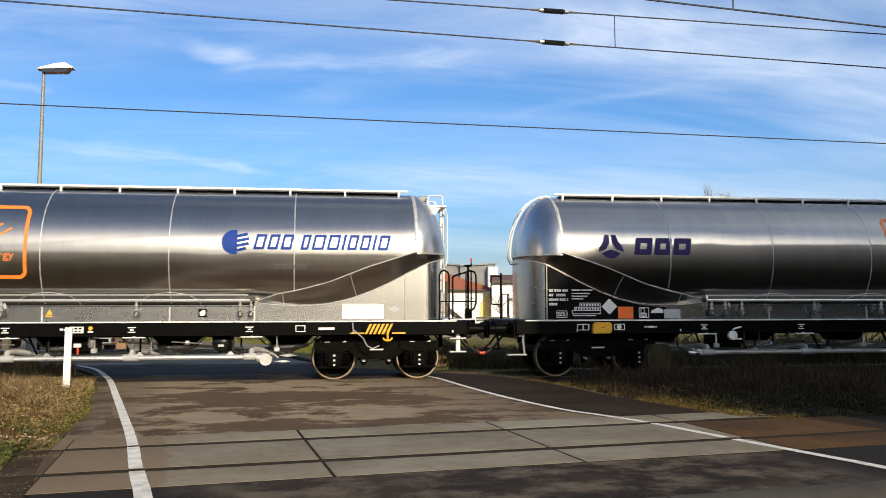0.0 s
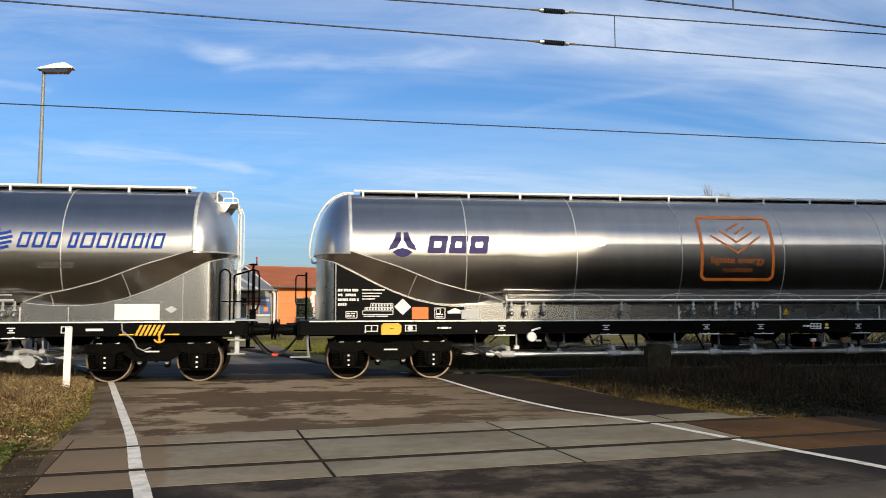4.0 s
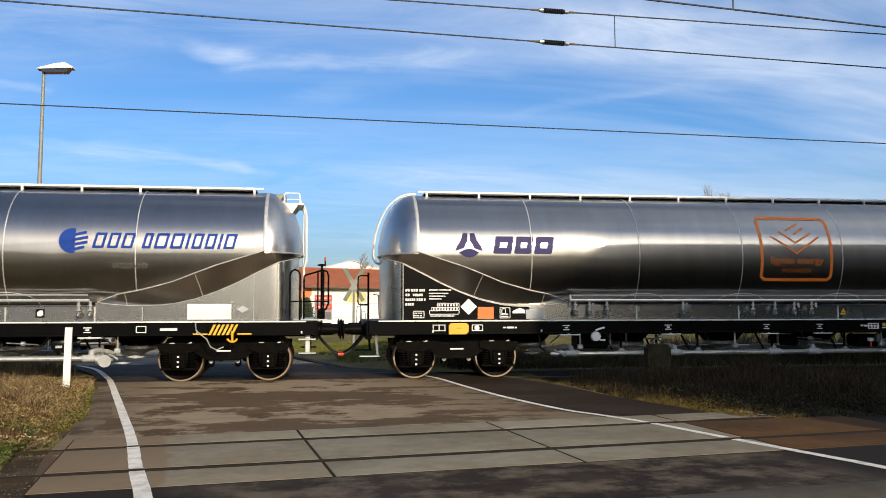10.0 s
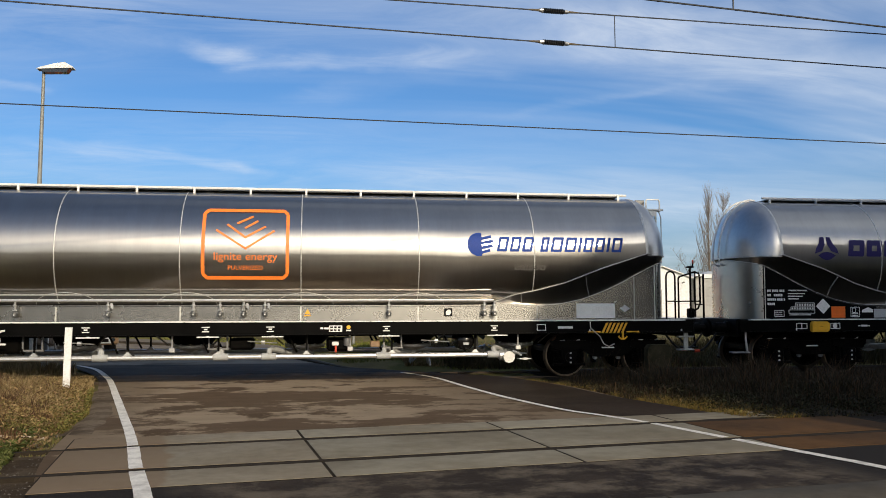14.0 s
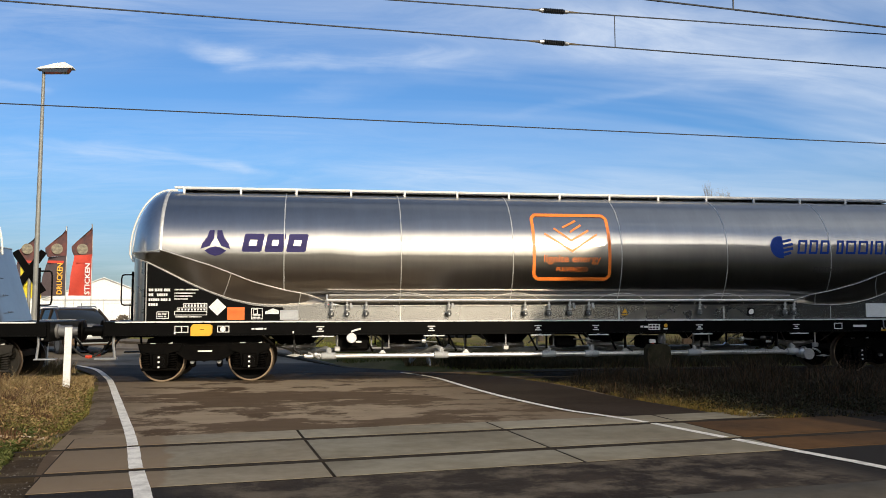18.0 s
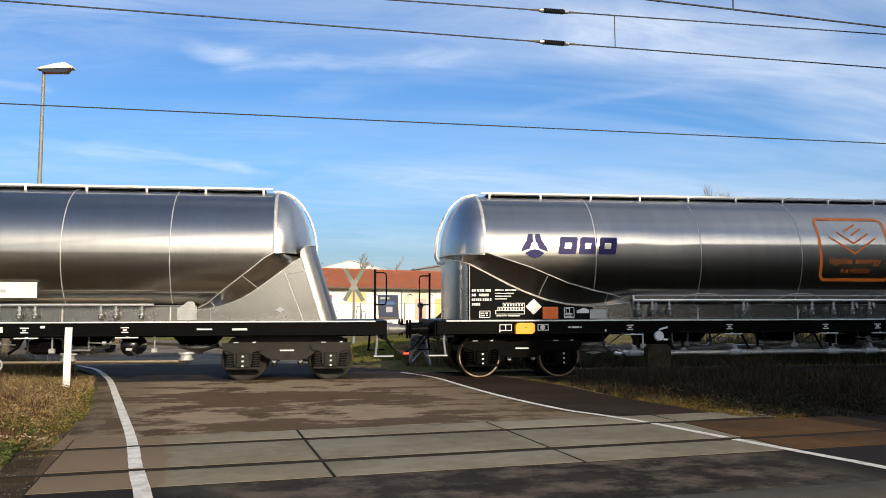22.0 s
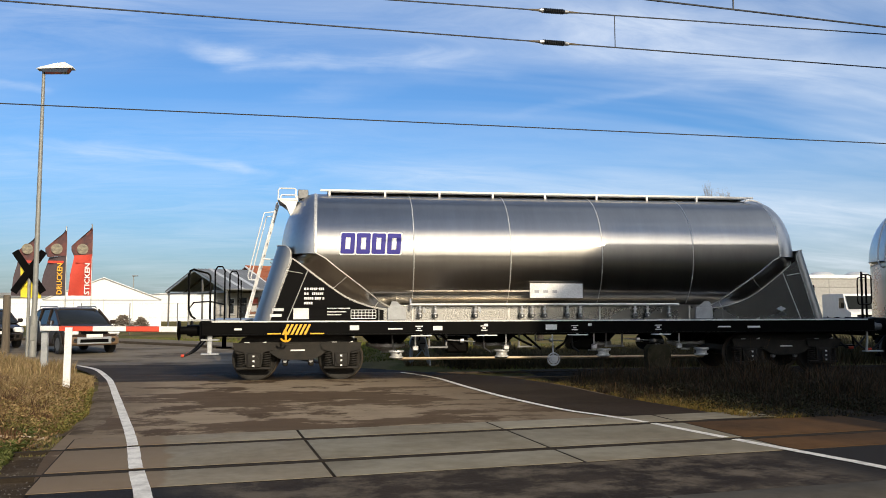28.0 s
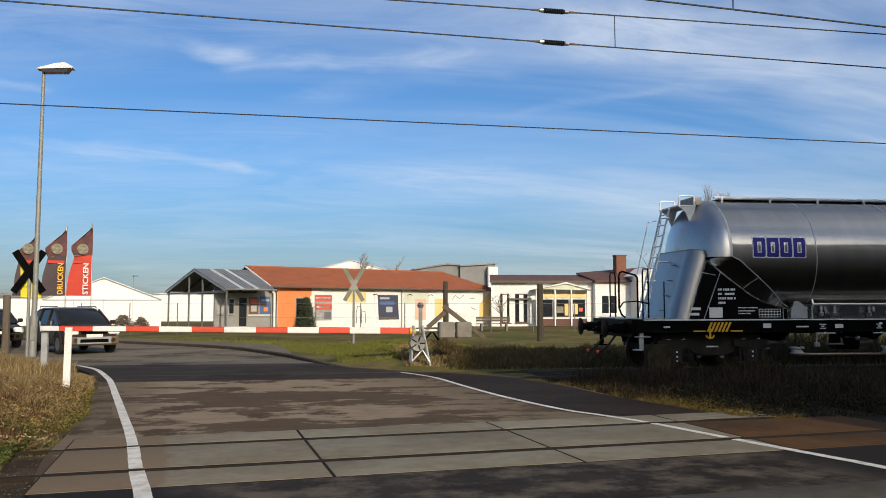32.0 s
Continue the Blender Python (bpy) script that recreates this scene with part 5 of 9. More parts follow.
    part("step_box", Build().box(sg * q, sg * (q + 0.22), -0.36, 0.36, pz + 0.04, pz + 0.235, 0.01), M_STEEL_DARK, plat, "dull grey step box at the walkway's end")
    # handrail over the other dome
    sg, us = -ladder_side, (u0 if ladder_side > 0 else u1)
    for y in (-0.08, 0.20):
        pts = [(us + sg * 0.87 * math.sin(t), y, Z_TANK + (R_TANK + 0.035) * math.cos(t)) for t in np.linspace(-0.12, 1.55, 15)]
        pts += [(us + sg * 0.80, y, 2.54), (us + sg * 0.70, y, 2.52)]
        part("dome_rail", Build().tube(pts, 0.022, 6), M_WHITE, wagon, "white rail over the tank end")
    # hoppers below the deck
    for h in hoppers:
        b = Build().lathe([(0.80, 1.22), (0.60, 0.96), (0.41, 0.77), (0.40, 0.74)], (h, 0, 0), "z", 24)
        hop = part("hopper", b, M_BLACK, wagon, "black discharge hopper")
        b = Build().lathe([(0.40, 0.725), (0.44, 0.72), (0.44, 0.665), (0.40, 0.655), (0.34, 0.64), (0.20, 0.60), (0.10, 0.56), (0.10, 0.52)], (h, 0, 0), "z", 24)
        for k in range(12):
            ang = 2 * math.pi * k / 12
            b.cyl((h + 0.425 * math.cos(ang), 0.425 * math.sin(ang), 0.70), (h + 0.425 * math.cos(ang), 0.425 * math.sin(ang), 0.752), 0.018, n=5)
        part("outlet_flange", b, M_FLANGE, hop, "bolted outlet flange")
        if slanted:
            continue
        d = -1 if h > 0 else 1
        for e in (-1, 1):
            part("hopper_strut", Build().tube([(h + 0.46 * e, -0.40, 0.73), (h + 0.70 * e, -0.62, 0.97)], 0.017, 5), M_STEEL_DARK, hop)
        part("outlet_flap", Build().prism([(h - 0.20, 0.50), (h, 0.465), (h + 0.20, 0.50), (h, 0.535)], -0.50, -0.46), M_CAST_PALE, hop, "pale outlet flap")
        b = Build().tube([(h + 0.05 * d, -0.1, 0.56), (h + 0.40 * d, -0.5, 0.58), (h + 0.66 * d, -0.95, 0.66), (h + 0.72 * d, -1.12, 0.64), (h + 0.72 * d, -1.18, 0.55)], 0.062, 9)
        part("outlet_pipe", b, M_CAST_PALE, hop, "pale grey outlet elbow")
        part("pipe_sleeve", Build().lathe([(0.055, h + 0.72 * d - 0.16), (0.074, h + 0.72 * d - 0.15), (0.074, h + 0.72 * d + 0.14), (0.055, h + 0.72 * d + 0.15)], (0, -1.18, 0.52), "x", 14), M_CAST_PALE, hop)
    # compressed-air and discharge pipes on both sides
    dz = -0.09 if slanted else 0.0
    for side in (-1, 1):
        b = Build().tube([(pipe[0], side * 1.30, 1.68 + dz), (pipe[1], side * 1.30, 1.68 + dz)], 0.030, 8)
        b.tube([(pipe[0], side * 1.26, 1.80 + dz), (pipe[0], side * 1.30, 1.68 + dz), (pipe[0], side * 1.25, 1.56 + dz)], 0.022, 6)
        part("air_pipe", b, M_PIPE, wagon, "silver compressed-air pipe")
        part("air_pipe", Build().tube([(pipe[0] + 0.05, side * 1.24, 1.79 + dz), (pipe[1] - 0.05, side * 1.24, 1.79 + dz)], 0.022 if slanted else 0.016, 6), M_BRASS if slanted else M_PIPE, wagon)
        for lv in levers:
            b = Build().tube([(lv, side * 1.30, 1.67 + dz), (lv, side * 1.29, 1.47 + dz)], 0.024, 7)
            b.lathe([(0.024, 1.60 + dz), (0.040, 1.595 + dz), (0.040, 1.57 + dz), (0.024, 1.565 + dz)], (lv, side * 1.30, 0), "z", 10)
            b.box(lv - 0.034, lv + 0.034, side * 1.265, side * 1.335, 1.475 + dz, 1.500 + dz, 0.006)
            valve = part("valve", b, M_PIPE, wagon)
            lift = dz * 0.5
            knob = Build().lathe([(0.03, 1.455 + lift), (0.050, 1.44 + lift), (0.056, 1.40 + lift), (0.04, 1.35 + lift), (0.001, 1.34 + lift)], (lv, side * 1.29, 0), "z", 12)
            part("valve_knob", knob, M_VALVE, valve, "dull steel valve knob")
            part("valve_cap", Build().cyl((lv, side * 1.342, 1.392 + lift), (lv, side * 1.352, 1.392 + lift), 0.016, n=10), M_PIPE, valve)
            if int(abs(lv) * 10) % 3 == 0:
                part("valve_handle", Build().prism([(lv + 0.05, 1.62 + dz), (lv + 0.09, 1.63 + dz), (lv + 0.12, 1.55 + dz), (lv + 0.10, 1.50 + dz), (lv + 0.06, 1.54 + dz)], side * 1.335, side * 1.32), M_CAST_PALE, valve)
    return wagon


def under_gear(wagon, low_pipe, brackets, boxes):
    """Brackets, tanks and small gear below the sole bars."""
    if low_pipe:
        for side in (-1, 1):
            b = Build().tube([(low_pipe[0], side * 1.18, 0.52), (low_pipe[1], side * 1.18, 0.52)], 0.052, 10)
            pipe = part("discharge_pipe", b, M_PIPE, wagon, "silver discharge pipe below the frame")
            b = Build().lathe([(0.05, low_pipe[1] - 0.05), (0.11, low_pipe[1]), (0.11, low_pipe[1] + 0.1), (0.14, low_pipe[1] + 0.11), (0.14, low_pipe[1] + 0.15), (0.05, low_pipe[1] + 0.16)], (0, side * 1.18, 0.50), "x", 16)
            b.tube([(low_pipe[1] + 0.1, side * 1.25, 0.52), (low_pipe[1] + 0.32, side * 1.28, 0.50)], 0.03, 6)
            b.cyl((low_pipe[1] + 0.18, side * 1.30, 0.47), (low_pipe[1] + 0.18, side * 1.34, 0.47), 0.125, n=18)
            b.tube([(low_pipe[1] + 0.26, side * 1.33, 0.60), (low_pipe[1] + 0.36, side * 1.35, 0.56), (low_pipe[1] + 0.44, side * 1.35, 0.50)], 0.022, 6)
            b.prism([(low_pipe[1] + 0.36, 0.43), (low_pipe[1] + 0.54, 0.405), (low_pipe[1] + 0.68, 0.43), (low_pipe[1] + 0.54, 0.455)], side * 1.34, side * 1.30)
            part("pipe_coupling", b, M_PIPE, pipe, "pale end coupling with its clamp")
            b = Build().tube([(low_pipe[0] + 0.04, side * 1.18, 0.52), (low_pipe[0] - 0.10, side * 1.22, 0.56), (low_pipe[0] - 0.20, side * 1.26, 0.51), (low_pipe[0] - 0.34, side * 1.27, 0.53)], 0.042, 8)
            b.tube([(low_pipe[0] - 0.26, side * 1.27, 0.60), (low_pipe[0] - 0.12, side * 1.28, 0.54), (low_pipe[0] - 0.02, side * 1.27, 0.47)], 0.024, 6)
            part("end_valve", b, M_PIPE, pipe, "pale end valve with its lever")
            for t in np.linspace(0.12, 0.95, 6):
                u = low_pipe[0] + (low_pipe[1] - low_pipe[0]) * t
                b = Build().box(u - 0.018, u + 0.018, side * 1.15, side * 1.20, 0.60, 0.97)
                b.tube([(u - 0.38, side * 1.12, 0.96), (u - 0.20, side * 1.16, 0.60)], 0.024, 5)
                b.cur = 1
                b.prism([(u - 0.085, 0.565), (u + 0.085, 0.565), (u + 0.05, 0.60), (u + 0.02, 0.635), (u - 0.02, 0.635), (u - 0.05, 0.60)], side * 1.22, side * 1.14)
                part("pipe_bracket", b, [M_IRON, M_GALV], pipe)
    for u in brackets:
        for side in (-1, 1):
            b = Build().box(u - 0.22, u + 0.22, side * 1.385, side * 1.45, 0.925, 0.948, 0.004)
            b.box(u - 0.025, u + 0.025, side * 1.385, side * 1.40, 0.948, 0.975)
            part("lashing_bar", b, M_WHITE, wagon, "white lashing bar below the frame")
            b = Build().box(u - 0.13, u + 0.03, side * 1.384, side * 1.388, 1.125, 1.145)
            b.box(u - 0.085, u - 0.015, side * 1.384, side * 1.388, 1.075, 1.105)
            b.box(u - 0.12, u + 0.02, side * 1.384, side * 1.388, 1.035, 1.055)
            part("frame_mark", b, M_WHITE, wagon)
    for k, u in enumerate(np.linspace(brackets[0] - 0.6, brackets[-1] + 0.5, 14)):
        kind = k % 4
        if kind == 0:
            b = Build().tube([(u, -1.15, 0.95), (u + 0.02, -1.18, 0.66), (u + 0.16, -1.2, 0.56)], 0.022, 6)
            part("hose", b, M_RUBBER, wagon)
        elif kind == 1:
            b = Build().tube([(u, -1.22, 0.95), (u, -1.22, 0.70)], 0.018, 6)
            b.box(u - 0.06, u + 0.06, -1.27, -1.18, 0.62, 0.72, 0.015)
            part("drain_cock", b, M_PIPE, wagon)
        elif kind == 2:
            b = Build().box(u - 0.22, u + 0.22, -1.16, -1.10, 0.66, 0.70, 0.005)
            b.box(u - 0.20, u - 0.17, -1.15, -1.11, 0.70, 0.97).box(u + 0.17, u + 0.20, -1.15, -1.11, 0.70, 0.97)
            part("hanger", b, M_STEEL_DARK, wagon)
        else:
            b = Build().tube([(u - 0.3, -1.24, 0.84), (u + 0.3, -1.24, 0.80)], 0.014, 6)
            b.lathe([(0.001, u - 0.02), (0.05, u - 0.02), (0.05, u + 0.05), (0.001, u + 0.05)], (0, -1.24, 0.82), "x", 10)
            part("brake_rod", b, M_GALV, wagon)
    for u, w, z0, z1 in boxes:
        if w < 0.46:
            r, zc = w / 2, (z0 + z1) / 2
            b = Build().lathe([(0.001, -1.20), (r * 0.6, -1.19), (r * 0.9, -1.15), (r, -1.08), (r, -0.40), (0.001, -0.36)], (u, 0, zc), "y", 20)
            tank = part("air_tank", b, M_BLACK_GLOSS, wagon, "glossy black air tank")
            part("label_plate", Build().box(u - 0.06, u + 0.06, -1.212, -1.204, zc - 0.08, zc - 0.03), M_GREY_PLATE, tank)
        else:
            part("air_tank", Build().box(u - w / 2, u + w / 2, -1.15, -0.6, z0, z1, 0.05), M_IRON, wagon)


def hook_mark(wagon, u, sg=1):
    """Striped rerailing mark with its hook on the sole bar; the hook hangs towards sg."""
    b = Build().prism([(u - 0.29, 1.195), (u + 0.29, 1.195), (u + 0.29, 0.975), (u - 0.29, 0.975)], -1.462, -1.45)
    mark = part("rerailing_mark", b, M_BLACK, wagon, "yellow and black striped mark")
    for a, c in ((-0.58, -0.295), (0.295, 0.58)):
        part("side_bar", Build().box(u + a, u + c, -1.455, -1.445, 0.985, 1.012), M_YELLOW, mark)
    for k in range(6):
        a = u - 0.28 + 0.088 * k
        part("stripe", Build().prism([(a, 0.978), (a + 0.050, 0.978), (a + 0.050 + 0.105, 1.192), (a + 0.105, 1.192)], -1.470, -1.462), M_YELLOW, mark)
    h = u + sg * 0.20
    b = Build().tube([(h, -1.475, 1.06), (h, -1.475, 0.86)], 0.022, 6)
    b.tube([(h + 0.10 * math.sin(t), -1.475, 0.93 - 0.09 * math.cos(t)) for t in np.linspace(-1.3, 1.3, 9)], 0.020, 6)
    part("hook", b, M_YELLOW, mark, "yellow painted hook")


def long_wagon():
    c = 7.55
    seams = [-8.66, -6.19, -3.75, -1.33, 1.11, 3.58, 6.09, 8.65]
    w = build_wagon("silo_wagon", "long brushed-aluminium silo wagon on black bogies", seams, 5.28, -9.24, 9.18, 0.0, -10.25, 10.25, 1,
                    [-5.97, -3.59, -1.22, 1.19, 3.57, 5.95], [-5.2, -4.88, -4.48, -2.72, -1.05, -0.52, -0.05, 0.38, 2.95, 5.0, 5.22], (-5.3, 5.2))
    for u in (-7.78, 7.83):
        build_bogie(w, u, M_TYRE, False)
    under_gear(w, (-5.42, 5.35), [-5.38, -3.06, -0.74, 0.55, 2.94, 5.25], [(-0.1, 0.5, 0.66, 0.9), (4.62, 0.40, 0.62, 1.0), (1.9, 0.5, 0.62, 0.9), (-4.75, 0.7, 0.62, 0.95)])
    hook_mark(w, 15.38 - c)
    b = Build().tube([(7.30, -1.46, 1.22), (7.31, -1.46, 1.08), (7.42, -1.46, 0.98), (7.52, -1.45, 0.90), (7.60, -1.45, 0.74), (7.72, -1.44, 0.68), (7.86, -1.43, 0.74)], 0.013, 6)
    part("hose", b, M_PIPE, w, "thin grey brake hose")
    b = Build().lathe([(0.001, -1.475), (0.095, -1.475), (0.105, -1.46), (0.105, -1.40), (0.001, -1.40)], (-4.79, 0, 0.90), "y", 18)
    b.tube([(-4.80, -1.46, 1.03), (-4.72, -1.46, 1.06), (-4.60, -1.46, 1.09)], 0.022, 6)
    b.box(-4.70, -4.58, -1.46, -1.42, 0.80, 0.84, 0.01)
    part("brake_changeover", b, M_WHITE, w, "white brake changeover disc and lever")
    b = Build().box(1.70, 1.97, -1.389, -1.384, 1.03, 1.16)
    b.cur = 1
    for k in range(3):
        b.box(1.72 + 0.08 * k, 1.775 + 0.08 * k, -1.392, -1.389, 1.105, 1.14).box(1.72 + 0.08 * k, 1.78 + 0.07 * k, -1.392, -1.389, 1.05, 1.08)
    b.cur = 2
    b.cyl((2.10, -1.39, 1.125), (2.10, -1.384, 1.125), 0.042, n=14)
    part("maintenance_plate", b, [M_WHITE, M_BLACK, M_YELLOW], w, "white plate of dark data bars")
    b = Build().box(1.76, 1.90, -1.30, -1.24, 0.74, 0.82, 0.01)
    b.cur = 1
    b.cyl((1.84, -1.27, 0.60), (1.84, -1.27, 0.74), 0.022, n=7)
    part("release_pull", b, [M_WHITE, M_RED], w, "red pull below a white box")
    # three-part emblem and heavy lettering blocks in violet
    b = Build()
    blade = [(0.40, 0.85), (0.09, 0.85), (0.09, 0.30), (0.36, -0.20), (0.95, -0.40), (0.84, -0.02), (0.55, 0.38)]
    foot = [(-0.70, -0.52), (-0.35, -0.32), (0.0, -0.24), (0.35, -0.32), (0.70, -0.52), (0.35, -0.78), (0.0, -0.87), (-0.35, -0.78)]
    for shape in (blade, [(-x, z) for x, z in reversed(blade)], foot):
        decal(b, [(-0.02 - c + 0.31 * x, 2.86 + 0.31 * z) for x, z in shape], 0.012)
    part("emblem", b, M_VIOLET, w, "violet three-part emblem")
    block_row(w, M_VIOLET, 0.50 - c, 2.68, 3.06, (0.40, 0.38, 0.40), 0.06, 0.125, 0.18)
    # orange framed sign with chevrons
    b = Build()
    ub, zb, uw, zw = 7.53 - c, 2.855, 0.85, 0.71
    for pq in (((-uw + 0.08, zw), (uw - 0.08, zw)), ((uw, zw - 0.08), (uw, -zw + 0.08)), ((uw - 0.08, -zw), (-uw + 0.08, -zw)), ((-uw, -zw + 0.08), (-uw, zw - 0.08)),
               ((-uw + 0.085, zw + 0.005), (-uw - 0.005, zw - 0.085)), ((uw - 0.085, zw + 0.005), (uw + 0.005, zw - 0.085)), ((-uw + 0.085, -zw - 0.005), (-uw - 0.005, -zw + 0.085)), ((uw - 0.085, -zw - 0.005), (uw + 0.005, -zw + 0.085)),
               ((-0.60, 0.28), (0.02, -0.12)), ((-0.02, -0.12), (0.58, 0.27)), ((-0.38, 0.40), (0.0, 0.12)), ((-0.02, 0.12), (0.40, 0.36)), ((-0.18, 0.42), (0.14, 0.58)), ((-0.02, 0.32), (0.24, 0.48))):
        w0 = 0.07 if abs(pq[0][0]) > 0.7 or abs(pq[1][0]) > 0.7 else 0.042
        stroke(b, (ub + pq[0][0], zb + pq[0][1]), (ub + pq[1][0], zb + pq[1][1]), w0, steps=10)
    sign = part("framed_sign", b, M_ORANGE_LOGO, w, "orange framed sign with chevrons")
    wrapped_words(sign, "lignite energy", M_ORANGE_LOGO, ub, zb - 0.345, 0.225, 1.28)
    wrapped_words(sign, "PULVERIZED", M_ORANGE_LOGO, ub, zb - 0.545, 0.125, 0.70)
    # blue disc with stripes, and a row of slanted blue lettering blocks
    b = Build()
    cx, cz, r = 12.42 - c, 2.88, 0.255
    rows = []
    for k in range(17):
        z = cz + r * math.sin(radians(-88 + 11 * k))
        half = math.sqrt(max(r * r - (z - cz) ** 2, 0.0))
        rows.append([skin(cx - half, z), skin(cx + min(half, 0.06), z)])
    b.loft(rows, False)
    for k in range(4):
        z = cz - 0.17 + 0.10 * k
        stroke(b, (cx + 0.04, z - 0.01), (cx + math.sqrt(r * r - (z - cz) ** 2) + 0.05, z + 0.045), 0.058, off=0.0065, steps=1)
    part("emblem", b, M_BLUE, w, "blue disc emblem with stripes")
    block_row(w, M_BLUE, 12.80 - c, 2.73, 3.05, (0.22, 0.21, 0.22, -0.12, 0.17, 0.25, 0.24, 0.055, 0.20, 0.20, 0.055, 0.22), 0.062, 0.052, 0.24)
    block_row(w, M_FADED, 13.2 - c, 2.33, 2.44, (0.11, 0.11, 0.11, 0.11, 0.11), 0.03, 0.028, 0.1)
    # black number panel on the skirt, with its labels
    pts = []
    for u in np.linspace(-9.0, -6.2, 20):
        pts.append((u, float(np.interp((abs(u) - 5.28) / (9.22 - 5.28), LOW_F, LOW_Z)) - 0.035))
    b = Build()
    b.loft([[(u, -Y_PLATE - 0.004, 1.262) for u, z in pts], [(u, -Y_PLATE - 0.004, z) for u, z in pts]], False)
    panel = part("number_panel", b, M_PANEL, w, "black panel with white data lettering")
    b = Build()
    text_bars(b, -1.36 - c, 1.87, [(0.0, 0.055, (0.1, 0.16, 0.13)), (0.10, 0.055, (0.1, -0.02, 0.22)), (0.20, 0.055, (0.22, 0.14, 0.04)), (0.30, 0.055, (0.19,))])
    text_bars(b, -0.85 - c, 1.89, [(0.0, 0.03, (0.2, 0.26)), (0.07, 0.025, (0.42,)), (0.13, 0.025, (0.36,)), (0.19, 0.025, (0.27,))])
    for z, a in ((1.62, -0.67), (1.53, -0.79), (1.46, -0.84), (1.385, -0.84)):
        stroke(b, (a - c, z), (-0.20 - c, z), 0.013, False, 0.012, 1)
    for a, z0, z1 in ((-0.67, 1.53, 1.62), (-0.79, 1.46, 1.53), (-0.84, 1.385, 1.46), (-0.20, 1.385, 1.62)):
        stroke(b, (a - c, z0), (a - c, z1), 0.013, False, 0.012, 1)
    for k in range(7):
        decal(b, [(-0.645 + 0.063 * k - c, 1.553), (-0.610 + 0.063 * k - c, 1.553), (-0.610 + 0.063 * k - c, 1.600), (-0.645 + 0.063 * k - c, 1.600)], 0.012, False)
    for k in range(9):
        decal(b, [(-0.77 + 0.063 * k - c, 1.478), (-0.735 + 0.063 * k - c, 1.478), (-0.735 + 0.063 * k - c, 1.515), (-0.77 + 0.063 * k - c, 1.515)], 0.012, False)
    text_bars(b, -0.82 - c, 1.335, [(0.0, 0.025, (0.24, 0.26))])
    frame_label(b, -1.19 - c, -0.96 - c, 1.31, 1.45)
    text_bars(b, -1.17 - c, 1.39, [(0.0, 0.03, (0.07, 0.08)), (0.05, 0.03, (0.1, 0.05))])
    frame_label(b, 0.70 - c, 0.92 - c, 1.30, 1.52)
    frame_label(b, 0.74 - c, 0.82 - c, 1.40, 1.50)
    text_bars(b, 0.725 - c, 1.365, [(0.0, 0.03, (0.16,)), (0.05, 0.03, (0.16,))])
    decal(b, [(0.98 - c, 1.40), (1.26 - c, 1.40), (1.26 - c, 1.47), (1.14 - c, 1.52), (0.98 - c, 1.45)], 0.012, False)
    tagged(part("data_lettering", b, M_WHITE, panel, "white data lettering"), kind="stuff")
    b = Build()
    decal(b, [(0.01 - c, 1.72), (-0.17 - c, 1.545), (0.01 - c, 1.37), (0.19 - c, 1.545)], 0.014, False)
    part("hazard_diamond", b, M_WHITE, panel, "white diamond placard")
    b = Build()
    decal(b, [(0.21 - c, 1.28), (0.56 - c, 1.28), (0.56 - c, 1.54), (0.21 - c, 1.54)], 0.014, False)
    part("hazard_plate", b, M_ORANGE, panel, "orange hazard plate")
    b = Build()
    decal(b, [(1.28 - c, 1.28), (1.66 - c, 1.28), (1.66 - c, 1.48), (1.28 - c, 1.48)], 0.014, False)
    part("label_plate", b, M_GREY_PLATE, w, "pale grey label plate")
    # plates on the sole bar
    prof = [(-0.47 - c, 0.965), (-0.10 - c, 0.965), (-0.05 - c, 1.02), (-0.05 - c, 1.16), (-0.10 - c, 1.20), (-0.42 - c, 1.20), (-0.47 - c, 1.15)]
    box = part("brake_box", Build().prism(prof, -1.50, -1.385), M_YELLOW, w, "yellow brake box on the sole bar")
    part("slot", Build().box(-0.29 - c, -0.21 - c, -1.504, -1.500, 1.09, 1.10), M_BLACK, box)
    for k in range(40):
        part("rivet", Build().box(-9.2 + 0.47 * k, -9.185 + 0.47 * k, -1.424, -1.420, 1.222, 1.242), M_BLACK, w)
    b = Build().box(2.56, 2.76, -1.27, -1.15, 0.70, 0.83, 0.015)
    b.tube([(2.70, -1.20, 0.83), (2.76, -1.21, 0.88), (2.80, -1.22, 0.93)], 0.016, 5)
    part("valve_box", b, M_TAN, w, "tan valve box with a lever")
    part("filter_bowl", Build().lathe([(0.001, 0.72), (0.07, 0.73), (0.085, 0.80), (0.075, 0.90), (0.03, 0.93)], (2.08, -1.18, 0), "z", 12), M_STEEL_DARK, w)
    for u in (-8.36, -6.0, 7.3, 9.4):
        part("frame_mark", Build().box(u, u + 0.03, -1.388, -1.384, 1.0, 1.05), M_WHITE, w)
    for u0, u1, z0, z1 in ((0.72, 0.78, 1.085, 1.115), (0.80, 0.96, 1.08, 1.12), (0.98, 1.02, 1.085, 1.115), (14.15, 14.48, 1.07, 1.12), (9.07, 9.13, 1.085, 1.125), (9.145, 9.24, 1.08, 1.12), (9.60, 9.70, 1.04, 1.07)):
        part("frame_mark", Build().box(u0 - c, u1 - c, -1.388, -1.384, z0, z1), M_WHITE, w)
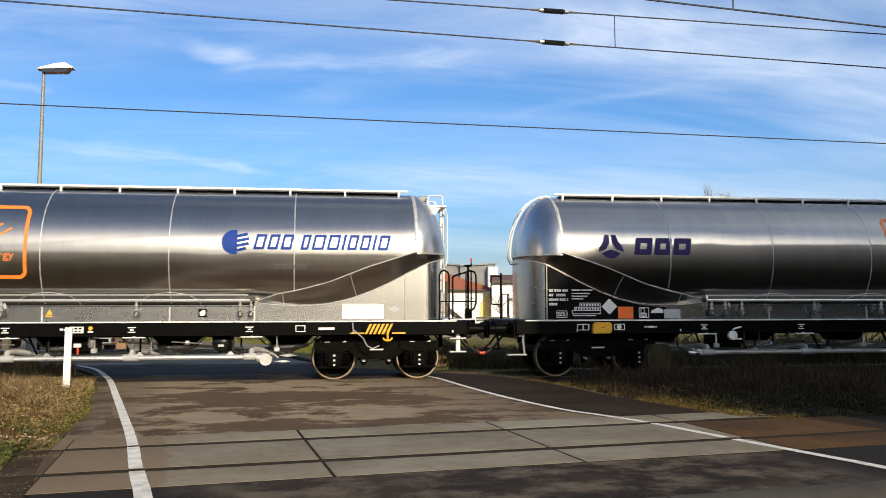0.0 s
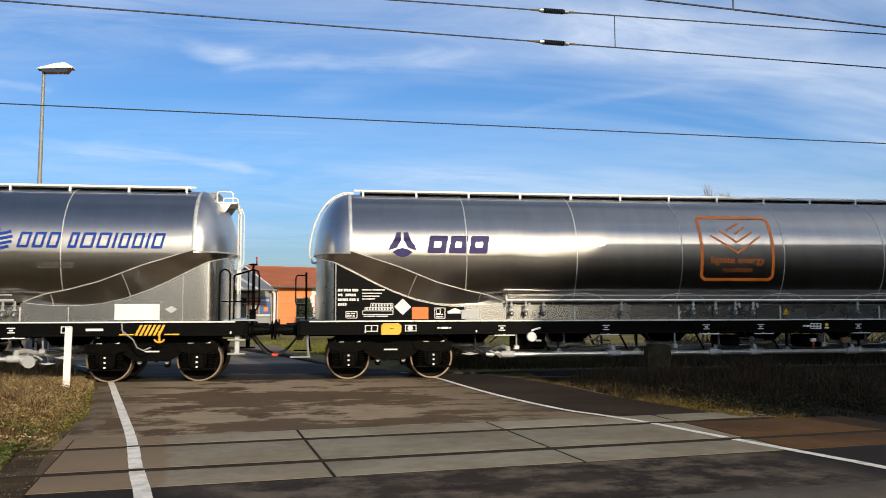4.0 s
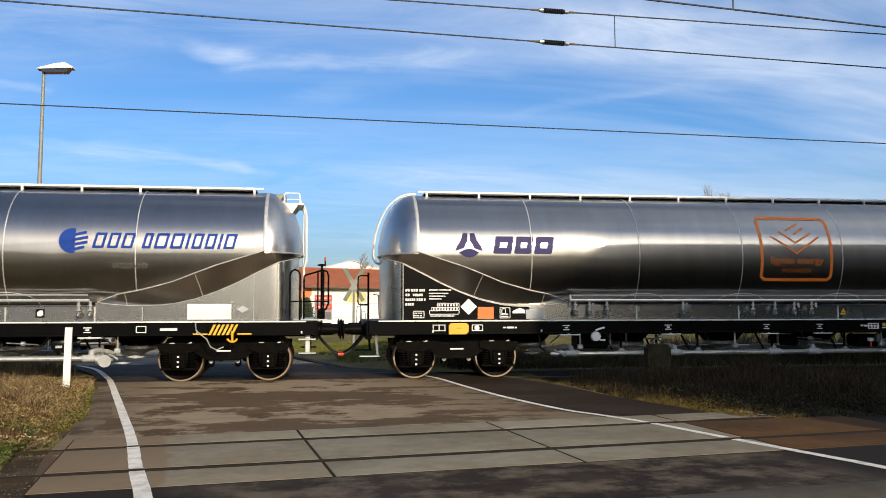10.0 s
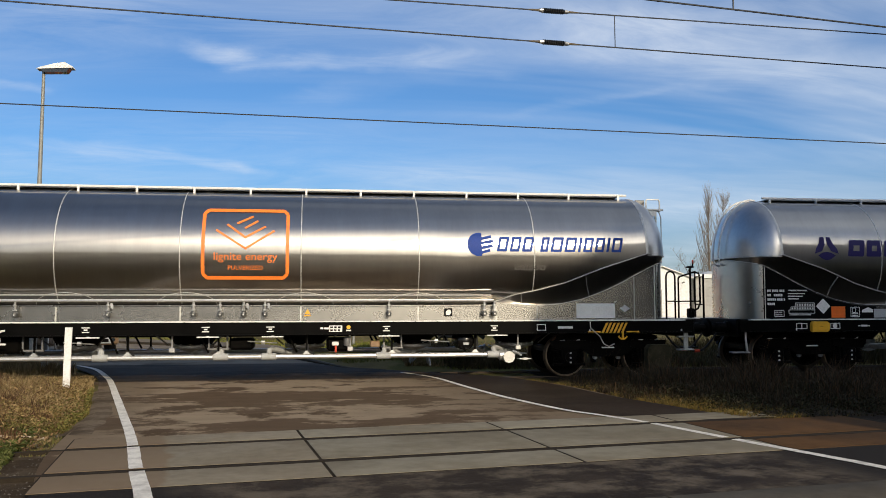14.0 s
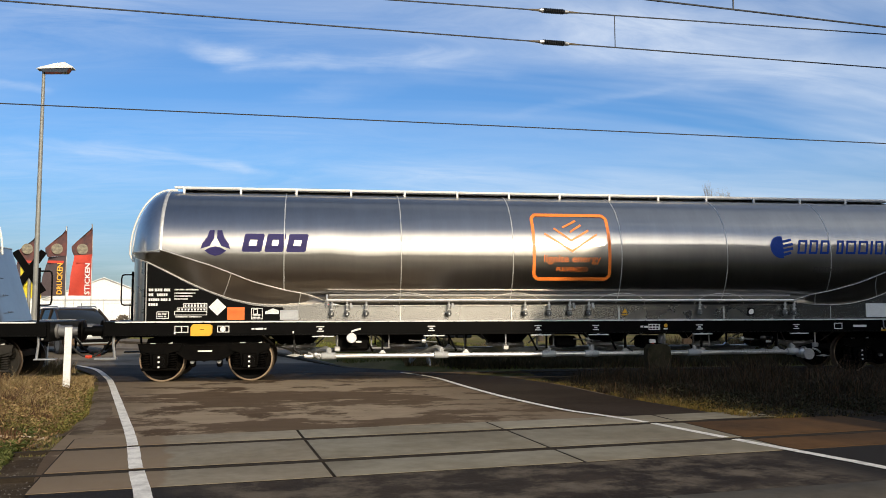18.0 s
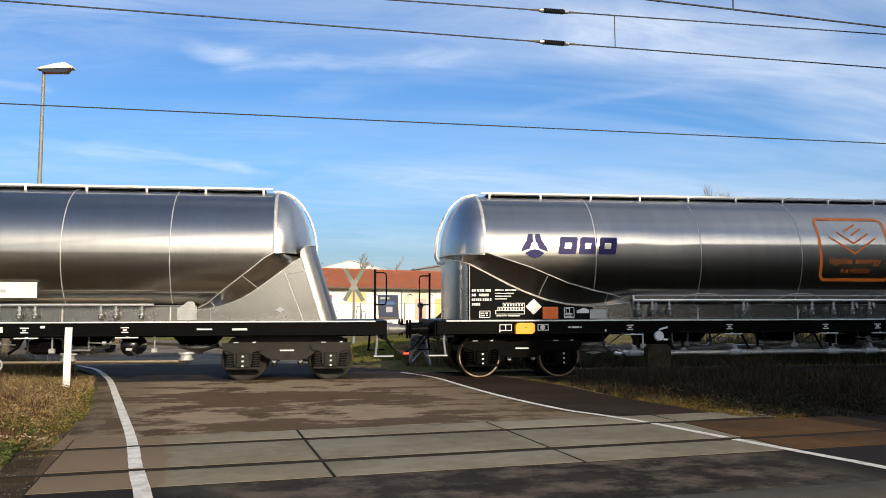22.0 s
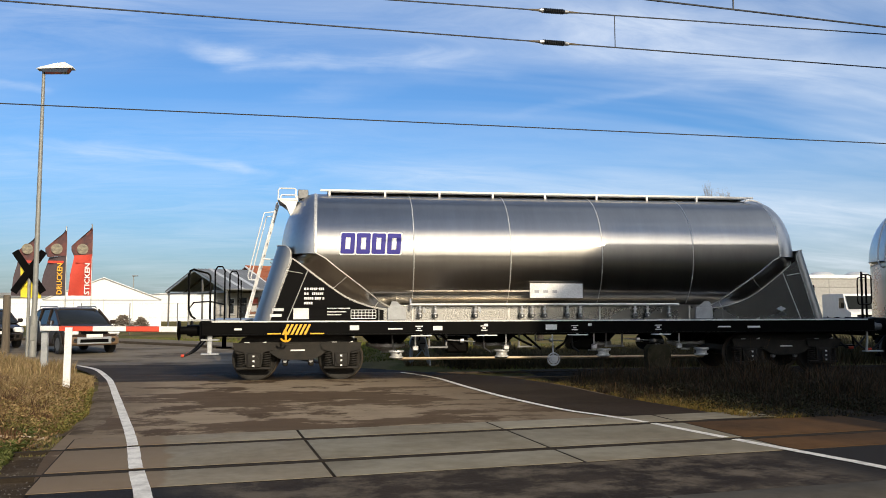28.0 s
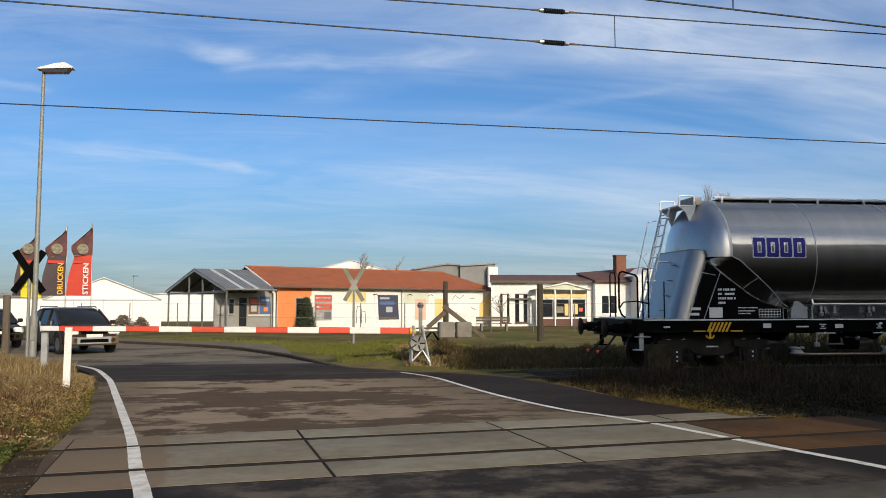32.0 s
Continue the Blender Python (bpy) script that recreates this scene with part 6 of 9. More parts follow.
    for u0, u1 in ((0.04, 0.28), (-0.80, -0.66), (-0.67, -0.53), (13.68, 13.88)):
        b = Build()
        for z in (1.03, 1.15):
            b.box(u0 - c, u1 - c, -1.388, -1.384, z, z + 0.016)
        for u in (u0, u1 - 0.016):
            b.box(u - c, u + 0.016 - c, -1.388, -1.384, 1.03, 1.166)
        part("frame_mark", b, M_WHITE, w)
    part("frame_mark", Build().lathe([(0.04, -1.388), (0.055, -1.388), (0.055, -1.384), (0.04, -1.384)], (0.15 - c, 0, 1.098), "y", 14), M_WHITE, w)
    # white sheet pocket and small grey diamond on the far skirt
    b = Build().box(14.64 - c, 15.52 - c, -Y_PLATE - 0.012, -Y_PLATE - 0.004, 1.29, 1.61)
    part("notice_sheet", b, M_WHITE, w, "blank white notice sheet")
    b = Build()
    decal(b, [(15.75 - c, 1.58), (15.63 - c, 1.50), (15.75 - c, 1.42), (15.87 - c, 1.50)], 0.008, False)
    part("grey_diamond", b, M_GREY_PLATE, w)
    b = Build().box(11.7 - c, 11.87 - c, -Y_PLATE - 0.012, -Y_PLATE - 0.004, 1.34, 1.51, 0.003)
    label = part("label_plate", b, M_PANEL, w, "small black plate with a pale mark")
    part("mark", Build().prism([(11.735 - c, 1.37), (11.81 - c, 1.365), (11.845 - c, 1.40), (11.84 - c, 1.48), (11.78 - c, 1.485), (11.73 - c, 1.44)], -Y_PLATE - 0.015, -Y_PLATE - 0.012), M_WHITE, label)
    b = Build().prism([(8.74 - c, 1.40), (8.86 - c, 1.40), (8.80 - c, 1.50)], -Y_PLATE - 0.012, -Y_PLATE - 0.004)
    b.box(8.73 - c, 8.87 - c, -Y_PLATE - 0.012, -Y_PLATE - 0.004, 1.35, 1.38)
    part("warning_triangle", b, M_YELLOW, w)
    return w


def short_wagon():
    c = 4.25
    seams = [-5.23, -3.16, -1.06, 0.99, 3.09, 5.18]
    w = build_wagon("silo_wagon_short", "short aluminium silo wagon with slanted end skirts", seams, 3.60, -5.74, 5.72, 0.60, -8.05, 8.02, -1,
                    [-3.65, -1.2, 1.2, 3.5], [-3.02, -2.69, -1.82, -0.80, -0.57, -0.29, 0.22, 0.51, 1.76, 2.05, 2.55], (-3.22, 2.78))
    for u in (-5.57, 5.45):
        build_bogie(w, u, M_BOGIE_GREY, True)
    under_gear(w, None, [-3.0, -1.6, 0.4, 2.3], [(-2.2, 0.5, 0.55, 0.9), (0.6, 0.5, 0.6, 0.9), (2.3, 0.4, 0.6, 0.9)])
    hook_mark(w, -1.36 - c, -1)
    b = Build()
    b.tube([(-0.15 + 0.13 * math.cos(t), -1.45, 0.42 + 0.13 * math.sin(t)) for t in np.linspace(0, 2 * math.pi, 21)], 0.016, 6)
    b.lathe([(0.001, -1.475), (0.05, -1.475), (0.06, -1.46), (0.10, -1.455), (0.10, -1.445), (0.001, -1.445)], (-0.15, 0, 0.42), "y", 16)
    for t in (0.5, 2.6, 4.7):
        b.tube([(-0.15, -1.45, 0.42), (-0.15 + 0.13 * math.cos(t), -1.45, 0.42 + 0.13 * math.sin(t))], 0.012, 5)
    b.tube([(-0.15, -1.44, 0.42), (-0.15, -1.36, 0.95)], 0.015, 6)
    part("hand_wheel", b, M_CAST_PALE, w, "grey hand wheel below the frame")
    # four heavy indigo frames with a thin pale edge
    for u0 in (-0.46, -0.135, 0.185, 0.51):
        for grow, mt, off in ((0.022, M_WHITE, 0.006), (0.0, M_INDIGO, 0.010)):
            b = Build()
            slanted_frame(b, u0 - grow - c, u0 + 0.29 + grow - c, 2.655 - grow, 3.095 + grow, 0.095 + 2 * grow, 0.06, off)
            part("lettering_block", b, mt, w)
    pts = [(u, float(np.interp((abs(u) - 3.60) / (5.74 - 3.60), LOW_F2, LOW_Z2)) - 0.03) for u in np.linspace(-5.70, -3.78, 18)]
    b = Build()
    low = [(-3.78 + (u + 3.78) * 2.36 / 1.92, -Y_PLATE - 0.004, 1.262) for u, z in pts]
    b.loft([low, [(u, -Y_PLATE - 0.004, z) for u, z in pts]], False)
    panel = part("number_panel", b, M_PANEL, w, "black panel with white data lettering")
    b = Build()
    text_bars(b, -1.20 - c, 1.90, [(0.0, 0.05, (0.1, 0.16, 0.12)), (0.10, 0.05, (0.1, -0.02, 0.24)), (0.20, 0.05, (0.2, 0.14, 0.05)), (0.30, 0.05, (0.18,))])
    text_bars(b, -0.72 - c, 1.50, [(0.0, 0.028, (0.2, 0.26)), (0.07, 0.025, (0.40,)), (0.13, 0.025, (0.3,))])
    for u0, u1, z0, z1 in ((-1.86, -1.62, 1.46, 1.52), (-1.90, -1.66, 1.34, 1.40)):
        decal(b, [(u0 - c, z0), (u1 - c, z0), (u1 - c, z1), (u0 - c, z1)], 0.012, False)
    decal(b, [(-1.42 - c, 1.29), (-1.10 - c, 1.29), (-1.10 - c, 1.52), (-1.42 - c, 1.52)], 0.012, False)
    for k in range(4):
        stroke(b, (-0.22 - c, 1.48 - 0.06 * k), (0.30 - c, 1.48 - 0.06 * k), 0.012, False, 0.012, 1)
    for k in range(8):
        stroke(b, (-0.22 - c + 0.075 * k, 1.30), (-0.22 - c + 0.075 * k, 1.48), 0.012, False, 0.012, 1)
    tagged(part("data_lettering", b, M_WHITE, panel, "white data lettering"), kind="stuff")
    for u, sg in ((-3.50, -1), (3.42, 1)):
        b = Build().box(u - 0.20, u + 0.20, -Y_PLATE - 0.045, -Y_PLATE - 0.01, 1.265, 1.53, 0.01)
        b.prism([(u - 0.16, 1.53), (u + 0.16, 1.53), (u + 0.10 + sg * 0.06, 1.62), (u + 0.05 + sg * 0.06, 1.66), (u + sg * 0.06 - 0.05, 1.66), (u - 0.09 + sg * 0.04, 1.61)], -Y_PLATE - 0.04, -Y_PLATE - 0.02)
        part("gusset_plate", b, M_CAST_PALE, w, "pale grey gusset plate with a lifting lug")
    part("outlet_pipe", Build().tube([(-3.45, -1.02, 0.44), (3.45, -1.02, 0.43)], 0.036, 8), M_BRASS, w, "dull bronze pipe below the hoppers")
    for u in (-3.5, -1.2, 1.1, 3.4):
        b = Build().lathe([(0.16, 0.62), (0.17, 0.585), (0.12, 0.56), (0.12, 0.50), (0.15, 0.49), (0.15, 0.46), (0.05, 0.44)], (u, -1.05, 0), "z", 14)
        part("outlet_valve", b, M_FLANGE, w, "pale outlet valve")
    for p, q in (((-1.05, 0.96), (-0.55, 0.70)), ((-0.75, 0.96), (-0.35, 0.62)), ((0.28, 0.96), (-0.02, 0.62)), ((0.62, 0.92), (0.30, 0.72)), ((-2.55, 0.95), (-2.15, 0.60)), ((2.1, 0.95), (2.55, 0.62))):
        part("brake_linkage", Build().tube([(p[0], -1.15, p[1]), ((p[0] + q[0]) / 2 + 0.05, -1.16, (p[1] + q[1]) / 2 - 0.04), (q[0], -1.15, q[1])], 0.026, 6), M_IRON, w)
    b = Build().loft([[(3.62 - c, y, 1.735), (4.80 - c, y, 1.73), (4.80 - c, y, 2.045), (3.62 - c, y, 2.05)] for y in (-1.345, -1.335)], True, True)
    sheet = part("notice_sheet", b, M_WHITE, w, "white notice sheet with faint print")
    b = Build()
    for k in range(3):
        b.box(3.72 + 0.2 * k - c, 3.82 + 0.2 * k - c, -1.350, -1.346, 1.84, 1.90)
    part("print", b, M_GREY_PLATE, sheet)
    b = Build()
    decal(b, [(9.55 - c, 1.55), (9.43 - c, 1.49), (9.55 - c, 1.43), (9.67 - c, 1.49)], 0.008, False)
    part("grey_diamond", b, M_GREY_PLATE, w)
    for u0, u1, z0, z1 in ((-0.25, -0.06, 1.06, 1.16), (0.55, 0.85, 1.07, 1.10), (3.95, 4.2, 1.05, 1.16), (1.5, 1.7, 1.05, 1.14), (2.6, 2.68, 1.13, 1.18), (4.9, 4.98, 1.13, 1.18), (7.9, 8.2, 1.08, 1.11), (8.6, 8.9, 1.07, 1.11), (-2.6, -2.45, 1.07, 1.11)):
        part("frame_mark", Build().box(u0 - c, u1 - c, -1.388, -1.384, z0, z1), M_WHITE, w)
    return w


WAGON = long_wagon()
WAGONS = [WAGON] + [copy_thing(WAGON, Matrix()) for k in range(3)]
LAST_WAGON = short_wagon()
# how far the train has come along the track at each time, and each wagon's place on it
RUN = [(0.0, -9.40), (0.5, -7.45), (1.0, -5.49), (1.5, -3.50), (2.0, -1.48), (2.5, 0.55), (3.0, 2.56), (3.5, 4.56), (4.5, 8.42), (5.5, 12.20), (6.0, 14.13), (6.5, 16.08), (7.0, 18.05),
       (7.5, 19.99), (8.0, 21.88), (8.5, 23.68), (9.0, 25.38), (9.5, 26.96), (10.0, 28.44), (10.5, 29.78), (11.0, 30.99), (11.5, 32.09), (12.0, 33.11), (12.5, 34.07),
       (13.0, 34.99), (13.5, 35.87), (14.0, 36.72), (14.5, 37.57), (15.5, 39.37), (16.5, 41.16), (17.0, 42.00), (17.5, 42.835), (18.0, 43.67), (18.5, 44.504), (19.0, 45.34),
       (19.5, 46.173), (20.0, 47.005), (20.5, 47.84), (21.0, 48.675), (21.5, 49.52), (22.0, 50.38), (22.5, 51.235), (23.0, 52.10), (23.5, 53.0), (24.0, 53.91), (24.5, 54.81),
       (25.0, 55.73), (25.5, 56.67), (26.5, 58.60), (27.5, 60.60), (28.0, 61.62), (28.5, 62.67), (29.0, 63.75), (29.5, 64.87), (30.0, 66.01), (30.5, 67.18), (31.0, 68.38), (31.5, 69.60), (32.0, 70.844)]
PLACES = [23.283, 2.783, -17.717, -38.217]


def run_at(t):
    """The run between its rows, by a cubic through four of them."""
    ts, ss = [r[0] for r in RUN], [r[1] for r in RUN]
    slopes = np.gradient(ss, ts)
    i = min(max(int(np.searchsorted(ts, t)) - 1, 0), len(ts) - 2)
    h = ts[i + 1] - ts[i]
    k = (t - ts[i]) / h
    return ((2 * k ** 3 - 3 * k ** 2 + 1) * ss[i] + (k ** 3 - 2 * k ** 2 + k) * h * slopes[i] + (3 * k ** 2 - 2 * k ** 3) * ss[i + 1] + (k ** 3 - k ** 2) * h * slopes[i + 1])


def flag_sway(t, phase):
    """The turn of a piece of flag cloth about its pole, in degrees."""
    return 24 + 13 * math.sin(1.9 * t + phase) + 9 * math.sin(4.3 * t + 2.1 * phase)


def motions():
    for k, cloth in enumerate(CLOTHS):
        walk(cloth, [(0.25 * i, pose(0, 0, 0, 0, 0, flag_sway(0.25 * i, 0.9 * k))) for i in range(129)])
    for w, place in list(zip(WAGONS, PLACES)) + [(LAST_WAGON, -56.49)]:
        walk(w, [(t, pose(s + place, TRACK_Y, 0)) for t, s in RUN])
        times = [i * 0.1 for i in range(141)] + [14 + i * 0.2 for i in range(1, 91)]
        for o in w.children_recursive:
            if o.name.startswith("wheelset"):
                ax = o.location.x
                walk(o, [(t, pose(ax, 0, 0.46, 0, math.degrees(run_at(t) / 0.46), 0)) for t in times])


# ---------- behind the camera: an unseen tall house, fitted so its shade falls on the tracks ---
def shade_house():
    h = thing("apartment_house", "tall unseen house with a steep roof that shades the tracks", "house", loc=(12.65, -10.0, 0), rz=16.0)
    part("wall", Build().box(0, 30, -7, 0, -0.05, 13.0), M_HOUSE_SHADED, h)
    part("roof", Build().prism([(-0.15, 12.95), (30.15, 12.95), (30.15, 15.5), (2.45, 15.5)], 0.15, -7.15), M_ROOF_BROWN, h)


shade_house()


def mirror_belt():
    """An unseen dark belt, added so the tanks mirror it: a long mass with an uneven top that closes the place."""
    rows = []
    for k in range(150):
        f = k / 149
        if f < 0.25:
            p, o = Vector((-78, 50 - 96 * f / 0.25, 0)), Vector((-1, 0, 0))
        elif f < 0.75:
            p, o = Vector((-78 + 176 * (f - 0.25) / 0.5, -46, 0)), Vector((0, -1, 0))
        else:
            p, o = Vector((98, -46 + 96 * (f - 0.75) / 0.25, 0)), Vector((1, 0, 0))
        h = 5.6 + 1.6 * noise.noise(Vector((f * 19, 0, 1.0))) + 0.8 * noise.noise(Vector((f * 110, 0, 5.0)))
        p = p + o * (3.0 * noise.noise(Vector((f * 13, 4.0, 0))))
        rows.append([p + o * a + Vector((0, 0, z)) for a, z in ((0.0, -0.05), (-0.3, h * 0.6), (1.2, h), (4.0, h * 0.9), (7.0, -0.05))])
    structure("backdrop", Build().loft(rows, True, True), M_MIRROR_BELT, "unseen dark belt added for the tanks to mirror")


# dark tone of the unseen belt, added for the tanks' reflections
M_MIRROR_BELT = material("dark_mirror_belt", (0.020, 0.022, 0.012), rough=0.95, second=(0.035, 0.028, 0.016), scale=0.5, amount=0.7, bump=0.8, bump_scale=3, spec=0.05)
mirror_belt()


# ---------- overhead line ----------
def wire(name, label, pts, r, n=14, sag=0.0):
    p0, p1 = Vector(pts[0]), Vector(pts[1])
    line = [p0.lerp(p1, k / n) - Vector((0, 0, sag * 4 * (k / n) * (1 - k / n))) for k in range(n + 1)]
    return tagged(part(name, Build().tube(line, r, 6), M_CABLE), label, "overhead wire", "overhead wires")


def along_wire(p0, p1, t):
    return Vector(p0).lerp(Vector(p1), t)


CONTACT = ((-15.0, 9.12, 5.10), (26.0, 14.97, 5.84))
CATENARY = ((-15.0, 9.17, 5.28), (26.0, 14.93, 6.69))


contact = wire("contact_wire", "dark contact wire over the near track", CONTACT, 0.010)
messenger = wire("messenger_wire", "dark carrying wire over the near track", CATENARY, 0.010)
feeder = wire("feeder_wire", "dark wire above the road's near side", ((0.0, 8.74, 5.20), (30.0, 13.03, 5.20)), 0.011)
wire("contact_wire_far", "dark contact wire over the far track", ((-40.0, 19.0, 6.42), (60.0, 19.0, 4.95)), 0.013)


def insulator(p0, p1, x):
    t = (x - p0[0]) / (p1[0] - p0[0])
    c = along_wire(p0, p1, t)
    ins = thing("line_insulator", "dark ribbed section insulator with pale end caps", "insulator", "insulators", loc=c)
    d = (Vector(p1) - Vector(p0)).normalized()
    b = Build()
    for k in range(12):
        a, c2 = -0.17 + 0.34 * k / 12, -0.17 + 0.34 * (k + 0.6) / 12
        b.cyl(d * a, d * c2, 0.042, 0.030, 12)
    part("ribbed_body", b, M_RUBBER, ins)
    for s in (-1, 1):
        part("end_cap", Build().cyl(d * s * 0.17, d * s * 0.23, 0.034, 0.026, 10), M_GALV, ins)
        part("clamp", Build().cyl(d * s * 0.23, d * s * 0.40, 0.020, 0.012, 8), M_WOOD, ins)


insulator(*CONTACT, 3.39)
insulator(*CATENARY, 3.39)
t0 = (4.38 + 15) / 41.0
p, q = along_wire(*CONTACT, t0), along_wire(*CATENARY, t0)
tagged(part("dropper", Build().tube([p, q], 0.007, 6), M_CABLE), "thin dropper between the two wires", "overhead wire")
p = along_wire((0.0, 8.74, 5.20), (30.0, 13.03, 5.20), 0.167)
tagged(part("feeder_hanger", Build().tube([p, p + Vector((0, 0, 0.4))], 0.010, 6), M_CABLE), "short hanger above the feeder wire", "overhead wire")


# ---------- beside the road ----------
def street_lamp(x, y):
    s = thing("street_lamp", "tall galvanised street lamp with a flat cream head", "street lamp", loc=(x, y, -0.04))
    b = Build()
    b.tube([(0, 0, 0), (0.02, 0, 1.3)], 0.115, 12)
    b.loft([[(0.02 + 0.06 * t + r * math.cos(a), r * math.sin(a), 1.3 + 7.8 * t) for a in [2 * math.pi * i / 12 for i in range(12)]] for t, r in ((0, 0.085), (0.5, 0.07), (1, 0.048))], True, True)
    part("pole", b, M_POLE, s)
    part("access_door", Build().box(-0.05, 0.09, -0.125, -0.105, 0.55, 1.0, 0.01), M_POLE, s)
    prof = [(-0.10, 9.09), (0.0, 9.14), (0.45, 9.28), (0.75, 9.33), (0.98, 9.20), (0.99, 9.16), (0.85, 9.15), (0.0, 9.09)]
    head = part("lamp_head", Build().prism(prof, -0.17, 0.17), M_WHITE, s, "cream lamp housing")
    part("lamp_glass", Build().prism([(0.02, 9.08), (0.88, 9.145), (0.80, 9.02), (0.1, 8.99)], -0.15, 0.15), M_GLASS_DARK, head, "dark lamp glass")


street_lamp(-8.80, 27.7)


def far_lamp(x, y, h):
    s = thing("park_lamp", "thin grey lamp behind the tent", "street lamp", loc=(x, y, -0.05))
    part("pole", Build().cyl((0, 0, 0), (0, 0, h), 0.06, 0.04, 8), M_POLE, s)
    part("lamp_head", Build().prism([(-0.12, h - 0.02), (0.42, h + 0.04), (0.45, h + 0.12), (-0.1, h + 0.12)], -0.12, 0.12), M_STEEL_DARK, s)


far_lamp(-19.5, 92.5, 4.75)


def marker_post(x, y):
    s = thing("marker_post", "leaning white wooden marker board post in dry grass", "post", loc=(x, y, -0.05))
    b = Build().loft([[(-0.062 + 0.018 * t, -0.02, 1.22 * t), (0.062 + 0.018 * t, -0.02, 1.22 * t), (0.062 + 0.018 * t, 0.02, 1.22 * t), (-0.062 + 0.018 * t, 0.02, 1.22 * t)] for t in (0, 0.5, 1)], True, True)
    part("board", b, M_WHITE, s)


marker_post(-4.66, 16.6)


M_WOOD_DARK = material("dark_weathered_wood", (0.060, 0.047, 0.034), rough=0.9, second=(0.035, 0.028, 0.020), scale=3, amount=0.7, stretch=(6, 6, 0.6), bump=0.3)


def wood_post(x, y, h, r, label="weathered brown wooden fence post", mat=M_WOOD_DARK):
    b = Build().loft([[(r * w * math.cos(a), r * w * math.sin(a), z) for a in [2 * math.pi * i / 9 for i in range(9)]] for z, w in ((0, 1.0), (h * 0.5, 0.96), (h - 0.03, 0.92), (h, 0.75))], True, True)
    ob = part("fence_post", b, mat, None)
    ob.location = (x, y, -0.05)
    tagged(ob, label, "post", "fence posts")


wood_post(-10.45, 30.2, 2.0, 0.13, mat=M_WOOD)
wood_post(5.78, 38.5, 2.75, 0.12)
wood_post(9.95, 37.2, 2.62, 0.15)


def barrier():
    s = thing("level_crossing_barrier", "closed red and white level crossing barrier with winch stand", "barrier", loc=(0, 21.9, 0))
    n = 12
    x0, x1 = 2.36, -6.78
    for k in range(n):
        a, c = x0 + (x1 - x0) * k / 11.55, x0 + (x1 - x0) * min(1.0, (k + 1) / 11.55)
        za, zc = 0.91 + 0.115 * k / 11.55, 0.91 + 0.115 * min(1.0, (k + 1) / 11.55)
        h, d = 0.085 - 0.002 * k, 0.05
        b = Build().loft([[(x, -d, z - h * 0.8), (x, -d * 0.6, z - h), (x, d * 0.6, z - h), (x, d, z - h * 0.8), (x, d, z + h * 0.8), (x, d * 0.6, z + h), (x, -d * 0.6, z + h), (x, -d, z + h * 0.8)] for x, z in ((a, za), (c + 0.004, zc))], True, True)
        part("arm_section", b, M_RED if k % 2 == 0 else M_WHITE, s, "red arm section" if k % 2 == 0 else "white arm section")
    part("arm_collar", Build().cyl((2.34, 0, 0.91), (2.50, 0, 0.91), 0.10, 0.09, 12), M_YELLOW, s)
    for px, qx, y in ((2.36, 2.44, -0.16), (2.86, 2.66, -0.16), (2.36, 2.44, 0.16), (2.86, 2.66, 0.16)):
        part("stand_leg", Build().tube([(px, y, 0.0), (qx, y * 0.5, 1.05)], 0.034, 8), M_GALV, s)
    part("stand_brace", Build().tube([(2.38, -0.18, 0.12), (2.66, -0.12, 0.42), (2.84, -0.18, 0.12)], 0.028, 6), M_GALV, s)
    b = Build().lathe([(0.10, -0.24), (0.20, -0.25), (0.215, -0.22), (0.215, -0.12), (0.10, -0.11)], (2.53, 0, 0.60), "y", 24)
    disc = part("winch_drum", b, M_STEEL_DARK, s, "grey spoked winch drum")
    for k in range(5):
        a = 2 * math.pi * k / 5
        part("spoke", Build().tube([(2.53 + 0.05 * math.cos(a), -0.265, 0.60 + 0.05 * math.sin(a)), (2.53 + 0.19 * math.cos(a), -0.265, 0.60 + 0.19 * math.sin(a))], 0.014, 5), M_IRON, disc)
    part("upright", Build().box(2.58, 2.67, -0.05, 0.05, 0.85, 1.55, 0.01), M_STEEL_DARK, s)
    part("upright_cap", Build().lathe([(0.001, 1.50), (0.07, 1.52), (0.09, 1.58), (0.05, 1.65), (0.001, 1.66)], (2.625, 0, 0), "z", 12), M_STEEL_DARK, s)
    part("counter_lever", Build().tube([(2.5, 0, 0.92), (4.1, 0, 0.90)], 0.045, 8), M_GALV, s)
    part("counter_lever", Build().tube([(2.7, 0.1, 0.62), (2.95, 0.1, 0.90), (3.12, 0.1, 0.66)], 0.03, 6), M_IRON, s)
    for a, c in ((3.10, 3.52), (3.56, 3.96)):
        part("counterweight", Build().box(a, c, -0.20, 0.20, 0.72, 1.14, 0.03), M_KERB, s, "brown-grey concrete counterweight")
    for a, c in (((2.80, 0.0, 1.00), (3.26, 0.0, 1.40)), ((3.22, 0.0, 1.56), (4.30, 0.0, 0.72))):
        d = (Vector(c) - Vector(a)).normalized()
        o = Vector((-d.z, 0, d.x)) * 0.055
        v = [Vector(a) + o, Vector(a) - o, Vector(c) - o, Vector(c) + o]
        b = Build().loft([[p + Vector((0, y, 0)) for p in v] for y in (-0.16, -0.06)], True, True)
        part("timber_strut", b, M_WOOD, s)
    rest = thing("barrier_rest", "grey steel rest post for the barrier arm", "post", loc=(-6.72, 22.05, -0.04))
    part("upright", Build().box(-0.08, 0.08, -0.05, 0.05, 0, 1.02, 0.01), M_GALV, rest)
